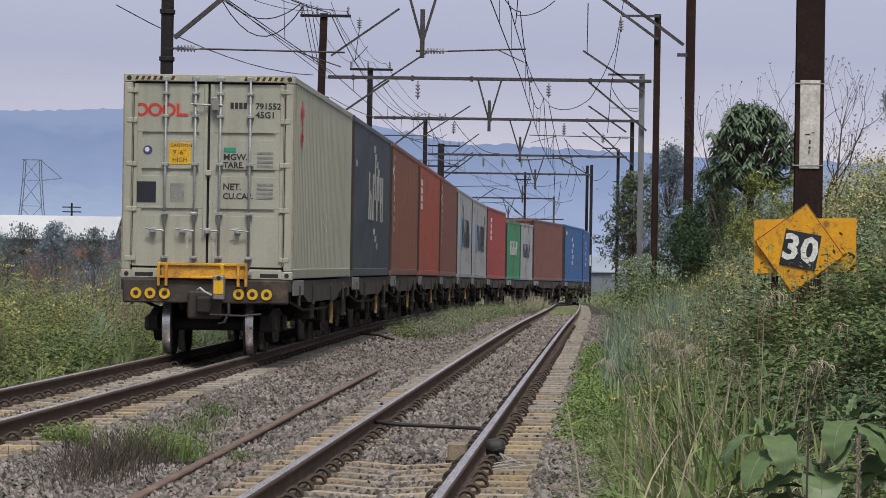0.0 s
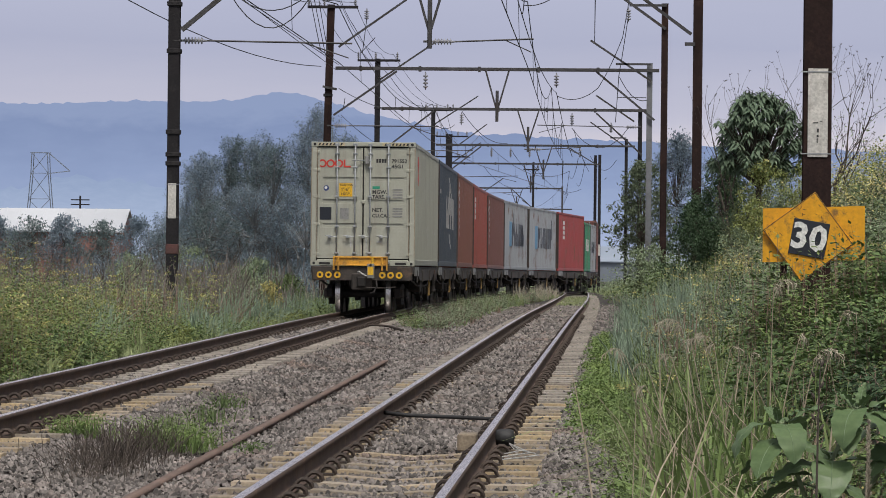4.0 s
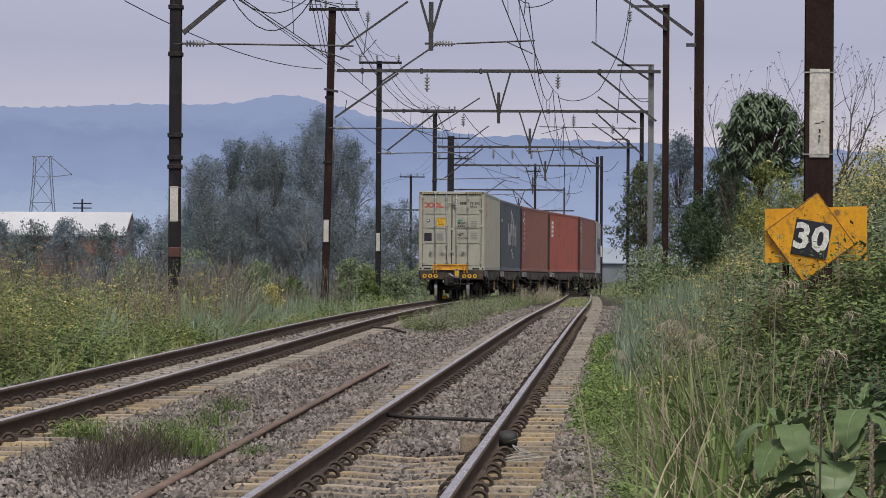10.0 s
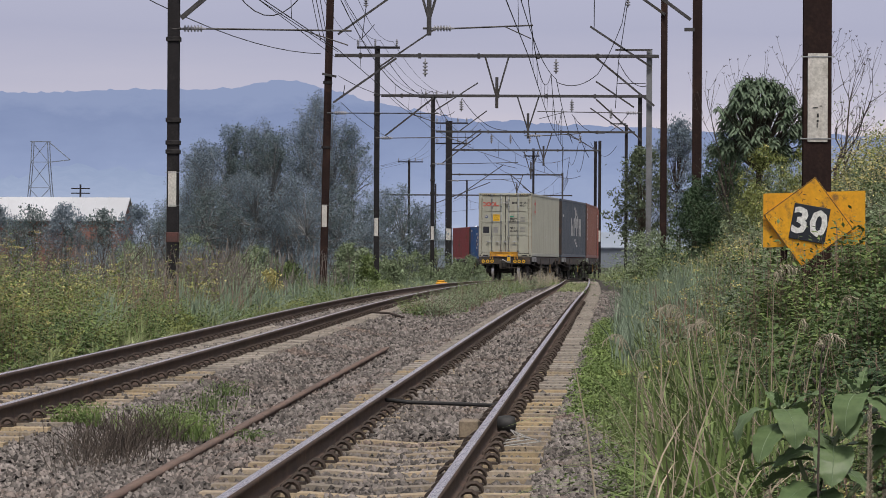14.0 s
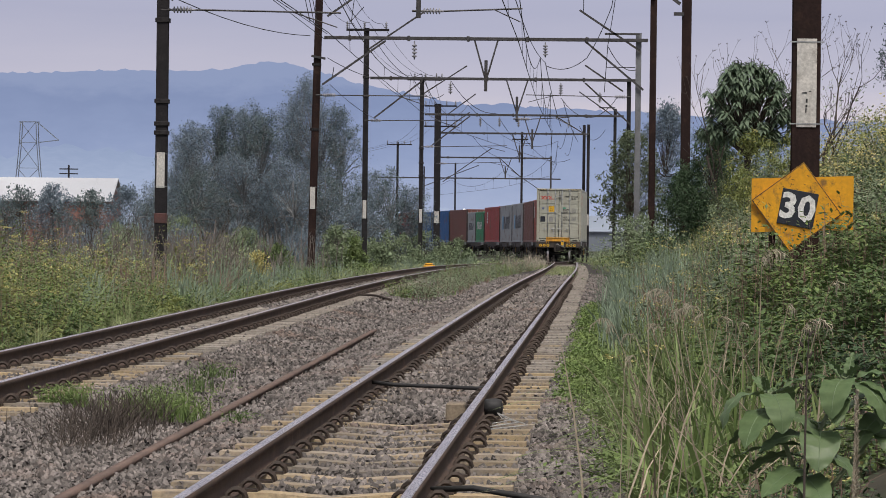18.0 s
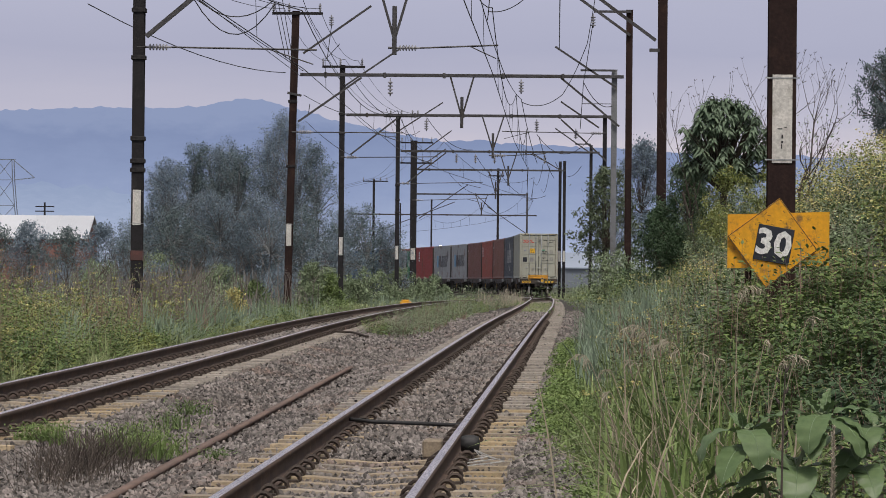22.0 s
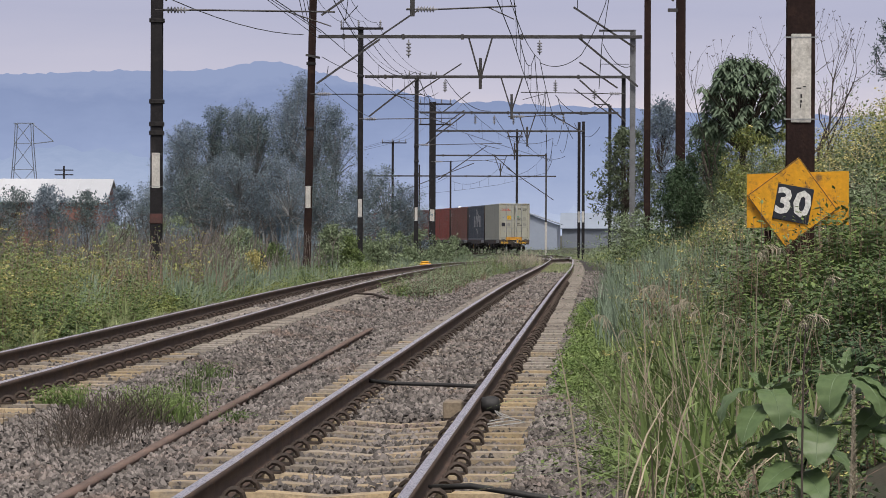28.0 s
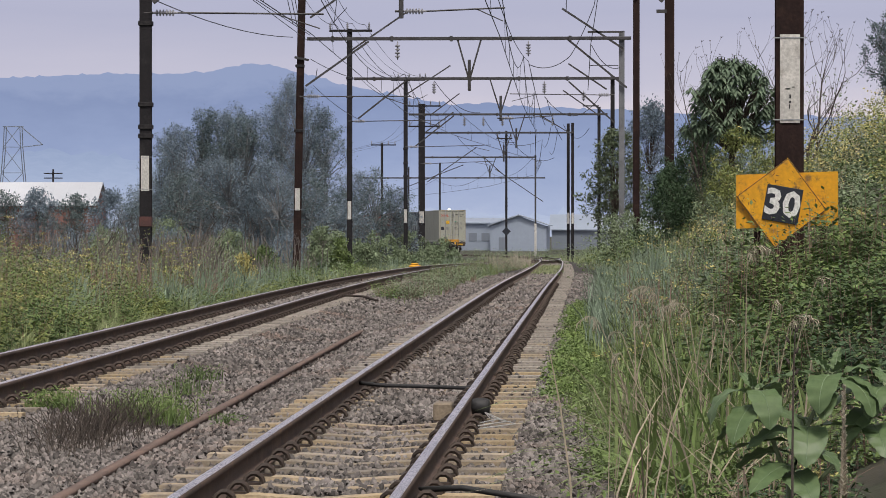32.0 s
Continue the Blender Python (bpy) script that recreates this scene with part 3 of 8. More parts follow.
    part("round_emblem", Kit().lathe([(0.034, 0), (0.034, 0.004)], 14, Matrix.Translation((-0.875, y, 1.825)) @ Matrix.Rotation(math.pi / 2, 4, "X")), M_WHITE, ob)
    part("dark_plate", Kit().box(-1.02, -0.74, y - 0.003, y, 1.075, 1.37), M_DARKPLATE, ob, "dark square label")
    part("alloy_plate", Kit().box(-0.54, -0.335, y - 0.003, y, 1.09, 1.35), M_PLATE, ob, "engraved data plate")
    part("green_sticker", Kit().box(0.215, 0.385, y - 0.003, y, 1.80, 1.865), M_TEAL, ob)
    lettering("MGW.", 0.125, M_BLACK, "weight_word", ob, P(0.21, 1.69), bold=0.003)
    lettering("TARE.", 0.115, M_BLACK, "weight_word", ob, P(0.21, 1.58), bold=0.003)
    lettering("NET.", 0.125, M_BLACK, "weight_word", ob, P(0.21, 1.27), bold=0.003)
    lettering("CU.CAP.", 0.115, M_BLACK, "weight_word", ob, P(0.21, 1.14), bold=0.003)
    for z0 in (1.775, 1.33):
        for i in range(4):
            part("figure_bar", Kit().box(0.69, 0.92, y - 0.003, y, z0 - i * 0.062, z0 + 0.033 - i * 0.062), M_PLATE, ob)
    for x, z, w, h in ((-0.30, 0.42, 0.035, 0.30), (0.07, 0.30, 0.03, 0.36), (-0.05, 0.46, 0.03, 0.12), (0.33, 0.55, 0.10, 0.03)):
        part("scrape", Kit().box(x, x + w, y - 0.004, y - 0.001, z, z + h, 0.0005), M_DIRTYWHITE, ob)
    # emblem and scratches on the visible side
    for z, h, w in ((2.36, 0.30, 0.5), (2.02, 0.22, 0.42)):
        part("red_emblem", Kit().box(W2 - 0.002, W2 + 0.004, 1.15, 1.15 + w, z, z + h * 0.42), M_REDMARK, ob)
        part("red_emblem", Kit().box(W2 - 0.002, W2 + 0.004, 1.30, 1.42, z - h * 0.45, z + h * 0.8), M_REDMARK, ob)
    for i in range(9):
        r = random.Random(i)
        yy, z = r.uniform(5.0, 11.0), r.uniform(0.5, 0.95)
        part("scrape", Kit().box(W2 - 0.002, W2 + 0.003, yy, yy + r.uniform(0.08, 0.25), z, z + r.uniform(0.03, 0.09)), M_DIRTYWHITE, ob)


def container(label, mat, L=12.192, H=HC, cream=False):
    ob = thing("shipping_container", Matrix(), label, "container", "containers on the train")
    container_shell(ob, L, H, mat)
    if cream:
        cream_doors(ob, H)
    else:
        plain_doors(ob, H, mat)
    return ob


def wheelset():
    k = Kit()
    prof = [(0.07, -0.70), (0.08, -0.60), (0.10, -0.5335 - 0.10), (0.30, -0.62), (0.36, -0.655), (0.426, -0.652), (0.430, -0.535), (0.458, -0.528), (0.458, -0.505), (0.36, -0.515), (0.30, -0.55), (0.10, -0.53), (0.085, -0.45)]
    full = prof + [(r, -z) for r, z in reversed(prof)]
    return k.lathe(full, 28, Matrix.Rotation(math.pi / 2, 4, "Y"))


def bogie_side(s):
    k = Kit()
    x0, x1 = sorted((s * 0.74, s * 0.86))
    k.prism([(-1.15, 0.36), (-1.15, 0.56), (-0.62, 0.66), (0.62, 0.66), (1.15, 0.56), (1.15, 0.36), (0.70, 0.36), (0.42, 0.18), (-0.42, 0.18), (-0.70, 0.36)], x0, x1)
    k.v = [(y, x, z) for x, y, z in k.v]
    return k


def wagon_base():
    """A flat container wagon, 12.6 m over its ends, middle at y = 0, rail tops at z = 0."""
    w = thing("container_wagon", Matrix(), "grimy dark steel container wagon on two bogies", "wagon", "wagons of the train")
    for s in (-1, 1):
        x0, x1 = sorted((s * 1.10, s * 1.20))
        k = Kit().prism([(-6.2, 0.92), (-6.2, 1.07), (6.2, 1.07), (6.2, 0.92), (4.2, 0.90), (2.9, 0.74), (-2.9, 0.74), (-4.2, 0.90)], x0, x1)
        k.v = [(b, a, c) for a, b, c in k.v]
        k.f = [q[::-1] for q in k.f]
        part("side_sill", k, M_DECK, w)
        for y in (-4.9, -2.2, 1.6, 4.4):
            part("sill_bracket", Kit().box(*sorted((s * 1.20, s * 1.235)), y, y + 0.10, 0.70, 1.0, 0.008), M_DECK, w)
        part("side_plate", Kit().box(*sorted((s * 1.2, s * 1.222)), -5.9, -4.1, 0.86, 1.08, 0.006), M_PLATE, w, "pale grey data panel")
        part("brake_lever", Kit().beam((s * 1.16, 2.5, 0.86), (s * 1.16, 2.42, 0.34), 0.05, 0.10), M_LEVER, w, "dirty yellow brake lever")
        part("foot_step", Kit().box(*sorted((s * 1.08, s * 1.18)), 5.5, 5.9, 0.42, 0.47, 0.006), M_DECK, w)
        for y in (5.52, 5.86):
            part("step_hanger", Kit().box(*sorted((s * 1.10, s * 1.16)), y, y + 0.04, 0.46, 0.90), M_DECK, w)
        part("valve_box", Kit().box(*sorted((s * 0.85, s * 1.12)), -1.4, -0.7, 0.46, 0.74, 0.02), M_WAGON, w)
        part("pipe", Kit().tube([(s * 1.08, -6.0, 0.82), (s * 1.09, -2.5, 0.62), (s * 1.09, 2.0, 0.60), (s * 1.08, 6.0, 0.82)], 0.022, 6), M_WAGON, w)
        for y in (-1.6, 0.6):
            part("brake_rod", Kit().tube([(s * 0.9, y, 0.72), (s * 0.95, y + 0.9, 0.42)], 0.03, 6), M_UNDER, w)
    part("centre_beam", Kit().box(-0.28, 0.28, -6.1, 6.1, 0.58, 1.05, 0.02), M_UNDER, w)
    for y in (-5.2, -3.9, -2.2, -0.8, 0.8, 2.2, 3.9, 5.2):
        part("cross_beam", Kit().box(-1.12, 1.12, y - 0.09, y + 0.09, 0.74, 1.05, 0.01), M_UNDER, w)
    part("air_tank", Kit().lathe([(0.05, -0.5), (0.19, -0.45), (0.19, 0.45), (0.05, 0.5)], 12, Matrix.Translation((0.62, 0.2, 0.58)) @ Matrix.Rotation(math.pi / 2, 4, "X")), M_UNDER, w)
    for e in (-1, 1):
        ys = sorted((e * 6.05, e * 6.26))
        part("headstock", Kit().box(-1.17, 1.17, ys[0], ys[1], 0.74, 1.08, 0.02), M_WAGON, w)
        part("coupler", Kit().box(-0.10, 0.10, *sorted((e * 6.2, e * 6.5)), 0.60, 0.84, 0.03), M_UNDER, w)
        part("coupler_pocket", Kit().box(-0.24, 0.24, *sorted((e * 6.18, e * 6.33)), 0.52, 0.92, 0.03), M_WAGON, w)
        part("brake_hose", Kit().tube([(0.34, e * 6.3, 0.74), (0.36, e * 6.42, 0.62), (0.30, e * 6.48, 0.48), (0.22, e * 6.46, 0.46)], 0.022, 6), M_UNDER, w)
    me_wheel = wheelset().mesh("wheelset", M_UNDER, True)
    me_tread = []
    for s in (-1, 1):
        tread = Kit().lathe([(0.4305, s * 0.536), (0.4325, s * 0.56), (0.4290, s * 0.65)], 28, Matrix.Rotation(math.pi / 2, 4, "Y"))
        tread.f = [q for q in tread.f if len(q) == 4]
        me_tread.append(tread.mesh("tread", M_TYRE, True))
    for e in (-1, 1):
        k = Kit().box(-0.80, 0.80, -0.16, 0.16, 0.36, 0.62, 0.03)
        bog = part("bogie", k, M_UNDER, w, "dark three-piece bogie", Matrix.Translation((0, e * 4.55, 0)))
        for s in (-1, 1):
            part("side_frame", bogie_side(s), M_UNDER, bog)
            for i in (-1, 1):
                pts = [(s * 0.80 + 0.07 * math.cos(a), i * 0.12 + 0.07 * math.sin(a), 0.24 + a * 0.0078) for a in np.linspace(0, 30, 60)]
                part("coil_spring", Kit().tube(pts, 0.014, 4), M_WAGON, bog)
                part("axle_box", Kit().box(*sorted((s * 0.70, s * 0.94)), i * 0.9 - 0.14, i * 0.9 + 0.14, 0.33, 0.56, 0.04), M_WAGON, bog)
        for i in (-1, 1):
            ax = part("wheelset", me_wheel, None, bog, "steel wheelset", Matrix.Translation((0, i * 0.9, 0.432)))
            for me in me_tread:
                part("tread", me, None, ax, "worn bright wheel tread")
    return w


def tail_fittings(w):
    """What only the last wagon carries: yellow end frame, round reflectors and the tail unit."""
    y = -6.27
    fr = part("end_frame", Kit().box(-0.62, 0.56, y - 0.01, y + 0.03, 1.11, 1.28, 0.008), M_YELLOW, w, "yellow steel end frame with wear")
    part("end_frame_rail", Kit().box(-0.66, 0.60, y - 0.04, y + 0.05, 1.27, 1.31, 0.006), M_YELLOW, fr)
    part("end_frame_rail", Kit().box(-0.66, 0.60, y - 0.04, y + 0.05, 1.09, 1.125, 0.006), M_YELLOW, fr)
    for x in (-0.66, -0.55, 0.47, 0.58):
        part("end_frame_post", Kit().box(x - 0.02, x + 0.02, y - 0.06, y + 0.05, 0.98, 1.31, 0.006), M_YELLOW, fr)
    for x in (-0.98, -0.78, -0.575, 0.475, 0.67, 0.87):
        rf = part("reflector", Kit().lathe([(0.078, 0), (0.078, 0.02), (0.040, 0.02), (0.036, 0.012)], 18, Matrix.Translation((x, y + 0.012, 0.875)) @ Matrix.Rotation(math.pi / 2, 4, "X")), M_AMBER, w, "dirty yellow ring reflector")
        part("reflector_centre", Kit().lathe([(0.036, 0), (0.034, 0.022)], 12, Matrix.Translation((x, y + 0.012, 0.875)) @ Matrix.Rotation(math.pi / 2, 4, "X")), M_DARKPLATE, rf)
    tail = part("tail_unit", Kit().box(0.135, 0.30, y - 0.27, y - 0.12, 0.80, 1.14, 0.015), M_PLATE, w, "grey and yellow end-of-train unit on the coupler")
    part("tail_face", Kit().box(0.15, 0.285, y - 0.278, y - 0.268, 0.88, 1.07, 0.003), M_AMBER, tail)
    part("tail_lamp", Kit().lathe([(0.03, 0), (0.03, 0.012)], 12, Matrix.Translation((0.217, y - 0.275, 1.105)) @ Matrix.Rotation(math.pi / 2, 4, "X")), M_DARKPLATE, tail)
    part("antenna", Kit().box(0.235, 0.285, y - 0.22, y - 0.18, 1.14, 1.30, 0.006), M_AMBER, tail)
    part("hose_hook", Kit().tube([(-0.10, y - 0.12, 0.93), (-0.05, y - 0.2, 0.96), (0.03, y - 0.22, 0.90), (0.12, y - 0.2, 0.86)], 0.016, 6), M_DIRTYWHITE, w)
    part("hand_rail", Kit().tube([(-0.05, y - 0.05, 0.70), (0.1, y - 0.16, 0.585), (0.55, y - 0.16, 0.575), (0.80, y - 0.05, 0.60)], 0.016, 6), M_WAGON, w)


# order from the tail: colour, length, height
C40, C20 = 12.192, 6.058
LOADS = [
    [("cream white container with red emblem, closed doors and locking rods", M_CREAM, C40, HC)],
    [("dark slate container with large worn white marking", M_SLATE, C40, HC)],
    [("rust-brown container with small white writing", M_BROWN, C40, HC)],
    [("orange-red container with a white mark", M_ORANGE, C40, HC)],
    [("dull brown steel shipping container", M_DULLBROWN, C40, HC)],
    [("pale grey container with dark writing and a blue emblem", M_GREY, C40, HC)],
    [("pale grey container with dark writing and a blue emblem", M_GREY, C40, HC)],
    [("bright red container with a white mark", M_RED, C40, HC)],
    [("short green container with pale writing", M_GREEN, C20, STD), ("short pale grey container with dark writing", M_GREY, C20, STD)],
    [("maroon brown steel shipping container", M_DULLBROWN, C40, HC)],
    [("blue container with white marks", M_BLUE, C40, HC)],
    [("blue container with white marks", M_BLUE, C40, HC)],
    [("plain red steel shipping container", M_RED, C40, HC)],
]
PITCH = 12.85
base_wagon = wagon_base()
train = []
for i, loads in enumerate(LOADS):
    wg = base_wagon if i == len(LOADS) - 1 else copy_thing(base_wagon, Matrix())
    off = -6.13
    items = []
    for lab, mat, L, H in loads:
        items.append((container(lab, mat, L, H, i == 0), off))
        off += L + 0.10
    train.append((wg, items))
tail_fittings(train[0][0])
train[0][0]["label"] = "grimy container wagon with yellow end frame and reflectors"


def mark(i, j, *rows):
    """Plain bars on both long sides of container j of wagon i: y, z, width, height, material."""
    ob, L = train[i][1][j][0], LOADS[i][j][2]
    for y, z, w, h, mat in rows:
        part("marking", Kit().box(W2 - 0.004, W2 + 0.003, y, y + w, z, z + h), mat, ob)
        part("marking", Kit().box(-W2 - 0.003, -W2 + 0.004, L - y - w, L - y, z, z + h), mat, ob)


def strokes(y, z, n, pitch, h, mat, seed):
    """Unreadable writing: groups of upright bars, each group tied by a short level bar."""
    rnd = random.Random(seed)
    out = []
    for k in range(n):
        a, w = y + k * pitch, pitch * 0.26
        out.append((a, z, w, h, mat))
        out.append((a + pitch * 0.48, z + h * rnd.choice((0.0, 0.0, 0.45)), w * 0.9, h * rnd.choice((0.55, 1.0)), mat))
        out.append((a + w + 0.005, z + h * rnd.choice((0.0, 0.42, 0.80)), pitch * 0.48 - w - 0.01, h * 0.2, mat))
    return out


mark(1, 0, *strokes(4.6, 1.1, 4, 1.3, 0.9, M_DIRTYWHITE, 3), *[(7.1 - k * 0.45, 2.15 + k * 0.14, 0.5, 0.13, M_DIRTYWHITE) for k in range(-1, 3)],
     *[(6.3 + k * 0.45, 0.82 - k * 0.14, 0.5, 0.12, M_DIRTYWHITE) for k in range(3)], (0.6, 2.0, 0.5, 0.12, M_DIRTYWHITE))
for i in (2, 4):
    mark(i, 0, *[(0.9, 2.5 - k * 0.22, 0.22, 0.13, M_DIRTYWHITE) for k in range(8)], (0.5, 2.2, 0.2, 0.14, M_WHITE))
mark(3, 0, *[(0.8, 2.3 - k * 0.2, 0.75, 0.15, M_WHITE) for k in range(4)])
for i in (5, 6):
    mark(i, 0, *strokes(4.0, 1.05, 6, 1.08, 0.95, M_DARKPLATE, i), (2.5, 1.0, 1.1, 1.05, mk("sky_blue_mark", (0.16, 0.36, 0.55), (0.14, 0.32, 0.5), 3, 30, 0.6)))
mark(7, 0, *[(2.0, 2.3 - k * 0.24, 0.8, 0.18, M_WHITE) for k in range(4)])
mark(8, 0, *strokes(1.4, 1.1, 5, 0.68, 0.62, M_WHITE, 8))
mark(8, 1, *strokes(1.3, 1.05, 5, 0.68, 0.62, M_DARKPLATE, 9))
for i in (10, 11):
    mark(i, 0, *[(4.6 + (k % 2) * 0.5, 2.1 - k * 0.3, 0.6, 0.2, M_WHITE) for k in range(5)], (0.7, 2.4, 0.7, 0.16, M_WHITE))

# ---- overhead line masts ----
M_MAST = mk("mast_rust", (0.034, 0.020, 0.018), (0.022, 0.014, 0.013), 1.2, 30, 0.8, 0.0, 0.3, stain=(0.055, 0.032, 0.024), stain_scale=1.5, streak=(0.045, 0.028, 0.023))
M_MASTGREY = mk("mast_grey", (0.085, 0.083, 0.086), (0.05, 0.048, 0.05), 1.5, 30, 0.65, 0.4, 0.3, stain=(0.07, 0.06, 0.05), stain_scale=1.5)
M_MASTDARK = mk("mast_tarred", (0.030, 0.028, 0.030), (0.019, 0.018, 0.02), 1.0, 30, 0.75, 0.0, 0.3, stain=(0.055, 0.052, 0.052), stain_scale=1.0)
for m in (M_MAST, M_MASTDARK):
    m.node_tree.nodes["Principled BSDF"].inputs["Specular IOR Level"].default_value = 0.12
M_GALVPOST = mk("dull_galvanised", (0.20, 0.208, 0.22), (0.14, 0.147, 0.157), 1.5, 30, 0.65, 0.2, 0.3, stain=(0.10, 0.09, 0.08), stain_scale=1.5)
M_BOARD = mk("white_board", (0.62, 0.60, 0.56), (0.48, 0.47, 0.44), 2.5, 30, 0.7, 0, 0.2, stain=(0.20, 0.18, 0.15), stain_scale=3.0, streak=(0.40, 0.38, 0.34))
M_PORCELAIN = mk("porcelain", (0.30, 0.30, 0.32), (0.22, 0.22, 0.24), 5, 40, 0.3)
M_WIRE = mk("copper_wire", (0.045, 0.045, 0.048), (0.03, 0.03, 0.032), 3, 40, 0.6, 0.4)


def h_column(w, h, lean=0.0, flange=0.014):
    """A rolled H section standing on z = 0."""
    a, t = w / 2, flange
    prof = [(-a, -a), (a, -a), (a, -a + t), (t / 2, -a + t), (t / 2, a - t), (a, a - t), (a, a), (-a, a), (-a, a - t), (-t / 2, a - t), (-t / 2, -a + t), (-a, -a + t)]
    n = len(prof)
    v = [(x + lean * z, y, z) for z in (0, h) for x, y in prof]
    f = [tuple(range(n))[::-1], tuple(range(n, 2 * n))] + [(i, (i + 1) % n, (i + 1) % n + n, i + n) for i in range(n)]
    return Kit().add(v, f)


def insulator(p0, p1, r=0.075, n=6):
    """A string of porcelain discs between two points."""
    p0, p1 = Vector(p0), Vector(p1)
    d = p1 - p0
    q = d.to_track_quat("Z", "Y").to_matrix().to_4x4()
    L = d.length
    prof = [(0.02, 0)]
    for i in range(n):
        z = L * (0.12 + 0.76 * i / n)
        s = L * 0.76 / n
        prof += [(0.03, z), (r, z + s * 0.2), (r, z + s * 0.5), (0.03, z + s * 0.65)]
    prof.append((0.02, L))
    return Kit().lathe(prof, 10, Matrix.Translation(p0) @ q)


def mast(x, y, h, w, mat, label, board=None, lean=0.0, board_h=0.8, foot=None):
    z0 = float(ground_z(x, y)) - 0.3 if foot is None else foot
    ob = thing("catenary_mast", Matrix.Translation((x, y, z0)), label, "mast", "masts of the overhead line")
    part("column", h_column(w, h - z0, lean), mat, ob)
    part("cap", Kit().box(-w * 0.55 + lean * (h - z0), w * 0.55 + lean * (h - z0), -w * 0.55, w * 0.55, h - z0, h - z0 + 0.012), mat, ob)
    if board is not None:
        b = board - z0
        k = Kit().box(-w * 0.36 + lean * b, w * 0.36 + lean * b, -w / 2 - 0.012, -w / 2 - 0.004, b, b + board_h, 0.002)
        bd = part("number_board", k, M_BOARD, ob, "weathered white board")
        for zz in (b + 0.03, b + board_h - 0.03):
            part("strap", Kit().box(-w * 0.62 + lean * b, w * 0.62 + lean * b, -w / 2 - 0.016, -w / 2 - 0.011, zz - 0.005, zz + 0.005), M_GALV, bd)
    return ob, z0


def local(ob, p):
    return tuple(Vector(p) - ob.matrix_basis.translation)


# column places: x, y, top, width
ROLLED = "dark rusty steel overhead line mast with a white board"
near_mast, _ = mast(1.78, 31.9, 9.0, 0.25, M_MAST, "dark brown rusty steel mast beside the speed board", board=2.41, board_h=0.80)
mast_l1, _ = mast(-9.92, 77.5, 8.9, 0.25, M_MASTDARK, "dark grey steel mast with a white board, red at its foot", board=2.33, board_h=0.78)
mast_l2, _ = mast(-10.52, 124, 10.5, 0.25, M_MAST, ROLLED, board=2.18, board_h=0.78, lean=0.02)
mast_l3, _ = mast(-10.42, 150, 10.1, 0.22, M_MASTDARK, ROLLED, board=1.95, board_h=0.78)
mast_l4, _ = mast(-10.33, 193.4, 9.9, 0.22, M_MASTDARK, ROLLED, board=1.9, board_h=0.75)
mast_l5, _ = mast(-11.5, 235.6, 10.0, 0.42, M_MASTDARK, "dark paired steel mast with a white board", board=2.0, board_h=0.78)
mast_l6, _ = mast(-19.4, 322.4, 9.6, 0.2, M_MASTDARK, "dark steel feeder mast with a crossarm")
mast_l7, _ = mast(-14.6, 334.8, 8.0, 0.16, M_MASTDARK, "thin dark steel line mast")
mast_l8, _ = mast(-21.5, 409.2, 9.0, 0.16, M_MASTDARK, "thin dark steel line mast")
mast_r1, _ = mast(2.03, 93, 9.4, 0.25, M_MAST, "dark brown rusty steel mast on the bank")
mast_r2, _ = mast(1.66, 133.9, 11.35, 0.25, M_MAST, "dark brown rusty steel mast on the bank")
mast_r3, _ = mast(1.02, 124, 8.5, 0.20, M_GALVPOST, "grey galvanised portal post")
mast_r4, _ = mast(0.86, 152.5, 8.15, 0.18, M_MASTDARK, "dark steel portal post")
mast_r5, _ = mast(0.36, 202.1, 8.6, 0.18, M_MASTDARK, "dark steel portal post")
mast_r6, _ = mast(-1.66, 238.1, 8.75, 0.2, M_MASTDARK, "one of a pair of dark steel masts", board=1.95, board_h=0.75)
mast_r7, _ = mast(-1.36, 236.8, 8.75, 0.2, M_MASTDARK, "one of a pair of dark steel masts", board=1.95, board_h=0.75)
mast_r8, _ = mast(-4.7, 287.7, 7.7, 0.14, M_MASTGREY, "thin grey steel mast with a pale foot")
mast_r9, _ = mast(-7.03, 285.2, 9.6, 0.18, M_MASTDARK, "dark steel mast with a diamond sign")
part("pale_foot", Kit().box(-0.09, 0.09, -0.09, 0.09, 0.0, 3.3, 0.01), M_BOARD, mast_r8)
part("red_foot", Kit().box(-0.135, 0.135, -0.14, 0.14, 2.28, 2.5, 0.01), mk("worn_red_band", (0.11, 0.045, 0.04), (0.06, 0.035, 0.032), 3, 30, 0.8), mast_l1, "worn red painted band")
c, q = 2.65, 0.36
dm = part("diamond_sign", Kit().add([(x, y, z) for y in (-0.11, -0.10) for x, z in ((0, c - q), (q, c), (0, c + q), (-q, c))],
          [(0, 1, 2, 3), (7, 6, 5, 4), (0, 4, 5, 1), (1, 5, 6, 2), (2, 6, 7, 3), (3, 7, 4, 0)]), M_DARKPLATE, mast_r9, "dark diamond-shaped signal board")

# worn dark strokes on the near board: unreadable
nb = [c for c in near_mast.children if c.name.startswith("number_board")][0]
zb = 2.41 - near_mast.matrix_basis.translation.z
for dx, dz, a, b in ((-0.02, 0.31, 0.022, 0.010), (0.03, 0.325, 0.012, 0.008), (0.002, 0.24, 0.008, 0.035), (0.0, 0.19, 0.009, 0.022), (-0.004, 0.15, 0.005, 0.04)):
    part("worn_mark", Kit().box(dx - a, dx + a, -0.1405, -0.1375, zb + dz - b * 0.5, zb + dz + b * 0.5), M_BLACK, nb, "worn dark stroke")

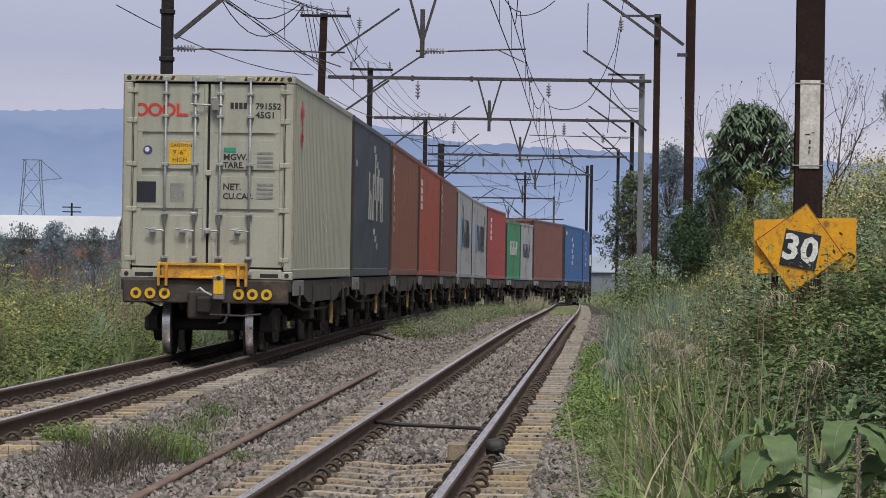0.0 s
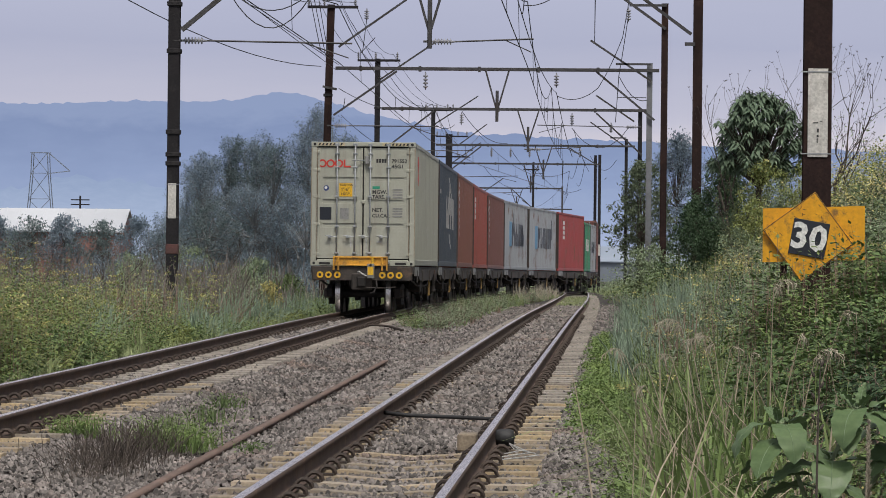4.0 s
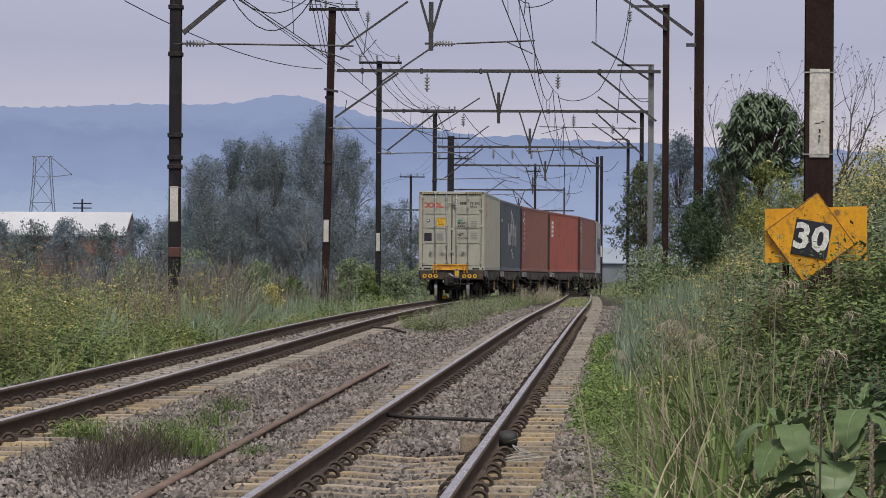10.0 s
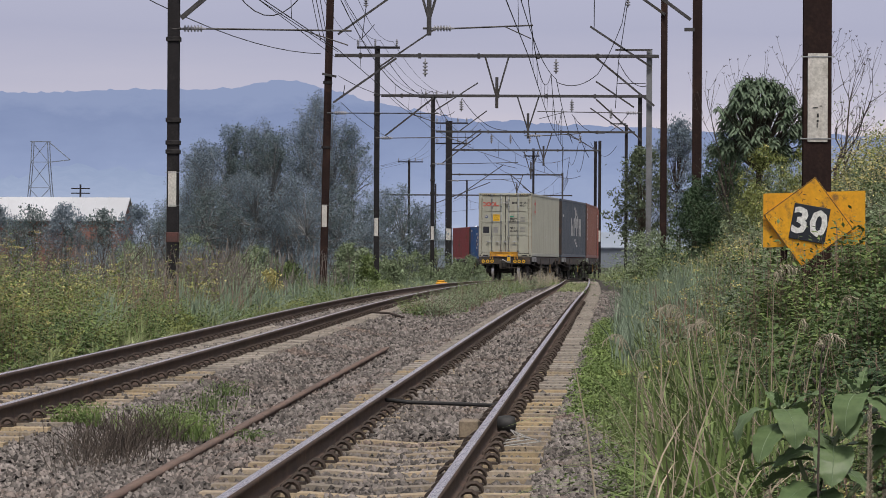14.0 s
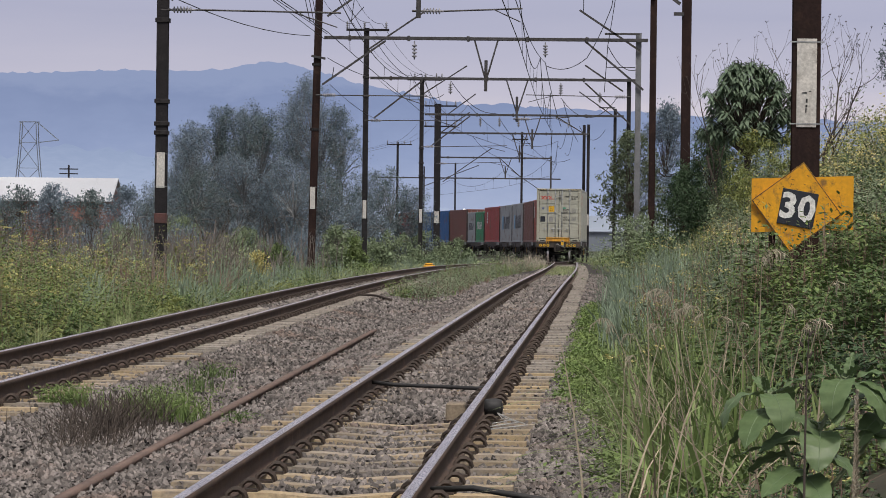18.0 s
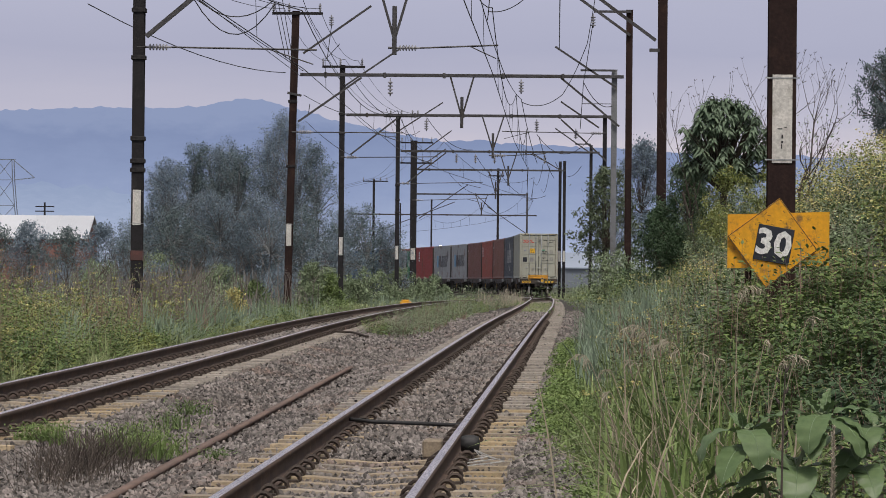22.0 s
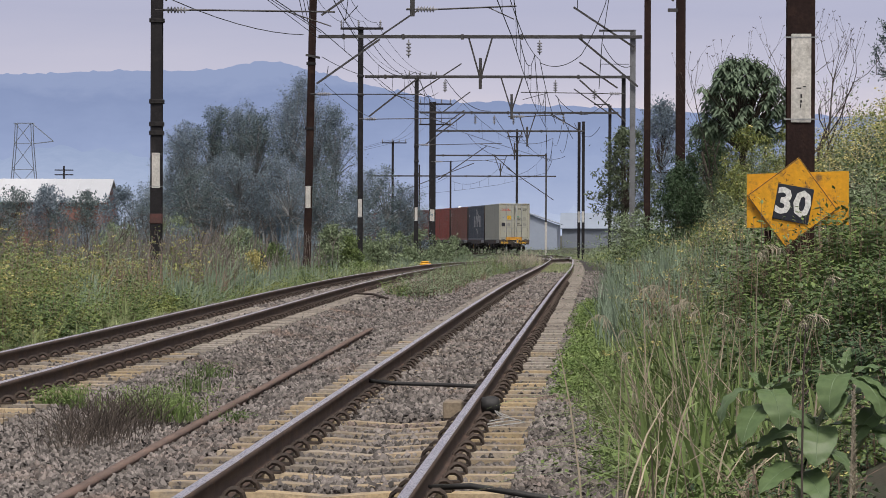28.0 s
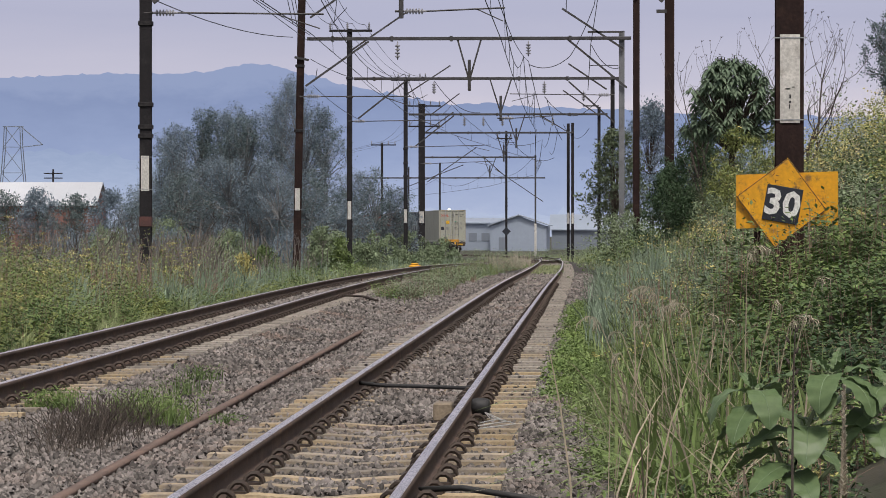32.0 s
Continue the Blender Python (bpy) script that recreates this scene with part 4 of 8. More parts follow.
# clamps and fittings on the near left masts
for ob, zs, w in ((mast_l1, (3.55, 3.75, 4.25, 6.05, 7.1), 0.25), (mast_l2, (5.0, 7.3), 0.25), (mast_l3, (8.0, 7.2), 0.22), (mast_l4, (5.2, 6.0, 4.5), 0.22), (mast_r9, (3.2, 3.5, 3.8, 4.1, 8.9), 0.18)):
    for z in zs:
        k = Kit().box(-w * 0.62, w * 0.62, -w * 0.62, w * 0.62, -0.05, 0.05, 0.01)
        part("clamp", k, M_MASTDARK, ob, "", Matrix.Translation((0.02 * z if ob is mast_l2 else 0, 0, z - ob.matrix_basis.translation.z)))


def crossarm(ob, z, x0, x1, pins, y=0.0):
    """A level arm with upright pin insulators."""
    zz = z - ob.matrix_basis.translation.z
    arm = part("crossarm", Kit().box(x0, x1, y - 0.19, y - 0.11, zz - 0.05, zz + 0.05, 0.006), M_MASTDARK, ob)
    for x in pins:
        part("pin_insulator", insulator((x, y - 0.15, zz + 0.05), (x, y - 0.15, zz + 0.36), 0.055, 3), M_PORCELAIN, arm)
    return arm


crossarm(mast_l3, 10.03, -0.86, 0.98, (-0.82, -0.08, 0.85))
crossarm(mast_l4, 9.8, -0.8, 1.1, (-0.4, 0.2, 0.8, 1.1))
crossarm(mast_l5, 9.87, -0.9, 1.3, (-0.8, -0.2, 0.6, 1.2))
crossarm(mast_l5, 8.5, -0.9, 1.3, (-0.8, 0.6, 1.2))
crossarm(mast_l6, 9.4, -1.0, 1.3, (-0.95, 0.0, 0.6, 1.2))
crossarm(mast_l1, 8.75, -0.45, 0.35, (-0.4, 0.3))
crossarm(mast_l2, 10.42, -0.6, 1.2, (-0.55, 0.0, 1.1))
crossarm(mast_r9, 9.0, -0.8, 0.5, (-0.7, 0.4))


def stay(ob, p0, p1, w=0.07, name="strut"):
    return part(name, Kit().beam(local(ob, p0), local(ob, p1), w, w), M_MASTGREY, ob)


def portal(post, y, x0, x1, z, drop_xs, struts):
    """A level beam over both tracks, carried by a mast on one side and a post on the other."""
    ob = thing("portal_beam", Matrix.Translation((x0, y - 0.2, z)), "grey steel beam over both tracks with hanging brackets", "portal", "portals of the overhead line")
    L = x1 - x0
    part("beam", Kit().box(0, L, -0.05, 0.05, -0.06, 0.06, 0.01), M_MASTGREY, ob)
    for i in range(int(L / 2.1)):
        x = 0.9 + i * 2.1
        part("clamp", Kit().box(x - 0.05, x + 0.05, -0.07, 0.07, -0.10, 0.09, 0.01), M_MASTGREY, ob)
    for x, top, w, low in drop_xs:
        # a V of two bars joined by a short upright
        a = x - x0
        v = part("v_bracket", Kit().beam((a - w / 2, 0, 0), (a, 0, -low), 0.06, 0.06).beam((a + w / 2, 0, 0), (a, 0, -low), 0.06, 0.06), M_MASTGREY, ob)
        part("upright", Kit().box(a - 0.055, a + 0.055, -0.05, 0.05, -low - 0.35, -low * 0.5, 0.01), M_MASTGREY, v)
    for (sx, sz), (ex, ez) in struts:
        part("strut", Kit().beam((sx - x0, 0, sz - z), (ex - x0, 0, ez - z), 0.07, 0.07), M_MASTGREY, ob)
    return ob


portal(mast_r3, 124, -10.1, 1.35, 8.25, [(-4.36, 0, 0.85, 1.5)], [((-10.16, 6.58), (-7.92, 8.16)), ((-10.0, 9.0), (-7.6, 10.7)), ((-1.08, 9.3), (1.07, 7.88)), ((-0.87, 8.2), (1.2, 6.5)), ((-0.18, 8.47), (1.05, 8.47))])
portal(mast_r4, 152.5, -10.4, 1.2, 8.08, [(-4.0, 0, 0.95, 1.5)], [((-10.6, 9.25), (-7.9, 11.1)), ((-10.2, 6.35), (-8.1, 8.0)), ((-1.06, 8.72), (0.6, 7.6)), ((-1.05, 7.95), (0.95, 6.15))])
portal(mast_r5, 202.1, -10.6, 0.85, 8.18, [(-4.4, 0, 1.0, 1.6)], [((-10.3, 6.3), (-8.0, 8.1)), ((-10.8, 9.3), (-8.2, 11.0)), ((-1.72, 9.56), (0.36, 8.11)), ((-0.57, 8.66), (0.36, 8.66))])
portal(mast_r6, 236.8, -11.4, -1.3, 8.1, [(-6.0, 0, 1.0, 1.6)], [((-10.95, 9.3), (-9.0, 10.75)), ((-11.35, 8.1), (-9.4, 9.5)), ((-3.6, 9.3), (-1.6, 8.1))])
portal(mast_r1, 84.3, -9.9, 2.05, 8.55, [(-4.6, 0, 0.95, 1.65)], [])
portal(mast_r9, 324.9, -22.0, -4.4, 6.4, [], [((-19.2, 4.8), (-12.0, 7.6)), ((-9.0, 7.2), (-4.6, 4.2))])
portal(mast_r9, 286.4, -14.0, -4.6, 7.5, [(-8.4, 0, 1.0, 1.4)], [((-13.5, 5.5), (-9.5, 8.3)), ((-8.9, 7.5), (-7.1, 5.9))])


def pull_off(ob, y, x0, x1, z, tip):
    """A registration arm: insulator, level rod, and a short steady arm down to the wire."""
    ob2 = thing("registration_arm", Matrix.Translation((x0, y, z)), "thin grey arm with a porcelain insulator holding the wire", "arm", "registration arms")
    s = 1 if x1 > x0 else -1
    part("insulator", insulator((s * 0.05, 0, 0), (s * 0.62, 0, 0.0), 0.075, 6), M_PORCELAIN, ob2)
    part("rod", Kit().tube([(-s * 0.15, 0, 0), (s * 0.06, 0, 0)], 0.03, 6).tube([(s * 0.60, 0, 0), (x1 - x0, 0, tip)], 0.022, 6), M_MASTGREY, ob2)
    e = (x1 - x0) * 0.72
    part("steady_arm", Kit().tube([(e, 0, tip * 0.7), (e + (x1 - x0) * 0.26, 0, tip - 0.32)], 0.014, 5), M_MASTGREY, ob2)
    return ob2


pull_off(mast_l1, 77.4, -9.8, -5.95, 6.28, -0.04)
pull_off(mast_l1, 84.1, -4.6, -2.1, 6.72, 0.08)
pull_off(mast_l2, 123.5, -10.2, -6.4, 6.2, 0.0)
pull_off(mast_l3, 149.7, -10.3, -6.3, 6.15, 0.05)
pull_off(mast_l3, 152.1, -4.0, -1.7, 6.35, 0.1)
pull_off(mast_r4, 152, 0.8, -3.6, 7.35, 0.05)
pull_off(mast_l4, 193.1, -10.2, -5.6, 6.1, 0.1)
pull_off(mast_l5, 235.1, -11.4, -6.6, 6.0, 0.15)

# ---- overhead wires ----
def wire(pts, r, label="thin dark overhead wire"):
    ob = part("overhead_wire", Kit().tube(pts, r, 4), M_WIRE)
    tagged(ob, label, "wire", "overhead wires")
    return ob


def span(p0, p1, sag, n=10):
    p0, p1 = Vector(p0), Vector(p1)
    return [p0.lerp(p1, i / n) - Vector((0, 0, sag * 4 * (i / n) * (1 - i / n))) for i in range(n + 1)]


def catenary(fx, ys, contact, top, r=0.011):
    """Contact wire and the sagging wire over it, with droppers, above one track."""
    for i, (a, b) in enumerate(zip(ys[:-1], ys[1:])):
        off = 0.1 if i % 2 else -0.1
        A = lambda y, z, o: (float(fx(y)) + o, y, float(rail_z(y)) + z)
        cw = span(A(a, contact, off), A(b, contact, -off), 0.02, 6)
        mw = span(A(a, top, off * 0.5), A(b, top, -off * 0.5), (top - contact) * 0.7, 12)
        ob = wire(cw, r, "dark contact wire over the track")
        wire(mw, r * 1.1, "dark sagging carrier wire over the track")
        L = b - a
        for k in range(1, 6):
            u = k / 6
            p = Vector(cw[0]).lerp(Vector(cw[-1]), u)
            q = Vector(A(a, top, off * 0.5)).lerp(Vector(A(b, top, -off * 0.5)), u) - Vector((0, 0, (top - contact) * 0.7 * 4 * u * (1 - u)))
            part("dropper", Kit().tube([p, q], 0.006, 4), M_WIRE, ob)


catenary(lambda y: left_x(y) - 0.4, [9.9, 77.5, 124, 151.3, 202.1, 236.8, 286.4, 324.9, 372], 5.6, 6.9)
catenary(lambda y: right_x(y) - 0.72 + 0.5 * np.clip((84 - y) / 60, 0, 1), [24.8, 84.3, 124, 152.5, 202.1], 5.85, 7.5)
# feeders on the left mast tops
TOPS = [(-9.9, 12.4, 10.5), (-10.2, 77.5, 9.0), (-10.1, 124, 10.6), (-10.4, 150, 10.3), (-10.3, 193.4, 10.0), (-11.6, 235.6, 9.6), (-19.3, 322.4, 9.6), (-40.0, 409.2, 9.4)]
for dx, dz in ((-0.6, 0.0), (0.1, 0.05), (0.65, 0.0)):
    for (xa, ya, za), (xb, yb, zb) in zip(TOPS[:-1], TOPS[1:]):
        wire(span((xa + dx, ya, za + dz), (xb + dx, yb, zb + dz), 0.5, 8), 0.010)
# braces on the near masts
stay(mast_l1, (-9.72, 77.2, 6.5), (-7.9, 77.2, 8.03), 0.1, "brace")
stay(mast_r1, (-0.6, 92.8, 9.31), (1.85, 92.8, 7.51), 0.085, "brace")
stay(mast_r1, (1.68, 92.8, 7.25), (1.95, 92.8, 7.25), 0.09, "bracket")
stay(mast_r2, (-1.2, 133.7, 12.45), (1.69, 133.7, 10.38), 0.1, "brace")
stay(mast_r2, (0.3, 133.7, 11.28), (1.72, 133.7, 11.28), 0.09, "bracket")
stay(mast_l2, (-10.55, 123.8, 7.6), (-10.05, 123.8, 7.5), 0.08, "bracket")
# slack jumper cables, looped round the masts and between the portals
SLACK = "slack dark jumper cable"
for a, b, s in (((-9.49, 84.3, 7.91), (-7.5, 84.3, 7.79), 0.82), ((-9.4, 84.3, 7.9), (-7.55, 84.3, 7.85), 0.42), ((-9.49, 84.3, 7.92), (-10.0, 123.8, 8.38), 0.0), ((-9.45, 84.3, 7.95), (-10.1, 123.8, 8.2), 0.0),
                ((-11.03, 123.7, 10.8), (-10.6, 123.7, 8.78), 0.05), ((-10.75, 123.7, 10.9), (-10.35, 123.7, 8.75), 0.05), ((-10.9, 123.7, 10.8), (-10.45, 123.7, 8.7), 0.0), ((-9.01, 123.8, 9.96), (-9.15, 123.8, 8.8), 0.0), ((-9.2, 123.8, 8.8), (-8.7, 123.8, 9.35), 0.0),
                ((-10.02, 123.7, 10.9), (-9.51, 124.2, 9.8), 0.1), ((-9.51, 124.2, 9.8), (-9.93, 140, 9.52), 0.0), ((-9.93, 140, 9.52), (-9.9, 150, 9.38), 0.0), ((-9.9, 150, 9.38), (-8.5, 151, 8.0), 0.2), ((-8.6, 151, 8.3), (-7.2, 152.5, 7.4), 0.55),
                ((-9.99, 124, 7.54), (-9.88, 150, 7.92), 0.1), ((-9.88, 150, 7.92), (-10.4, 193, 8.7), 0.3), ((-9.9, 124, 6.6), (-9.9, 152, 6.2), 0.15), ((-9.75, 123.8, 7.2), (-9.85, 123.8, 6.75), 0.1),
                ((-2.3, 84.3, 8.5), (-2.82, 100, 8.53), 0.2), ((-2.55, 84, 7.94), (-2.66, 115, 7.84), 0.1), ((-2.66, 115, 7.84), (-2.26, 123.7, 7.43), 0.1), ((-2.26, 123.7, 7.43), (-2.05, 151, 6.0), 0.2), ((-2.0, 152, 7.2), (-1.4, 160, 5.6), 0.2),
                ((-2.8, 100, 8.78), (-1.7, 100, 9.2), 0.15), ((-2.25, 123.5, 7.32), (-0.8, 123.5, 7.6), 0.25), ((-0.8, 123.5, 7.6), (0.05, 123.5, 9.4), 0.12), ((0.05, 123.5, 9.4), (0.36, 123.5, 11.3), 0.03), ((0.25, 123.5, 10.2), (-0.07, 123.5, 8.04), 0.05), ((-0.07, 123.5, 8.04), (-0.17, 123.5, 6.4), 0.0),
                ((-0.05, 123.5, 8.0), (0.95, 123.5, 7.2), 0.3), ((-0.1, 124, 7.3), (0.9, 124, 7.3), 0.0), ((-6.9, 152.5, 8.0), (-4.9, 152.5, 6.6), 0.4), ((-2.1, 152.5, 7.3), (0.4, 152.5, 7.4), 0.9), ((-6.3, 202.1, 8.0), (-4.4, 202.1, 6.6), 0.5),
                ((-1.7, 202.1, 7.6), (-0.2, 202.1, 7.4), 0.7), ((-2.4, 202.1, 7.5), (-3.4, 236, 7.3), 0.6), ((-2.0, 202.1, 7.4), (-2.9, 236, 6.8), 0.7), ((-5.8, 236.6, 8.0), (-2.6, 236.6, 6.4), 0.8), ((-9.2, 236.6, 7.9), (-6.0, 236.6, 6.6), 0.7),
                ((-0.63, 84.0, 7.9), (-0.93, 123.0, 9.2), 0.0), ((-11.0, 77, 7.2), (-10.6, 123.6, 8.3), 0.35)):
    wire(span(a, b, s, 9), 0.013, SLACK)
for x, y, z0, z1 in ((-6.9, 124, 8.2, 7.5), (-2.27, 124, 8.2, 7.62), (-6.9, 152.5, 8.0, 7.4), (-2.1, 152.5, 8.0, 7.4), (-6.3, 202.1, 8.1, 7.5), (-2.3, 202.1, 8.1, 7.5), (-7.4, 202.1, 8.1, 7.5), (-5.2, 202.1, 8.1, 7.5), (-0.4, 152.5, 7.6, 7.1), (-9.01, 124, 10.42, 9.95), (0.25, 123.7, 10.5, 9.95)):
    ob = part("hanging_insulator", insulator((x, y - 0.2, z1), (x, y - 0.2, z0 - 0.05), 0.09, 4), M_PORCELAIN)
    tagged(ob, "grey porcelain insulator hanging from the portal", "insulator", "hanging insulators")

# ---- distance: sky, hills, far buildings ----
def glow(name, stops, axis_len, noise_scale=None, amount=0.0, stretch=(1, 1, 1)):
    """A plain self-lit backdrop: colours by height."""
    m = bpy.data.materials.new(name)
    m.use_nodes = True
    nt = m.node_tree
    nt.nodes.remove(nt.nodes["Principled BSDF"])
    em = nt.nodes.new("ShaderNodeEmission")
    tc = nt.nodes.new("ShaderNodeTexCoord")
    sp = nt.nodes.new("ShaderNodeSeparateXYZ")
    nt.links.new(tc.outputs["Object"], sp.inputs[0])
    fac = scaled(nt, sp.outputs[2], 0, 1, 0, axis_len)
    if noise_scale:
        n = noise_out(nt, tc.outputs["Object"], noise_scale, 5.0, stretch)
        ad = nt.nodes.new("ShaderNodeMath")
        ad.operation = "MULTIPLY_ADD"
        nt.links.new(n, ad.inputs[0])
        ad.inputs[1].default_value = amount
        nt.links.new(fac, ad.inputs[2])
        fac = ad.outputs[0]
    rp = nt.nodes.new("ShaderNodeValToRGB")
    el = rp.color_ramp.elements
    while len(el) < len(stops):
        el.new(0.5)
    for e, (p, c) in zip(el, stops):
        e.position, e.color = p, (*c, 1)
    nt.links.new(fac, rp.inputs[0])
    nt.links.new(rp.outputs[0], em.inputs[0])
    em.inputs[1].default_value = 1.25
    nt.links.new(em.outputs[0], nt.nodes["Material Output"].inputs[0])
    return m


def lin(r, g, b):
    return tuple(((c / 255 + 0.055) / 1.055) ** 2.4 if c > 10 else c / 255 / 12.92 for c in (r, g, b))


M_SKY = glow("overcast_sky", [(0.0, lin(204, 194, 195)), (0.26, lin(214, 203, 201)), (0.38, lin(201, 193, 197)), (0.52, lin(173, 173, 189)), (0.78, lin(155, 159, 181)), (1.0, lin(162, 166, 187))], 390.0, 0.0025, 0.17, (1, 1, 6.0))
v, f = [], []
N = 96
for i in range(N):
    a = 2 * math.pi * i / N
    for r, z in ((4300, -60), (4300, 500), (4250, 900), (4100, 1500)):
        v.append((r * math.sin(a), r * math.cos(a), z))
for i in range(N):
    j = (i + 1) % N
    for k in range(3):
        f.append((i * 4 + k, j * 4 + k, j * 4 + k + 1, i * 4 + k + 1))
tagged(part("backdrop", Kit().add(v, f), M_SKY, smooth=True), "pale lilac overcast sky above the hills", "sky", kind="structure")


def ridge(name, y, pts, mat, rough, seed, thick=250):
    """A far wooded ridge: x, height pairs, with a ragged crest, sloping down towards the viewer."""
    xs = np.arange(pts[0][0], pts[-1][0], 4.0)
    hs = np.interp(xs, [p[0] for p in pts], [p[1] for p in pts])
    v, f = [], []
    for i, (x, h) in enumerate(zip(xs, hs)):
        j = rough * (0.3 * noise.noise((x * 0.02, seed, 0)) + 0.35 * noise.noise((x * 0.09, seed, 3)) + 0.9 * max(0, noise.noise((x * 0.21, seed, 7))))
        v += [(x, y - thick, -25.0), (x, y - thick * 0.5, h * 0.55 + 2 * noise.noise((x * 0.03, seed, 11))), (x, y, h + j), (x, y + thick, -25.0)]
    for i in range(len(xs) - 1):
        for k in range(3):
            q = i * 4 + k
            f.append((q, q + 4, q + 5, q + 1))
    return tagged(part("backdrop", Kit().add(v, f), mat, smooth=True), "hazy blue wooded hills in the distance", "hills", kind="structure")


# The ridges glow by themselves; distance haze is painted in, palest low down
M_HILL1 = glow("far_hills_haze", [(0.0, lin(168, 178, 200)), (0.30, lin(146, 159, 187)), (0.6, lin(128, 143, 176)), (0.9, lin(117, 132, 166)), (1.0, lin(126, 140, 172))], 165.0, 0.022, 0.34, (1, 1, 1.6))
M_HILL2 = glow("nearer_hills_haze", [(0.0, lin(164, 174, 196)), (0.5, lin(148, 162, 188)), (1.0, lin(128, 144, 174))], 60.0, 0.12, 0.35, (1, 1, 2))
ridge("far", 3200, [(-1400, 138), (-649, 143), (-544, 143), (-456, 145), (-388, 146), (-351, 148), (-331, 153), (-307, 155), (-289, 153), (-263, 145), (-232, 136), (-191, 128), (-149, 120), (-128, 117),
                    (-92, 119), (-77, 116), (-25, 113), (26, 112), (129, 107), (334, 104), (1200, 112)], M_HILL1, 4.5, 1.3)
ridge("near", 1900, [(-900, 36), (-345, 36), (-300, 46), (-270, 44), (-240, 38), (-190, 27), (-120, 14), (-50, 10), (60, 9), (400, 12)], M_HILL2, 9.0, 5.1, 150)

# ---- greenery ----
G_BRIGHT = leafy("bright_leaves", (0.195, 0.258, 0.085), (0.125, 0.18, 0.06), through_light=0.35)
G_COVER = leafy("ground_cover_leaves", (0.20, 0.275, 0.08), (0.125, 0.19, 0.056), through_light=0.3)
G_LIME = leafy("yellow_green_leaves", (0.265, 0.295, 0.09), (0.185, 0.225, 0.07), through_light=0.35)
G_MID = leafy("green_leaves", (0.15, 0.205, 0.072), (0.095, 0.14, 0.052), through_light=0.3)
G_DARK = leafy("dark_leaves", (0.075, 0.12, 0.055), (0.05, 0.088, 0.042), through_light=0.2)
G_SHRUB = leafy("shrub_leaves", (0.112, 0.168, 0.056), (0.066, 0.112, 0.04), 0.5, 0.22, 0.8, 0.25)
G_FRESH = leafy("fresh_shrub_leaves", (0.19, 0.26, 0.08), (0.135, 0.20, 0.06), 0.5, 0.22, 0.8, 0.3)
G_DULL = leafy("dull_grey_green_leaves", (0.15, 0.185, 0.10), (0.105, 0.135, 0.072), 0.65, 0.25, 0.7, 0.25)
G_BLADE = leafy("light_grass_blades", (0.27, 0.335, 0.125), (0.18, 0.24, 0.085), 0.5, 0.35, 0.8, 0.35)
G_SEED = leafy("pale_seed_heads", (0.50, 0.45, 0.31), (0.40, 0.36, 0.25), 0.8, 0.2, 3.0, 0.3)
# These two leaf colours are paled and blued to carry distance haze
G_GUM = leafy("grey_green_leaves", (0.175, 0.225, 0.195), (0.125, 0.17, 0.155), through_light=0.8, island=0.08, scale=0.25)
G_HAZE = leafy("haze_tinted_leaves", (0.245, 0.305, 0.31), (0.185, 0.24, 0.25), through_light=0.9, island=0.06, scale=0.25)
G_BROAD = leafy("dull_broad_leaves", (0.15, 0.205, 0.12), (0.105, 0.155, 0.09), 0.5, 0.2, 0.5, 0.25)
G_SOFT = leafy("pale_green_leaves", (0.25, 0.31, 0.165), (0.18, 0.235, 0.125), through_light=0.25)
G_GRASS = leafy("grass_blades", (0.37, 0.42, 0.19), (0.26, 0.31, 0.13), through_light=0.4)
G_BANK = leafy("bank_grass_blades", (0.22, 0.28, 0.095), (0.12, 0.17, 0.058), 0.5, 0.4, 0.5, 0.25)
G_REED = leafy("blue_green_blades", (0.29, 0.365, 0.24), (0.20, 0.265, 0.165), through_light=0.4)
G_STRAW = leafy("dry_blades", (0.42, 0.36, 0.24), (0.31, 0.26, 0.17), 0.8)
G_RUST = leafy("reddish_dry_stems", (0.31, 0.21, 0.15), (0.22, 0.155, 0.115), 0.8)
G_FLOWER = leafy("yellow_flowers", (0.56, 0.50, 0.18), (0.45, 0.41, 0.15), 0.7, 0.2)
M_BARK = mk("bark", (0.085, 0.065, 0.05), (0.05, 0.04, 0.032), 3.0, 25, 0.9, 0, 0.6)
# Bark lightened with the same painted haze, for the far trees
M_HAZEBARK = mk("haze_pale_bark", (0.20, 0.205, 0.205), (0.15, 0.155, 0.16), 3.0, 25, 0.9, 0, 0.4)
M_TWIG = mk("dry_twig", (0.085, 0.068, 0.056), (0.055, 0.044, 0.037), 3.0, 40, 0.9)
rng = np.random.default_rng(7)


def leaves(P, size, flat=0.5, wide=0.5, fold=0.12):
    """Folded diamond leaves at points P, each turned its own way."""
    n = len(P)
    az = rng.uniform(0, 2 * np.pi, n)
    pit = rng.normal(0.1, flat, n)
    rol = rng.normal(0, 0.6, n)
    L = size * rng.uniform(0.6, 1.3, n)
    d = np.stack([np.cos(az) * np.cos(pit), np.sin(az) * np.cos(pit), np.sin(pit)], 1)
    s0 = np.stack([-np.sin(az), np.cos(az), np.zeros(n)], 1)
    u0 = np.cross(d, s0)
    s = s0 * np.cos(rol)[:, None] + u0 * np.sin(rol)[:, None]
    u = np.cross(d, s)
    L = L[:, None]
    v = np.stack([P, P + d * L * 0.45 + s * L * wide * 0.5 - u * L * fold, P + d * L, P + d * L * 0.45 - s * L * wide * 0.5 - u * L * fold], 1)
    return v.reshape(-1, 3), np.arange(4 * n).reshape(n, 4)


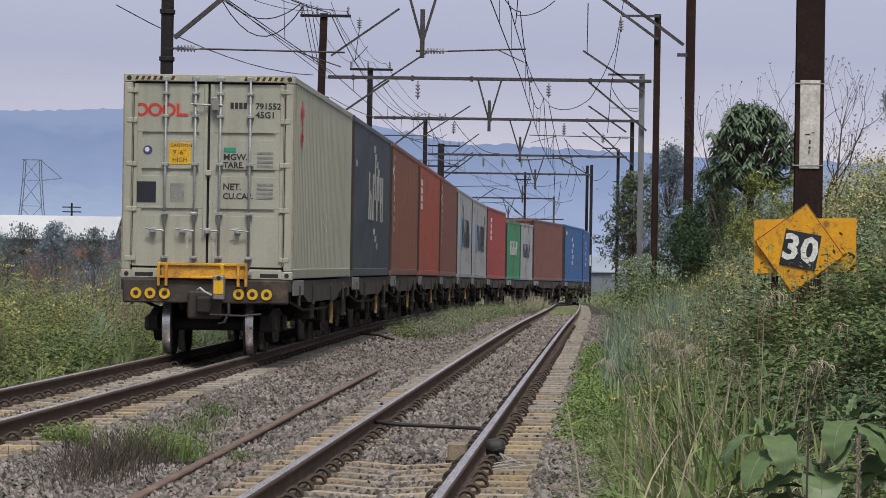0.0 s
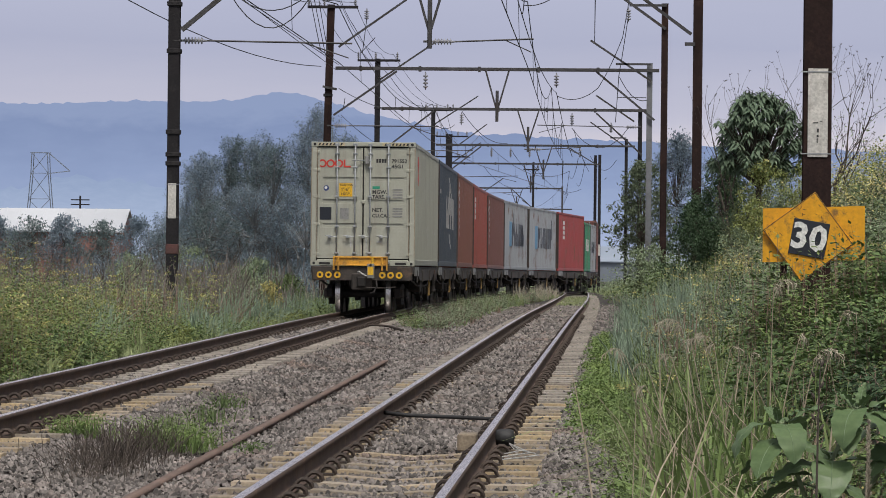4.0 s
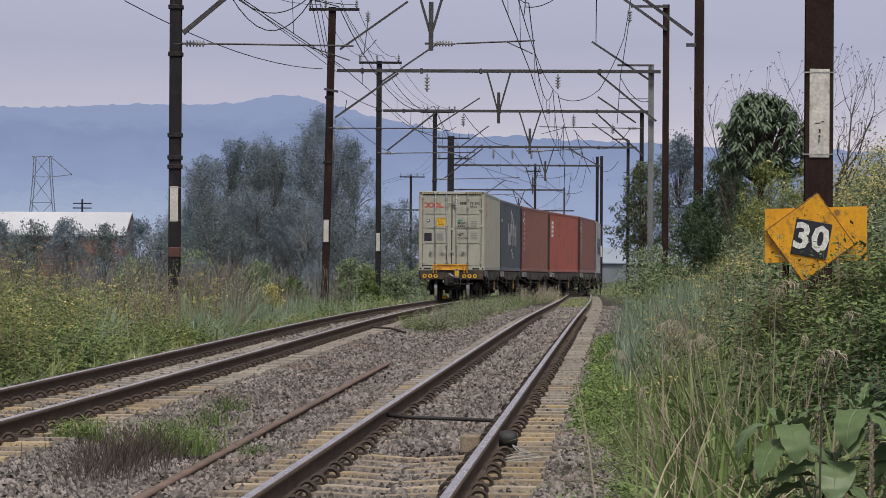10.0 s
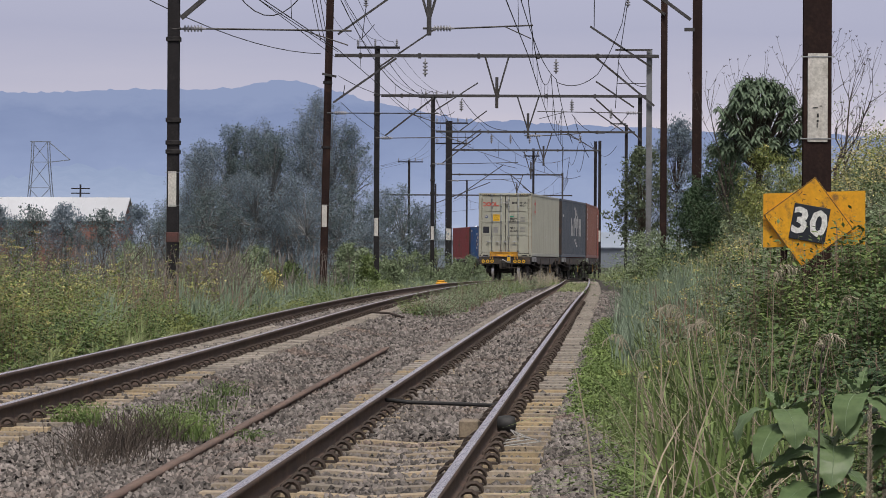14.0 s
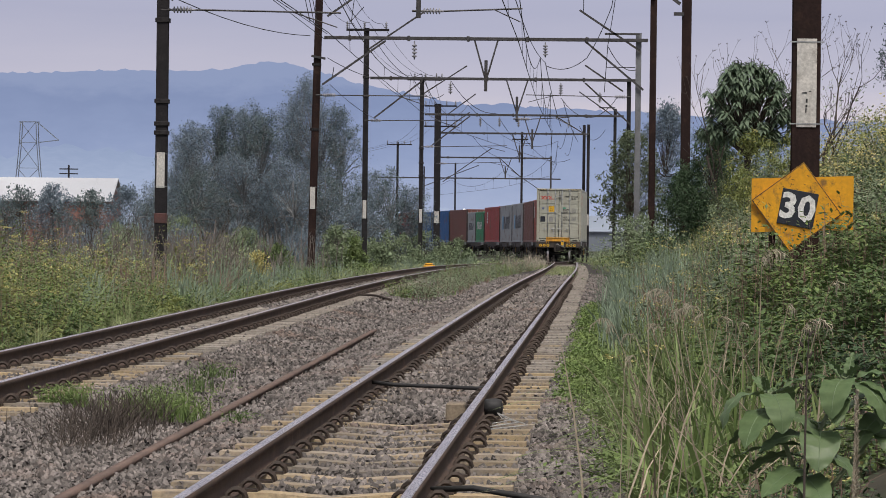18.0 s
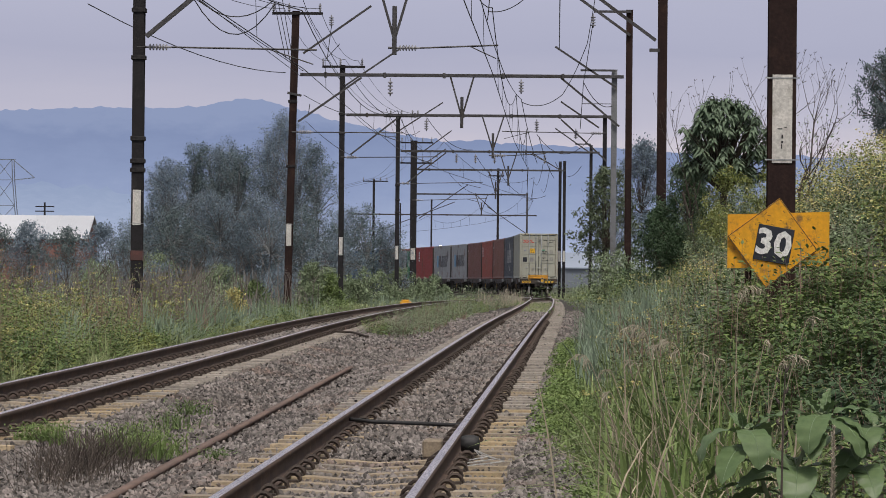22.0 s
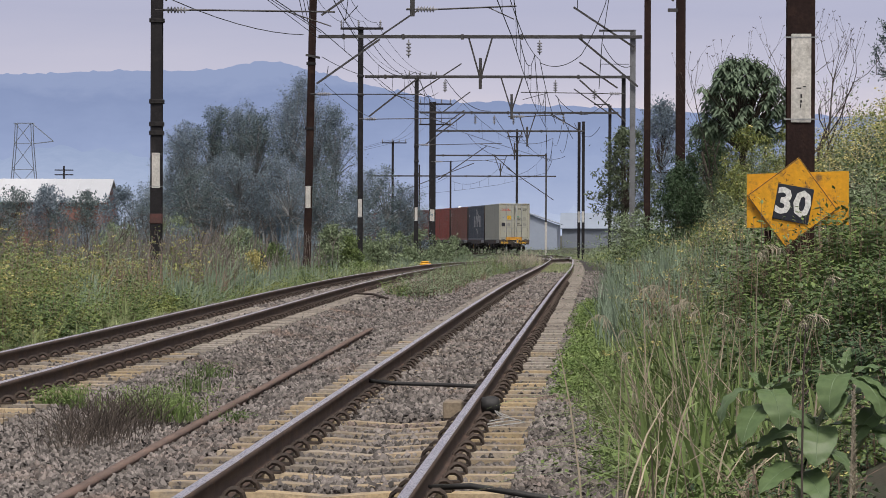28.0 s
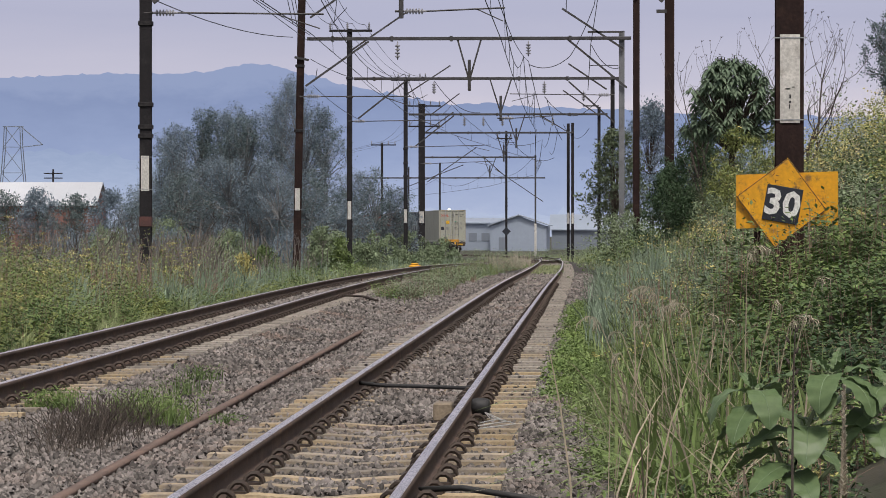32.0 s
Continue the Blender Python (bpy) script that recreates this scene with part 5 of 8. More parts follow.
def blades(B, h, lean, width, curve=0.5):
    """Grass blades with their feet at B, arching over to a fine tip."""
    n = len(B)
    az = rng.uniform(0, 2 * np.pi, n)
    H = (h * rng.uniform(0.55, 1.15, n))[:, None]
    out = np.stack([np.cos(az), np.sin(az), np.zeros(n)], 1)
    ln = np.minimum(np.abs(rng.normal(0, lean, n)), 1.5)[:, None]
    turn = az + rng.normal(0.9, 0.5, n)
    side = np.stack([-np.sin(turn), np.cos(turn), np.zeros(n)], 1) * (width * rng.uniform(0.6, 1.3, n))[:, None] * 0.5
    up = np.array([0, 0, 1.0])
    rings = []
    for u, w in ((0.0, 0.7), (0.35, 1.0), (0.65, 0.85), (0.87, 0.5)):
        c = B + up * H * (u - curve * ln * u ** 2.6) + out * H * ln * 0.9 * u ** 1.7
        rings += [c - side * w, c + side * w]
    rings.append(B + up * H * (1 - curve * ln) + out * H * ln * 0.9)
    v = np.stack(rings, 1).reshape(-1, 3)
    q = np.arange(n)[:, None] * 9
    tri = [(0, 1, 3), (0, 3, 2), (2, 3, 5), (2, 5, 4), (4, 5, 7), (4, 7, 6), (6, 7, 8)]
    return v, np.concatenate([q + np.array([t]) for t in tri])


def pointed(P, d, s, L, wide, droop, fold=0.07):
    """Pointed leaves with a folded midrib and a drooping tip: base P, direction d, side s, length L."""
    n = len(P)
    L = L[:, None]
    u = np.cross(s, d)
    dz = np.array([0, 0, -1.0]) * L * (droop[:, None] if np.ndim(droop) else droop)
    mid = P + d * L * 0.5 + dz * 0.16
    v = np.stack([P, P + d * L * 0.42 + s * L * wide * 0.5 + u * L * fold + dz * 0.12, mid,
                  P + d * L * 0.42 - s * L * wide * 0.5 + u * L * fold + dz * 0.12, P + d * L * 0.95 + dz * 0.55], 1).reshape(-1, 3)
    q = np.arange(n)[:, None] * 5
    return v, np.concatenate([q + np.array([t]) for t in ((0, 1, 2), (0, 2, 3), (2, 1, 4), (2, 4, 3))])


def sprigs(B, H, lean, per, leaf, wide=0.42, droop=0.6, bare=0.12, thick=0.008, out_az=None):
    """Leafy stems: returns the stems and the leaves set round them."""
    n = len(B)
    az = rng.uniform(0, 2 * np.pi, n) if out_az is None else out_az
    ln = np.minimum(np.abs(rng.normal(lean, lean * 0.5, n)), 1.2)[:, None]
    out = np.stack([np.cos(az), np.sin(az), np.zeros(n)], 1)
    side = np.stack([-np.sin(az), np.cos(az), np.zeros(n)], 1)
    up = np.array([0, 0, 1.0])
    Hc = H[:, None]
    at = lambda B, Hc, ln, out, t: B + up * Hc * (t - 0.3 * ln * t ** 2.4) + out * Hc * ln * t ** 1.5
    rings = []
    for t, w in ((0.0, 1.0), (0.4, 0.8), (0.75, 0.6), (1.0, 0.3)):
        c = at(B, Hc, ln, out, t)
        rings += [c - side * thick * w * 0.5, c + side * thick * w * 0.5]
    v = np.stack(rings, 1).reshape(-1, 3)
    q = np.arange(n)[:, None] * 8
    f = np.concatenate([q + np.array([t]) for t in ((0, 1, 3), (0, 3, 2), (2, 3, 5), (2, 5, 4), (4, 5, 7), (4, 7, 6))])
    i = np.repeat(np.arange(n), per)
    k = np.tile(np.arange(per), n)
    t = bare + (1 - bare) * (k + rng.random(n * per)) / per
    P = at(B[i], Hc[i], ln[i], out[i], t[:, None])
    la = k * 2.4 + rng.uniform(0, 6.28, n)[i] + rng.normal(0, 0.5, n * per)
    pit = rng.normal(0.1, 0.28, n * per) + 0.75 * t ** 4
    d = np.stack([np.cos(la) * np.cos(pit), np.sin(la) * np.cos(pit), np.sin(pit)], 1)
    s0 = np.stack([-np.sin(la), np.cos(la), np.zeros(n * per)], 1)
    rol = rng.normal(0, 0.35, n * per)[:, None]
    s = s0 * np.cos(rol) + np.cross(d, s0) * np.sin(rol)
    L = leaf * rng.uniform(0.65, 1.25, n * per) * (1.15 - 0.5 * t)
    return (v, f), pointed(P + d * L[:, None] * 0.12, d, s, L, wide, droop)


def on_ground(x, y, dz=0.0):
    return np.stack([x, y, ground_z(x, y) + dz], 1)


def scatter(n, x0, x1, y0, y1, clump=0.0, keep=None):
    """Points on the ground in a strip; x counts from the left track where keep is 'left'."""
    y = rng.uniform(y0, y1, n)
    x = rng.uniform(x0, x1, n)
    if clump:
        k = max(3, int(n / 60))
        cx, cy = rng.uniform(x0, x1, k), rng.uniform(y0, y1, k)
        i = rng.integers(0, k, n)
        x = np.where(rng.random(n) < 0.75, cx[i] + rng.normal(0, clump, n), x)
        y = np.where(rng.random(n) < 0.75, cy[i] + rng.normal(0, clump * 1.6, n), y)
    if keep == "left":
        x = np.minimum(x, x1) + left_x(y)
    return x, y


def stuff(name, vf, mat, label, category="plants"):
    ob = part(name, arrays(name, vf[0], vf[1], mat), None)
    return tagged(ob, label, category, kind="stuff")


def grass(name, n, box, h, lean, width, mat, label, clump=0.0, keep=None):
    x, y = scatter(n, *box, clump, keep)
    if keep is None:
        x = np.maximum(x, box[0] + rng.uniform(0, 0.1, n))
    stuff(name, blades(on_ground(x, y, -0.03), h, lean, width), mat, label, "grass")


def weeds(name, n, per, box, h, spread, leaf, mat, label, clump=0.0, keep=None, base=0.1, flat=0.5, wide=0.5):
    """Low leafy plants: each a loose column of leaves."""
    x, y = scatter(n, *box, clump, keep)
    H = h * rng.uniform(0.45, 1.15, n)
    G = on_ground(x, y)
    i = np.repeat(np.arange(n), per)
    k = rng.uniform(base, 1, n * per) ** 0.8
    r = spread * (0.35 + 0.65 * np.sin(np.pi * np.clip(k, 0, 1) ** 0.7)) * np.sqrt(rng.random(n * per))
    a = rng.uniform(0, 2 * np.pi, n * per)
    P = G[i] + np.stack([r * np.cos(a), r * np.sin(a), k * H[i]], 1)
    stuff(name, leaves(P, leaf, flat, wide), mat, label, "weeds")
    return G, H


def flower_heads(name, G, H, share, per, spread, size, mat, label):
    """Flat flower heads over the tops of plants."""
    pick = rng.random(len(G)) < share
    g, h = G[pick], H[pick]
    i = np.repeat(np.arange(len(g)), per)
    P = g[i] + np.stack([rng.normal(0, spread, len(i)), rng.normal(0, spread, len(i)), h[i] * rng.uniform(0.85, 1.12, len(i))], 1)
    stuff(name, leaves(P, size, 0.3, 0.9, 0.05), mat, label, "flowers")


def tufts(name, n, per, box, h, lean, width, mat, label, keep=None, r=0.12):
    """Separate tufts of blades that spread from one foot."""
    cx, cy = scatter(n, *box, 0.0, keep)
    k = rng.uniform(0.6, 1.25, n)
    i = np.repeat(np.arange(n), per)
    x, y = cx[i] + rng.normal(0, r, n * per) * k[i], cy[i] + rng.normal(0, r * 1.3, n * per) * k[i]
    stuff(name, blades(on_ground(x, y, -0.03), h * k[i], lean, width), mat, label, "grass")


# -- verge on the left of the curving track --
L = "left"
weeds("weeds", 1300, 18, (-9.0, -2.0, 46, 130), 0.42, 0.34, 0.075, G_MID, "low green weeds covering the verge", 0.6, L)
weeds("weeds", 160, 28, (-4.2, -2.0, 44, 58), 0.5, 0.30, 0.06, G_FRESH, "yellow-green broad-leaved weeds beside the track", 0.5, L)
weeds("weeds", 120, 28, (-4.6, -2.0, 44, 56), 0.7, 0.30, 0.075, G_BRIGHT, "bright green broad-leaved weeds beside the track", 0.5, L)
g, h = weeds("weeds", 160, 33, (-7.5, -3.0, 46, 80), 1.1, 0.36, 0.08, G_LIME, "yellow-green weeds with flower heads", 0.7, L)
flower_heads("flowers", g, h, 0.25, 34, 0.13, 0.05, G_FLOWER, "dull yellow flower heads on the weeds")
weeds("weeds", 120, 24, (-6.5, -2.3, 46, 70), 0.7, 0.30, 0.065, G_DARK, "dark green low weeds", 0.5, L)
tufts("reeds", 40, 110, (-3.5, -2.1, 58, 116), 0.98, 0.75, 0.022, G_REED, "blue-green tufts of tall grass", L, 0.13)
tufts("reeds", 20, 110, (-5.4, -3.0, 56, 90), 1.15, 0.7, 0.022, G_REED, "blue-green tufts of tall grass", L, 0.16)
weeds("weeds", 420, 40, (-3.6, -2.0, 56, 110), 0.5, 0.26, 0.06, G_LIME, "yellow-green leafy weeds among the grass", 0.5, L)
tufts("grass_tufts", 90, 60, (-3.4, -1.9, 44, 124), 0.55, 0.7, 0.02, G_GRASS, "green tufts of grass on the verge", L, 0.16)
tufts("dry_tufts", 16, 70, (-4.4, -2.9, 66, 82), 1.25, 0.35, 0.014, G_RUST, "reddish brown dry tufts", L, 0.22)
grass("grass", 6000, (-3.4, -1.75, 44, 130), 0.3, 0.6, 0.018, G_GRASS, "fresh green grass along the ballast edge", 0.4, L)
grass("dry_stems", 500, (-5.2, -3.0, 70, 84), 0.85, 0.25, 0.014, G_RUST, "reddish dry stems of weeds", 0.6, L)
grass("dry_stems", 600, (-9.0, -3.4, 80, 125), 1.1, 0.3, 0.012, G_STRAW, "straw-coloured dry grass stems", 0.6, L)
weeds("weeds", 600, 22, (-10.0, -3.4, 72, 130), 0.8, 0.45, 0.075, G_SOFT, "grey-green weeds behind the verge", 0.9, L)
weeds("weeds", 420, 24, (-4.0, -2.2, 84, 128), 0.7, 0.35, 0.085, G_BRIGHT, "fresh green leafy weeds on the verge", 0.6, L)
weeds("weeds", 420, 21, (-14.0, -6.0, 80, 150), 1.3, 0.55, 0.09, G_SOFT, "pale green bushes and weeds", 1.2, L)
grass("grass", 9000, (-7.0, -1.9, 120, 235), 0.5, 0.6, 0.028, G_GRASS, "long green grass on the verge", 0.8, L)
weeds("weeds", 600, 18, (-7.5, -2.0, 122, 240), 0.55, 0.5, 0.09, G_GRASS, "fresh green weeds on the verge", 0.9, L)
weeds("weeds", 420, 20, (-9.0, 3.0, 222, 300), 0.9, 0.6, 0.11, G_SOFT, "pale green weeds beyond the junction", 1.2)
grass("grass", 2500, (-9.0, 3.0, 215, 300), 0.6, 0.5, 0.03, G_GRASS, "long grass beyond the junction", 1.0)
tufts("reeds", 26, 110, (-5.0, -2.2, 118, 200), 0.8, 0.55, 0.028, G_REED, "blue-green tufts of tall grass", L, 0.2)
weeds("weeds", 260, 24, (-9.0, -3.6, 135, 240), 1.2, 0.6, 0.11, G_SOFT, "pale green bushes beside the line", 1.5, L)


def dead_brush(n, box, h, r, mat, label, keep):
    """Dry forked weed stalks, standing close together."""
    rnd = random.Random(n)
    x, y = scatter(n, *box, 0.5, keep)
    z = ground_z(x, y)
    k = Kit()
    for i in range(n):
        p = Vector((x[i], y[i], z[i]))
        hh = h * rnd.uniform(0.6, 1.15)
        t = p + Vector((rnd.gauss(0, 0.12), rnd.gauss(0, 0.12), hh))
        k.tube([p, p.lerp(t, 0.5) + Vector((rnd.gauss(0, 0.05), 0, 0)), t], [r, r * 0.8, r * 0.4], 3, False)
        for j in range(rnd.choice((3, 4, 5))):
            q = p.lerp(t, rnd.uniform(0.35, 0.9))
            e = q + Vector((rnd.gauss(0, 0.2), rnd.gauss(0, 0.2), hh * rnd.uniform(0.15, 0.35)))
            k.tube([q, q.lerp(e, 0.5) + Vector((0, 0, -0.03)), e], [r * 0.6, r * 0.5, r * 0.3], 3, False)
    tagged(part("dead_brush", k, mat), label, "dry weeds", kind="stuff")


M_DEAD = mk("grey_dead_stem", (0.20, 0.175, 0.16), (0.13, 0.115, 0.105), 2.0, 30, 0.9)
dead_brush(200, (-15.0, -3.4, 96, 140), 1.9, 0.018, M_DEAD, "pale grey-brown dead forked stalks behind the verge", L)
dead_brush(230, (-9.5, -3.2, 84, 126), 1.65, 0.016, M_DEAD, "grey-brown dead forked stalks behind the verge", L)
dead_brush(70, (-6.0, -3.0, 68, 84), 1.4, 0.013, M_DEAD, "grey-brown dead forked stalks on the verge", L)

# -- strip between the tracks --
grass("grass", 1500, (1.35, 2.4, 72, 165), 0.32, 0.6, 0.018, G_BANK, "grass between the tracks", 0.35, L)
grass("dry_stems", 500, (1.3, 2.5, 74, 150), 0.45, 0.45, 0.012, G_RUST, "dark dry stems between the tracks", 0.4, L)
weeds("weeds", 500, 24, (1.3, 2.4, 74, 150), 0.45, 0.2, 0.055, G_SOFT, "dull green low weeds between the tracks", 0.4, L)
tufts("grass", 46, 60, (1.2, 2.3, 100, 168), 0.6, 0.7, 0.02, G_BLADE, "pale feathery grass between the tracks", L, 0.16)
tufts("dry_tufts", 14, 60, (1.2, 2.1, 150, 168), 0.85, 0.4, 0.014, G_SEED, "straw-coloured feathery grass between the tracks", L, 0.16)
x, y = rng.uniform(-0.45, 0.5, 900), rng.uniform(118, 165, 900)
stuff("grass", blades(np.stack([x + right_x(y), y, rail_z(y) - 0.17], 1), 0.14, 0.6, 0.02), G_GRASS, "low grass between the rails", "grass")

# -- right side: ground cover, grass and the bank --
weeds("ground_cover", 1500, 26, (-0.56, 0.14, 31.4, 68), 0.13, 0.13, 0.042, G_COVER, "low bright green ground cover beside the ballast", 0.25, None, 0.0, 0.35)
weeds("ground_cover", 420, 24, (-0.1, 0.6, 27.5, 36), 0.16, 0.14, 0.045, G_FRESH, "low green creeping weeds at the foot of the grass", 0.2, None, 0.0, 0.35)
grass("grass", 1500, (-0.3, 0.5, 27, 70), 0.2, 0.6, 0.012, G_BANK, "short grass beside the ballast", 0.3)
grass("dry_stems", 350, (0.12, 1.2, 16.0, 26), 0.5, 0.7, 0.009, G_RUST, "brown dry blades at the foot of the grass", 0.2)
tufts("grass", 30, 40, (0.36, 1.0, 18.0, 28), 0.72, 1.1, 0.020, G_BANK, "tufts of arching green grass on the bank", None, 0.08)
tufts("grass", 20, 34, (0.36, 1.0, 17.0, 26), 0.74, 1.2, 0.024, G_FRESH, "broad arching grass blades on the bank", None, 0.07)
tufts("grass", 22, 34, (0.2, 1.3, 19, 30), 0.7, 1.0, 0.020, G_BLADE, "bright green tufts of grass on the bank", None, 0.08)
tufts("grass", 34, 36, (0.06, 0.8, 26, 44), 0.5, 1.0, 0.017, G_BLADE, "green tufts of grass at the foot of the bank", None, 0.1)
tufts("dry_tufts", 16, 18, (0.15, 1.2, 16.5, 28), 0.95, 0.7, 0.009, G_STRAW, "straw-coloured dry stalks in the grass", None, 0.09)
weeds("weeds", 420, 24, (0.1, 1.2, 17, 30), 0.32, 0.14, 0.04, G_FRESH, "small bright green weeds among the grass", 0.2)
# Dark leaf colour stands in for shade under the brighter weeds
weeds("weeds", 320, 30, (0.9, 3.6, 17, 34), 0.3, 0.2, 0.05, G_DARK, "low leaves on the bank, dark green for the shade beneath", 0.3)
grass("grass", 3600, (0.25, 2.0, 36, 85), 0.65, 0.6, 0.016, G_BANK, "long green grass on the bank", 0.3)
tufts("grass", 60, 60, (0.15, 1.6, 40, 90), 0.8, 0.55, 0.018, G_REED, "pale green tufts of grass on the bank", None, 0.14)
weeds("weeds", 300, 22, (0.4, 2.4, 34, 80), 0.7, 0.3, 0.06, G_DULL, "grey-green weeds at the foot of the bank", 0.5)
g, h = weeds("weeds", 800, 22, (1.3, 6.5, 36, 80), 0.85, 0.26, 0.055, G_DULL, "grey-green flowering weeds on the bank", 0.5)
flower_heads("flowers", g, h, 0.16, 44, 0.10, 0.035, G_FLOWER, "yellow flower heads on the bank")
weeds("weeds", 500, 25, (1.6, 7.0, 36, 90), 0.8, 0.3, 0.06, G_SHRUB, "green weeds on the bank", 0.5)
grass("dry_stems", 900, (1.6, 6.0, 45, 85), 1.0, 0.35, 0.010, G_STRAW, "dry straw-coloured stems on the bank", 0.5)
grass("dry_stems", 260, (0.5, 1.6, 36, 52), 0.9, 0.4, 0.010, G_RUST, "reddish dry stems at the foot of the bank", 0.2)
weeds("weeds", 600, 24, (0.9, 5.0, 85, 170), 0.9, 0.45, 0.075, G_LIME, "yellow-green weeds on the bank", 0.8)
weeds("weeds", 300, 24, (0.6, 5.0, 85, 150), 1.2, 0.5, 0.085, G_MID, "green bushes at the foot of the bank", 1.0)
weeds("weeds", 300, 24, (0.4, 4.0, 110, 200), 1.5, 0.55, 0.1, G_SOFT, "pale green bushes near the line", 1.0)
g, h = weeds("weeds", 420, 34, (4.6, 11.0, 58, 112), 1.3, 0.4, 0.075, G_LIME, "tall yellow-green weeds at the top of the bank", 0.7)
flower_heads("flowers", g, h, 0.3, 50, 0.15, 0.042, G_FLOWER, "dull yellow flower heads at the top of the bank")


def plume_grass(x, y, h, sx, sy, seed, hang=0.16):
    """A tall grass stalk, bent over at its tip into a loose seed head."""
    rnd = random.Random(seed)
    ob = thing("grass_stalk", Matrix.Translation((x, y, float(ground_z(x, y)))), "tall straw-coloured grass stalk with a drooping seed head", "grass", "grass stalks on the bank")
    top = Vector((sx, sy, h))
    pts = [Vector((sx * t ** 1.7, sy * t ** 1.7, h * t)) for t in (0, 0.25, 0.5, 0.75, 1.0)]
    side = 1 if sx >= 0 else -1
    pts += [top + Vector((side * hang * a, 0, hang * b)) for a, b in ((0.35, 0.45), (0.85, 0.55), (1.3, 0.25))]
    part("stalk", Kit().tube(pts, [0.0045, 0.004, 0.0036, 0.003, 0.0024, 0.002, 0.0015, 0.001], 4, False), G_STRAW, ob)
    k = Kit()
    for i in range(30 if hang > 0.05 else 9):
        u = rnd.uniform(4.0, 6.9)
        j = int(u)
        p = pts[j].lerp(pts[min(j + 1, 7)], u - j)
        e = p + Vector((side * rnd.uniform(-0.01, 0.05), rnd.gauss(0, 0.02), -rnd.uniform(0.02, 0.09)))
        k.tube([p, p.lerp(e, 0.5) + Vector((side * 0.012, 0, 0.008)), e], [0.0016, 0.003, 0.001], 3, False)
    tagged(part("seed_head", k, G_SEED, ob, "loose feathery seed head"), kind="stuff")
    for i in range(2):
        t = rnd.uniform(0.3, 0.6)
        p = Vector((sx * t ** 1.7, sy * t ** 1.7, h * t))
        a = rnd.uniform(0, 6.28)
        v, f = blades(np.array([p[:]]), 0.38, 1.0, 0.012)
        part("blade", arrays("blade", v, f, G_BANK), None, ob)


for i, (x, y, h, sx) in enumerate(((0.52, 20.0, 1.18, -0.16), (0.56, 20.3, 1.10, -0.14), (0.50, 19.6, 1.02, -0.20), (0.66, 20.5, 1.05, -0.10), (0.72, 21.0, 0.98, 0.08), (0.40, 21.5, 0.95, -0.22),
                                   (0.86, 20.0, 1.32, 0.02), (0.88, 20.1, 1.05, 0.16), (1.02, 19.5, 1.12, 0.22), (0.30, 24.0, 0.95, -0.25), (0.75, 24.0, 1.02, -0.18), (0.60, 22.5, 1.0, 0.12), (0.92, 18.6, 0.92, 0.12), (0.45, 18.5, 0.9, -0.3))):
    plume_grass(x, y, h, sx, 0.02, 40 + i, (0.10, 0.015, 0.045)[i % 3])


BATCH = {}


for i in range(9):
    x, y = 0.42 + 0.09 * i, 18.5 + (i * 37 % 50) / 10
    straw = thing("dry_stalk", Matrix.Translation((x, y, float(ground_z(x, y)))), "bare straw-coloured stalk leaning over in the grass", "stalk", "grass stalks on the bank")
    e = Vector((-0.32 - 0.06 * (i % 4), -0.2, 0.62 + 0.05 * (i % 3)))
    part("stalk", Kit().tube([(0, 0, 0), e * 0.5 + Vector((0, 0, 0.05)), e], [0.005, 0.0045, 0.003], 4, False), G_STRAW, straw)


def weed_bush(x, y, h, w, mat, leaf, label, stems=14, per=26, wide=0.42, droop=0.6, flowers=0.0, ground=None, far=False):
    """A bush of leafy stems that fan out from one foot; distant ones are gathered and joined later."""
    z0 = float(ground_z(x, y)) - 0.03 if ground is None else ground
    a = rng.uniform(0, 6.28, stems)
    r = 0.28 * w * np.sqrt(rng.random(stems))
    B = np.stack([r * np.cos(a), r * np.sin(a), np.zeros(stems)], 1)
    H = h * rng.uniform(0.6, 1.08, stems) * (1.0 - 0.25 * r / (0.28 * w))
    (sv, sf), (lv, lf) = sprigs(B, H, 0.32 * w / h, per, leaf, wide, droop, 0.1, 0.007, a)
    pieces = [("stem", sv, sf, G_RUST), ("foliage", lv, lf, mat)]
    if flowers:
        tips = sv.reshape(-1, 8, 3)[:, 6]
        tips = tips[rng.random(len(tips)) < flowers]
        if len(tips):
            i = np.repeat(np.arange(len(tips)), 26)
            P = tips[i] + np.stack([rng.normal(0, 0.045, len(i)), rng.normal(0, 0.045, len(i)), rng.normal(0.01, 0.014, len(i))], 1)
            pieces.append(("blossom", *leaves(P, 0.024, 0.3, 0.9, 0.05), G_FLOWER))
    if far:
        for name, v, f, m in pieces:
            BATCH.setdefault((name, label), (m, []))[1].append((v + np.array([x, y, z0]), f))
        return None
    ob = thing("shrub", Matrix.Translation((x, y, z0)), label, "bush", "leafy bushes beside the line")
    for name, v, f, m in pieces:
        tagged(part(name, arrays(name, v, f, m), None, ob), kind="stuff" if name == "blossom" else "")
    return ob


def join_batches():
    """Makes one object of each kind of distant bush."""
    for (name, label), (m, items) in BATCH.items():
        n, vs, fs = 0, [], []
        for v, f in items:
            vs.append(v)
            fs.append(f + n)
            n += len(v)
        word = {"stem": "brown stems of ", "foliage": "", "blossom": "dull yellow flower heads on "}[name]
        stuff({"stem": "weed_stems", "foliage": "weeds", "blossom": "flowers"}[name], (np.concatenate(vs), np.concatenate(fs)), m, word + label, "weeds")
    BATCH.clear()


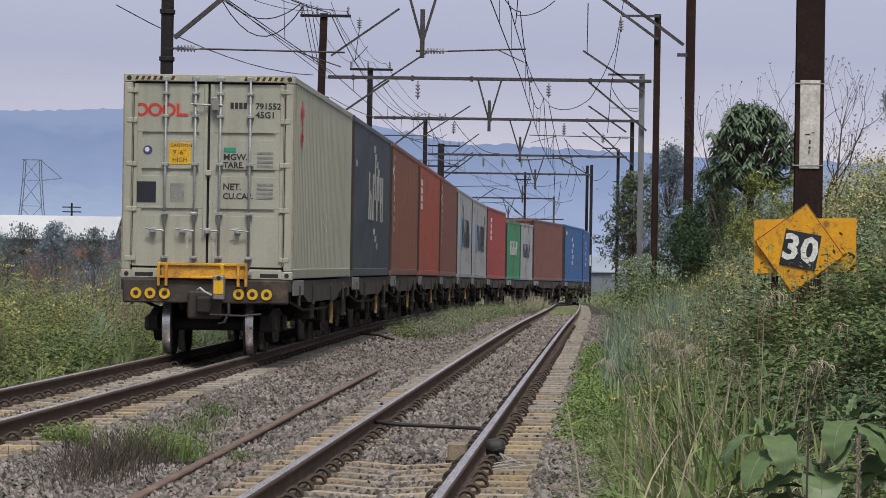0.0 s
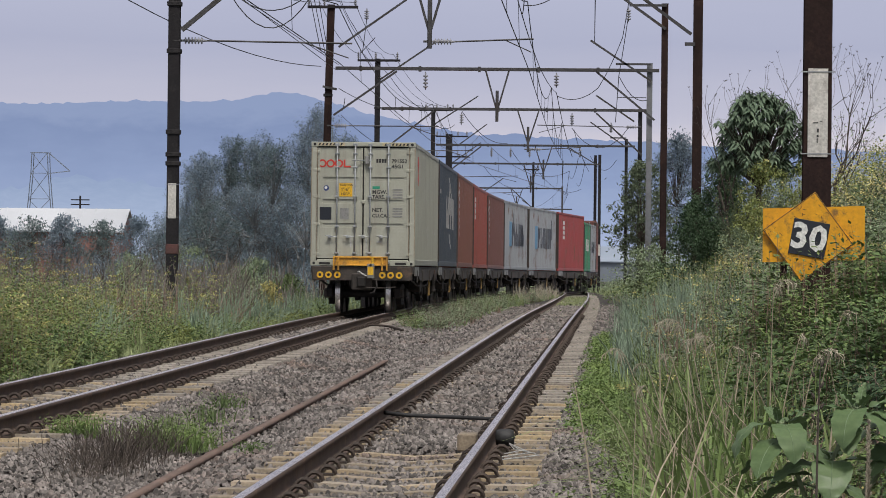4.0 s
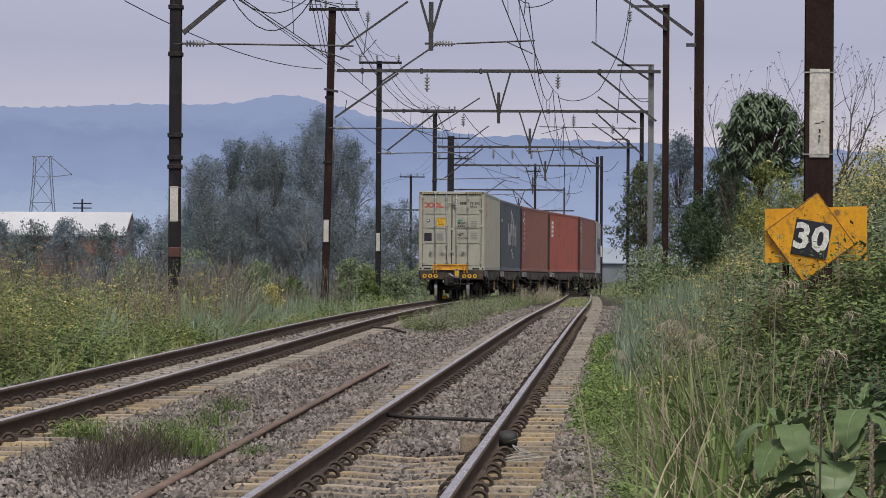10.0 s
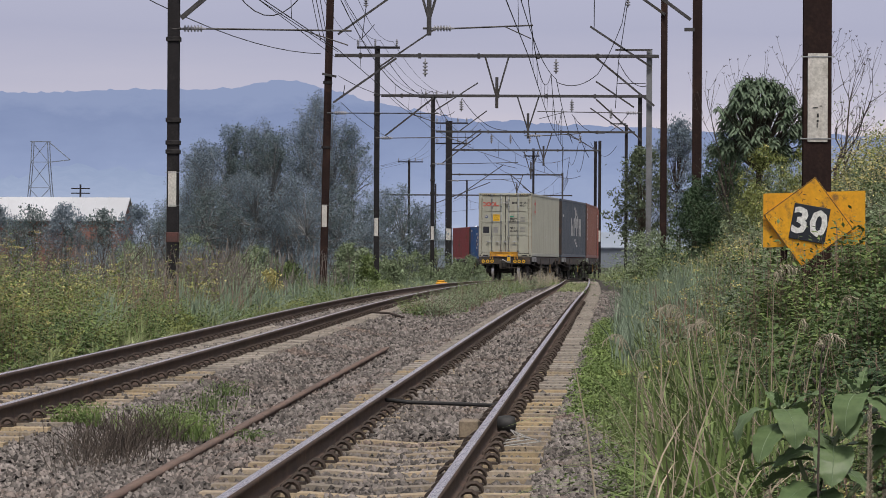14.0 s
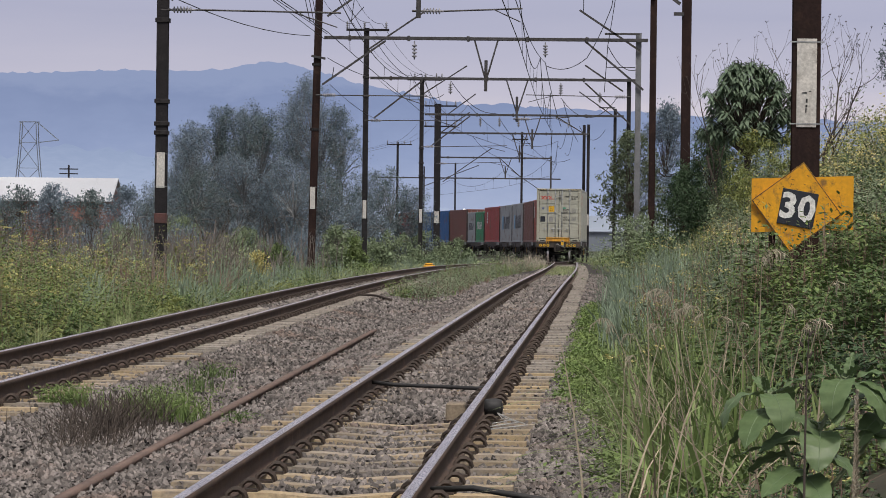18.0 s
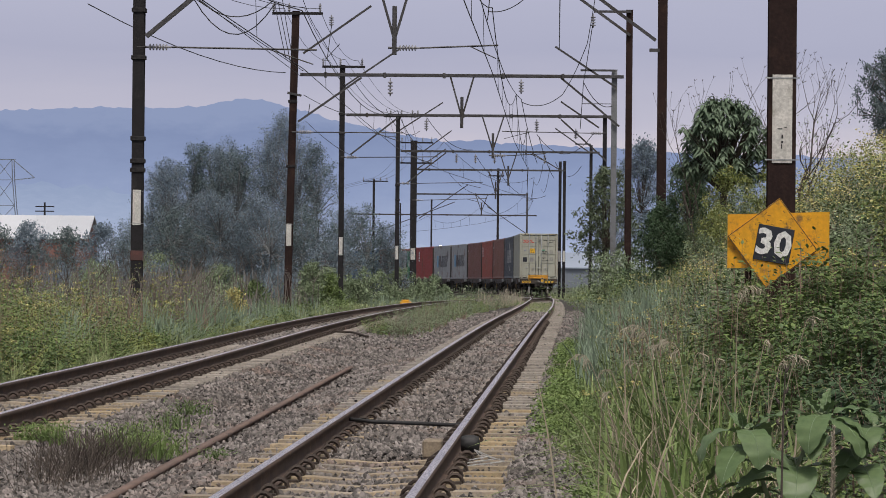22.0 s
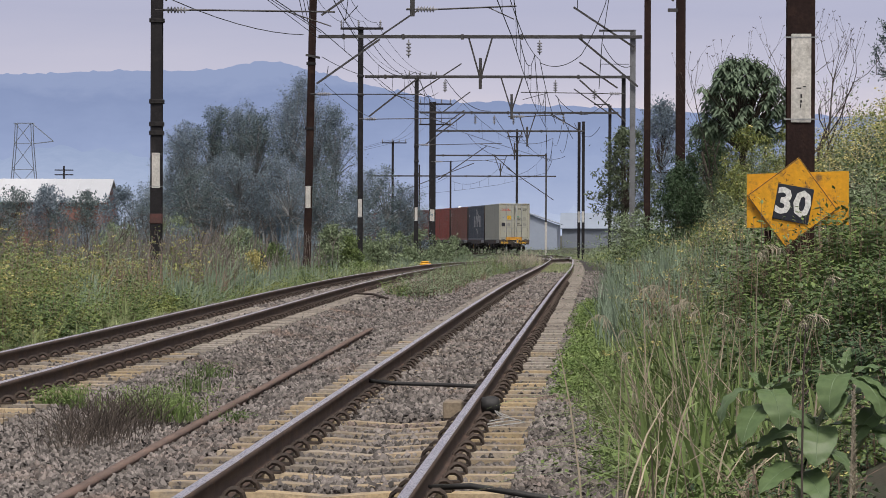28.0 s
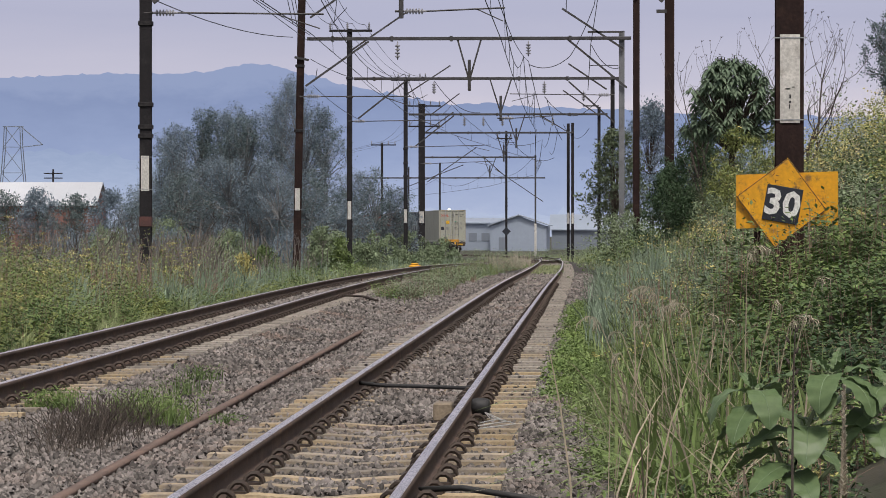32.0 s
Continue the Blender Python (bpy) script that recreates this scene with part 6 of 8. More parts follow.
# leafy bushes that hide the foot of the speed board and the near mast
rs = random.Random(31)
for i in range(66):
    x, y = rs.uniform(1.0, 3.7), rs.uniform(24.0, 30.4)
    over = 1.46 - float(ground_z(x, y)) - (0.36 if x < 1.35 else 0.06) * rs.uniform(0.7, 1.6)
    h = min(rs.uniform(0.55, 1.05), max(0.35, over))
    weed_bush(x, y, h, rs.uniform(0.6, 0.95), (G_SHRUB, G_SHRUB, G_FRESH, G_SHRUB)[i % 4], rs.uniform(0.09, 0.125), "dense green leafy bush below the speed board", 14, 20, 0.45, 0.7)
for i in range(36):
    x, y = rs.uniform(1.05, 2.8), rs.uniform(29.0, 30.8)
    top = (1.25 if x < 1.15 else 1.7 if x < 1.85 else 1.9) - 0.25 * rs.random()
    weed_bush(x, y, max(0.4, top - float(ground_z(x, y))) * 1.08, rs.uniform(0.4, 0.6), (G_FRESH, G_SHRUB, G_SHRUB)[i % 3], rs.uniform(0.085, 0.115), "green leafy bush growing up to the speed board", 13, 24, 0.42, 0.6)
for i in range(30):
    x, y = rs.uniform(0.85, 1.9), rs.uniform(22.5, 28.5)
    weed_bush(x, y, rs.uniform(0.45, 0.75), rs.uniform(0.5, 0.75), (G_SHRUB, G_DARK, G_SHRUB, G_FRESH)[i % 4], 0.09, "dark green leafy bush among the grass", 12, 20, 0.42, 0.6)
for i in range(24):
    x, y = rs.uniform(0.8, 1.75), rs.uniform(14.4, 18.5)
    weed_bush(x, y, rs.uniform(0.4, 0.62), rs.uniform(0.35, 0.55), (G_SHRUB, G_FRESH, G_DARK)[i % 3], 0.065, "small leafy weed behind the large-leaved plant", 11, 20, 0.36, 0.6, flowers=0.12 if i % 4 == 0 else 0.0)
for i in range(26):
    x, y = rs.uniform(1.3, 2.9), rs.uniform(17.5, 24.0)
    weed_bush(x, y, rs.uniform(0.4, 0.7), rs.uniform(0.5, 0.75), (G_SHRUB, G_SHRUB, G_DARK)[i % 3], 0.085, "green leafy bush on the slope of the bank", 12, 20, 0.42, 0.6)
for i in range(30):
    x, y = rs.uniform(1.5, 4.6), rs.uniform(31.5, 38)
    if abs(x - 1.73) < 0.75 and y < 33:
        continue
    weed_bush(x, y, rs.uniform(0.5, 0.85), rs.uniform(0.6, 0.9), (G_FRESH, G_SHRUB, G_LIME)[i % 3], 0.085, "green leafy bush on the bank", 12, 22, 0.4, 0.6, flowers=0.15 if i % 3 == 2 else 0.0)
KINDS = ((G_DULL, "tall grey-green weeds at the foot of the bank"), (G_SHRUB, "tall green weeds at the foot of the bank"), (G_FRESH, "fresh green weeds at the foot of the bank"), (G_SOFT, "pale green weeds at the foot of the bank"))
for i in range(110):
    y = rs.uniform(34, 84)
    x = rs.uniform(0.3, 1.4 + (y - 34) * 0.045)
    weed_bush(x, y, rs.uniform(0.55, 1.05), rs.uniform(0.5, 0.9), KINDS[i % 4][0], 0.085, KINDS[i % 4][1], 12, 22, 0.28, 0.5, flowers=0.4 if i % 3 == 0 else 0.0, far=True)

# -- small weeds in the ballast --
for x, y, r, h, n, mat, lab in ((-4.52, 29.5, 0.11, 0.21, 40, G_FRESH, "small bright green weed in the ballast"), (-4.72, 29.6, 0.08, 0.17, 18, G_FRESH, "small bright green weed in the ballast"),
                                (-3.72, 29.0, 0.22, 0.27, 70, G_FRESH, "green weed tuft in the ballast"), (-3.5, 28.6, 0.16, 0.22, 40, G_FRESH, "green weed tuft in the ballast"),
                                (-2.92, 27.9, 0.08, 0.14, 14, G_MID, "small green weed beside the sleepers"), (-3.9, 33.5, 0.16, 0.18, 22, G_MID, "small green weed in the ballast"),
                                (-4.1, 36.5, 0.12, 0.16, 18, G_MID, "small green weed in the ballast")):
    ob = thing("weed", Matrix.Translation((x, y, float(rail_z(y)) - (0.21 if x < -4.4 else 0.26))), lab, "weed", "weeds in the ballast")
    B = np.stack([rng.normal(0, r * 0.7, n * 3), rng.normal(0, r * 0.9, n * 3), np.zeros(n * 3)], 1)
    v, f = blades(B, h, 0.5, 0.011)
    tagged(part("stem", arrays("stem", v, f, mat), None, ob), kind="stuff")
    P = np.stack([rng.normal(0, r, n * 9), rng.normal(0, r * 1.1, n * 9), rng.uniform(0.04, h, n * 9)], 1)
    v, f = leaves(P, 0.04, 0.5, 0.32)
    tagged(part("foliage", arrays("foliage", v, f, mat), None, ob), kind="stuff")
k = Kit()
for i in range(620):
    x, y = -3.86 + random.gauss(0, 0.19), 27.3 + random.gauss(0, 1.2)
    z = float(rail_z(y)) - 0.29
    a, b = random.gauss(0, 0.05), random.gauss(0, 0.05)
    hh = random.uniform(0.12, 0.30)
    k.tube([(x, y, z), (x + a, y + b, z + hh * 0.6), (x + a * 2 + random.gauss(0, 0.02), y + b * 2, z + hh)], 0.0024, 3, False)
tagged(part("dead_twigs", k, M_TWIG), "dead dark twigs of weeds in the ballast", "twigs", kind="stuff")


# ---- trees and bushes ----
def branches(k, p, d, length, r, depth, tips, rnd, spread=0.55, up=0.15):
    """A limb that forks; gathers the ends of its twigs."""
    n = 3
    pts, rs = [p], [r]
    q, e = Vector(p), Vector(d)
    for i in range(n):
        e = (e + Vector((rnd.gauss(0, 0.16), rnd.gauss(0, 0.16), up * 0.4))).normalized()
        q = q + e * (length / n)
        pts.append(q.copy())
        rs.append(r * (1 - 0.4 * (i + 1) / n))
    k.tube(pts, rs, 5 if depth > 1 else 4, False)
    if depth == 0:
        tips.append(q.copy())
        return
    for i in range(rnd.choice((2, 3, 3))):
        s = Vector((rnd.gauss(0, spread), rnd.gauss(0, spread), rnd.uniform(-0.1, 0.5)))
        branches(k, pts[rnd.choice((2, 3, 3))], (e + s).normalized(), length * rnd.uniform(0.58, 0.8), rs[-1] * 0.75, depth - 1, tips, rnd, spread, up)
    if depth <= 2:
        tips.append(q.copy())


def tree(x, y, h, width, mat, leaf, n, label, seed, depth=4, clump=0.5, name="tree", trunk=0.16, low=0.3, flat=0.6, wide=0.45, spread=0.55, stems=0, fill=0.0):
    rnd = random.Random(seed)
    ob = thing(name, Matrix.Translation((x, y, float(ground_z(x, y)) - 0.1)), label, "tree" if name == "tree" else "bush", "trees beside the line" if name == "tree" else "bushes beside the line")
    k, tips = Kit(), []
    for i in range(stems or (1 if name == "tree" else 4)):
        lean = Vector((rnd.gauss(0, 0.1 if name == "tree" else 0.35), rnd.gauss(0, 0.1 if name == "tree" else 0.35), 1)).normalized()
        branches(k, Vector((rnd.gauss(0, 0.05 * width), rnd.gauss(0, 0.05 * width), 0)), lean, h * low, trunk, depth, tips, rnd, spread)
    T = np.array([t[:] for t in tips])
    # fit the spread of the twigs to the height and width of the crown
    top, lo = T[:, 2].max(), T[:, 2].min()
    sx = width * 0.5 / max(0.1, np.percentile(np.abs(T[:, :2] - T[:, :2].mean(0)), 92))
    sz = (h - clump * 0.6) / top
    for i, (a, b, c) in enumerate(k.v):
        k.v[i] = (a * sx, b * sx, c * sz)
    T = T * np.array([sx, sx, sz])
    part("trunk", k, M_BARK, ob, "", smooth=True)
    i = rng.integers(0, len(T), n)
    P = T[i] + rng.normal(0, clump * 0.42, (n, 3)) * np.array([1, 1, 0.75])
    P[:, 2] = np.where(rng.random(n) < fill, P[:, 2] * rng.uniform(0.15, 1.0, n), P[:, 2])
    v, f = leaves(P, leaf, flat, wide)
    part("crown", arrays("crown", v, f, mat), None, ob)
    return ob


def bushy(x, y, h, width, mat, leaf, label, seed, name="tree", sprays=60, per=150, base=0.08, thick=0.2, long=1.0, peak=0.45, wide=0.4, trunk=0.09, droop=0.0, flat=0.8, bloom=0.0, bark=None):
    """A crown of feathery sprays: leaves set along twigs that leave the limbs outwards and upwards."""
    rnd = random.Random(seed)
    ob = thing(name, Matrix.Translation((x, y, float(ground_z(x, y)) - 0.1)), label, "tree" if name == "tree" else "bush", "trees beside the line" if name == "tree" else "bushes beside the line")
    k, pts = Kit(), []
    forks = [Vector((rnd.gauss(0, width * 0.06), rnd.gauss(0, width * 0.06), h * rnd.uniform(0.2, 0.6))) for i in range(5)]
    for q in forks:
        k.tube([(q.x * 0.3, q.y * 0.3, 0), (q.x * 0.8, q.y * 0.8, q.z * 0.6), q], [trunk, trunk * 0.75, trunk * 0.5], 5, False)
    lobes = [(rnd.uniform(0, 6.28), rnd.uniform(0.7, 1.15)) for i in range(6)]
    for i in range(sprays):
        u = base + (1 - base) * rnd.random() ** 0.85
        a = rnd.uniform(0, 6.28)
        lobe = 0.8 + 0.25 * sum(w * math.cos(2 * a + p + 5 * u) for p, w in lobes[:3]) / 3
        env = math.sin(math.pi * min(1.0, u ** (math.log(0.5) / math.log(peak)) * 0.94 + 0.04)) ** 0.6
        r = width * 0.66 * env * lobe * rnd.random() ** 0.45
        e = Vector((r * math.cos(a), r * math.sin(a), u * h))
        d = Vector((0.55 * math.cos(a) + rnd.gauss(0, 0.3), 0.55 * math.sin(a) + rnd.gauss(0, 0.3), 0.75 - droop)).normalized()
        s = e - d * long * rnd.uniform(0.7, 1.2)
        s.z = max(s.z, 0.05)
        f = min(forks, key=lambda q: (q - s).length)
        k.tube([f, f.lerp(s, 0.6) + Vector((0, 0, 0.1 * long)), s, e], [trunk * 0.45, trunk * 0.3, trunk * 0.2, trunk * 0.08], 3, False)
        t = rng.random(per) ** 0.8
        w = thick * (1.15 - 0.85 * t)
        P = np.array(s[:])[None] + np.array((e - s)[:])[None] * t[:, None] + rng.normal(0, 1, (per, 3)) * w[:, None]
        pts.append(P)
    part("trunk", k, bark or M_BARK, ob, "", smooth=True)
    P = np.concatenate(pts)
    P[:, 2] = np.maximum(P[:, 2], 0.05)
    v, f = leaves(P, leaf, flat, wide)
    part("crown", arrays("crown", v, f, mat), None, ob)
    if bloom:
        Q = P[(P[:, 2] > 0.55 * h) & (rng.random(len(P)) < bloom)] + np.array([0, 0, leaf * 0.6])
        v, f = leaves(Q, leaf * 0.75, 0.3, 0.9, 0.05)
        tagged(part("blossom", arrays("blossom", v, f, G_FLOWER), None, ob, "dull yellow flower heads"), kind="stuff")
    return ob


# the clump of trees behind the left masts, its haze painted into leaves and bark
CLUMP = [(-24.7, 204, 7.6, 2.8), (-23.2, 198, 8.1, 3.2), (-21.5, 204, 9.5, 3.3), (-19.6, 199, 9.2, 3.2), (-17.9, 204, 11.5, 3.2), (-16.7, 198, 10.9, 3.2), (-15.6, 203, 9.6, 2.4), (-26.2, 208, 5.6, 3.0),
         (-13.7, 201, 5.9, 2.8), (-12.4, 197, 6.0, 2.6), (-11.2, 200, 4.9, 1.9), (-25.6, 196, 5.0, 3.2), (-22.6, 190, 5.6, 3.4), (-20.2, 192, 6.6, 3.6), (-17.6, 190, 6.2, 3.6), (-15.4, 192, 5.8, 3.0), (-13.2, 188, 4.2, 2.6), (-20.6, 202, 9.9, 3.0), (-22.4, 201, 9.6, 3.0), (-24.0, 200, 8.6, 2.8)]
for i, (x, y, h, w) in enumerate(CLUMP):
    bushy(x, y, h, w * 1.65, G_HAZE if i % 3 else G_GUM, 0.125, "bushy grey-green tree in the clump beside the line", 40 + i, sprays=int(13 * h), per=115, thick=0.30, long=1.5, peak=0.52, wide=0.42, flat=0.5, bark=M_HAZEBARK)
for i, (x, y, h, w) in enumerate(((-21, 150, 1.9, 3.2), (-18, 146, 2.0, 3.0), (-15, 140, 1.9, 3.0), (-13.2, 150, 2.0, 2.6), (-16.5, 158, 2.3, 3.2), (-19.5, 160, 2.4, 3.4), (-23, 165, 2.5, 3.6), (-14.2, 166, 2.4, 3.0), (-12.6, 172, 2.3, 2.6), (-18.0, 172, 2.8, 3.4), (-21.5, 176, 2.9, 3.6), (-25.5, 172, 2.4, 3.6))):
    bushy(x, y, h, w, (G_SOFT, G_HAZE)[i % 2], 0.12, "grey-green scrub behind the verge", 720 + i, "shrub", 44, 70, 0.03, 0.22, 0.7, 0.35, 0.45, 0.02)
for x, y, h, w, mat, lab in ((-9.75, 125.4, 2.35, 1.5, G_SOFT, "bright green leafy bush beside a mast"), (-9.3, 128, 1.8, 1.0, G_BRIGHT, "bright green leafy bush beside a mast"), (-11.6, 122, 1.6, 1.6, G_MID, "green leafy bush beside a mast"),
                             (-9.4, 145, 1.6, 1.6, G_SOFT, "green leafy bush beside a mast"), (-10.9, 160, 1.9, 2.2, G_SOFT, "pale green bush under the masts"), (-9.3, 172, 1.6, 2.0, G_SOFT, "green bush under the masts"),
                             (-11.2, 182, 2.3, 2.6, G_SOFT, "pale green bush under the masts"), (-8.6, 190, 1.6, 2.4, G_SOFT, "green bush beside the curve"), (-10.2, 196, 2.4, 2.4, G_SOFT, "green bush beside the curve"), (-8.7, 205, 2.0, 2.0, G_SOFT, "pale green bush beside the curve")):
    bushy(x, y, h, w, mat, 0.13, lab, int(y * 7), "shrub", 34, 90, 0.05, 0.14, 0.5, 0.5, 0.45, 0.03)
bushy(-8.75, 88, 1.5, 0.7, G_FLOWER, 0.06, "small shrub covered in yellow flowers", 76, "shrub", 30, 50, 0.3, 0.06, 0.3, 0.6, 0.6, 0.01)
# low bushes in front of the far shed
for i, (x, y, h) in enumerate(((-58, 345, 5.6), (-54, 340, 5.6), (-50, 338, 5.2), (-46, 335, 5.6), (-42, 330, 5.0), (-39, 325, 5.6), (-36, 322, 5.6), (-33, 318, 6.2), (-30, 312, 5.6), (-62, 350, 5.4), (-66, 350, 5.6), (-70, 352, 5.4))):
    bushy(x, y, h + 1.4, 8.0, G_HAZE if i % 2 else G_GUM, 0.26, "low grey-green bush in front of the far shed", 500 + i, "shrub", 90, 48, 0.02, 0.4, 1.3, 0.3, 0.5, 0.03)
# leafy weed bushes on the verge, some in flower
SPOTS = [(1, -10.2, 82, 1.2, 1.2), (2, -9, 96, 0.9, 1.3), (0, -8.9, 108, 1, 1.4), (2, -9.5, 104, 1.1, 1.3), (2, -9.9, 113, 1.3, 1.5), (0, -9.2, 117, 1, 1.3), (1, -10.6, 100, 1.2, 1.4)]
for k, x, y, h, w in SPOTS:
    weed_bush(x, y, h * 1.1, w, (G_BRIGHT, G_MID, G_SOFT)[k], 0.1, ("bright green leafy weeds on the verge", "green leafy weeds on the verge", "pale green leafy weeds on the verge")[k], 20, 24, 0.36, 0.5, far=True)
rv = random.Random(77)
for i in range(120):
    y = 46.5 + 30 * (i + rv.random()) / 120
    u = rv.random()
    x = float(left_x(y)) - 1.95 - u * (0.185 * y - 7.4)
    h = (0.6 + 2.25 * u ** 0.75) * rv.uniform(0.8, 1.1)
    mat = (G_SHRUB, G_LIME, G_FRESH, G_SHRUB, G_LIME)[i % 5]
    weed_bush(x, y, h, rv.uniform(0.7, 1.0) + 0.5 * u, mat, 0.10, "bright green leafy bush beside the track", 18, 30, 0.36, 0.5, flowers=0.35 if u > 0.45 and i % 5 in (1, 4) else 0.0, far=i % 3 == 2)
for i in range(46):
    y = rv.uniform(62, 92)
    x = float(left_x(y)) - rv.uniform(2.9, 5.0)
    weed_bush(x, y, rv.uniform(1.2, 2.2), rv.uniform(1.0, 1.5), (G_FRESH, G_LIME, G_SOFT, G_LIME)[i % 4], 0.12, ("tall green bushes on the verge", "tall yellow-green bushes on the verge", "tall pale bushes on the verge", "tall yellow-green bushes on the verge")[i % 4], 18, 22, 0.38, 0.5, flowers=0.5 if i % 4 == 1 else 0.0, far=True)
KINDS = ((G_SOFT, "pale leafy weeds on the verge"), (G_BRIGHT, "green leafy weeds along the verge"), (G_DULL, "dull leafy weeds on the verge"), (G_FRESH, "fresh leafy weeds on the verge"))
for i in range(90):
    y = rv.uniform(66, 124)
    x = float(left_x(y)) - 2.1 - 3.2 * rv.random()
    weed_bush(x, y, rv.uniform(0.4, 0.95), rv.uniform(0.6, 1.1), KINDS[i % 4][0], 0.1, KINDS[i % 4][1], 13, 20, 0.32, 0.5, far=True)
# low weeds between the tracks
rb = random.Random(5)
for i in range(90):
    y = 76 + 78 * rb.random() ** 1.2
    x = float(left_x(y)) + rb.uniform(1.45, 2.3)
    weed_bush(x, y, rb.uniform(0.4, 0.75), rb.uniform(0.6, 0.95), (G_SOFT, G_DULL, G_SOFT)[i % 3], 0.07, ("dull green weeds between the tracks", "green weeds between the tracks")[i % 3 == 1], 12, 18, 0.34, 0.5, ground=float(rail_z(y)) - 0.26, far=True)
for y in (76.0, 76.6, 77.4):
    weed_bush(float(left_x(y)) + rb.uniform(1.35, 1.6), y, 0.5, 0.6, G_FRESH, 0.075, "fresh green weed beside the rail", 14, 20, 0.4, 0.5, ground=float(rail_z(y)) - 0.26)
join_batches()
# on the right bank
for i in range(40):
    y = rb.uniform(40, 85)
    x = rb.uniform(1.6, 5.5)
    bushy(x, y, rb.uniform(0.6, 1.1), rb.uniform(0.7, 1.2), (G_LIME, G_SOFT, G_MID, G_BRIGHT)[i % 4], 0.065, "yellow-green weed bush on the bank", 980 + i, "shrub", 24, 44, 0.05, 0.07, 0.28, 0.6, 0.4, 0.008, flat=0.4, bloom=0.10 if i % 4 in (0, 3) else 0.0)


def dome_tree(x, y, h, r, low, mat, leaf, label, seed, heads=150):
    """A rounded crown of drooping leaf rosettes at the ends of forked limbs."""
    rnd = random.Random(seed)
    ob = thing("tree", Matrix.Translation((x, y, float(ground_z(x, y)) - 0.1)), label, "tree", "trees beside the line")
    k, P, D, L = Kit(), [], [], []
    fork = Vector((0, 0, low * 0.8))
    k.tube([(0, 0, 0), (0.05, 0, low * 0.4), fork], [0.09, 0.075, 0.06], 7, False)
    for i in range(heads):
        a, u = rnd.uniform(0, 6.28), rnd.random()
        q = rnd.uniform(0.72, 1.06) if i % 4 else rnd.uniform(0.4, 0.7)
        bump = 1 + 0.13 * math.sin(3 * a + 4 * u) + 0.08 * math.sin(7 * a + 1.3)
        rr = r * q * bump * math.sqrt(max(0.02, 1 - u ** 3)) * (0.8 + 0.2 * min(1, 4 * u))
        p = Vector((rr * math.cos(a), rr * math.sin(a), low + (h - low) * u * (0.94 + 0.1 * q)))
        m = fork.lerp(p, 0.55) + Vector((0, 0, 0.12))
        k.tube([fork, m, p], [0.028, 0.016, 0.006], 4, False)
        n = rnd.randint(12, 17)
        for j in range(n):
            b = j * 2.4 + a
            P.append((p.x, p.y, p.z - 0.012 * j))
            e = rnd.uniform(-0.75, 0.1) + (0.8 if j < 3 else 0)
            D.append((math.cos(b) * math.cos(e) + 0.35 * math.cos(a), math.sin(b) * math.cos(e) + 0.35 * math.sin(a), math.sin(e)))
            L.append(leaf * rnd.uniform(0.7, 1.25) * (0.55 if j < 3 else 1))
    part("trunk", k, M_BARK, ob, "", smooth=True)
    P, D, L = np.array(P), np.array(D), np.array(L)
    D /= np.linalg.norm(D, axis=1)[:, None]
    s = np.cross(D, np.array([0, 0, 1.0]))
    s /= np.maximum(np.linalg.norm(s, axis=1), 1e-3)[:, None]
    v, f = pointed(P, D, s, L, 0.36, 0.75)
    part("crown", arrays("crown", v, f, mat), None, ob)
    return ob


dome_tree(2.95, 75, 3.9, 0.95, 2.3, G_BROAD, 0.20, "rounded dark green tree with drooping leaves on the bank", 81, 230)
bushy(2.5, 84, 3.1, 2.0, G_DARK, 0.075, "dense dark green bush on the bank", 82, "shrub", 130, 150, 0.02, 0.13, 0.5, 0.42, 0.4, 0.03)
bushy(1.95, 87, 2.5, 1.6, G_DARK, 0.075, "dense dark green bush on the bank", 83, "shrub", 80, 140, 0.02, 0.12, 0.5, 0.4, 0.4, 0.03)
bushy(2.9, 90, 2.5, 1.5, G_DARK, 0.08, "dense dark green bush on the bank", 89, "shrub", 60, 120, 0.05, 0.11, 0.5, 0.5, 0.4, 0.03)
bushy(0.9, 139, 5.6, 2.9, G_DULL, 0.15, "leafy grey-green tree beside the portal", 84, "tree", 90, 70, 0.3, 0.17, 0.6, 0.6, 0.4, 0.03, 0.4)
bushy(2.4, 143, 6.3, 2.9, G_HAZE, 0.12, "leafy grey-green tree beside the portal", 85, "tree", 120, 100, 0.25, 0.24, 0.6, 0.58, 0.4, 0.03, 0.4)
bushy(1.0, 120, 2.2, 1.8, G_SOFT, 0.10, "pale green bush at the foot of the bank", 86, "shrub", 40, 90, 0.05, 0.14, 0.5, 0.5, 0.45, 0.03)
bushy(11.6, 130, 5.2, 3.6, G_GUM, 0.14, "tall gum tree at the top of the bank", 87, "tree", 90, 150, 0.4, 0.2, 0.9, 0.66, 0.35, 0.09, 0.2)
for i, (x, y, h, w) in enumerate(((2.75, 72, 1.7, 1.0), (3.25, 73, 1.8, 1.2), (3.8, 73, 1.8, 1.2), (2.4, 70, 1.3, 0.9), (3.0, 77, 2.0, 1.3), (3.55, 77, 2.1, 1.2), (3.1, 74, 2.3, 1.4), (2.7, 76, 2.3, 1.4))):
    bushy(x, y, h, w, (G_LIME, G_SOFT)[i % 2], 0.07, "pale yellow-green weed bush on the bank", 860 + i, "shrub", 40, 60, 0.05, 0.1, 0.35, 0.6, 0.4, 0.01, bloom=0.06)
tree(6.2, 100, 3.4, 1.6, G_SOFT, 0.10, 160, "half-bare thin tree on the bank", 88, 3, 0.5, trunk=0.03)


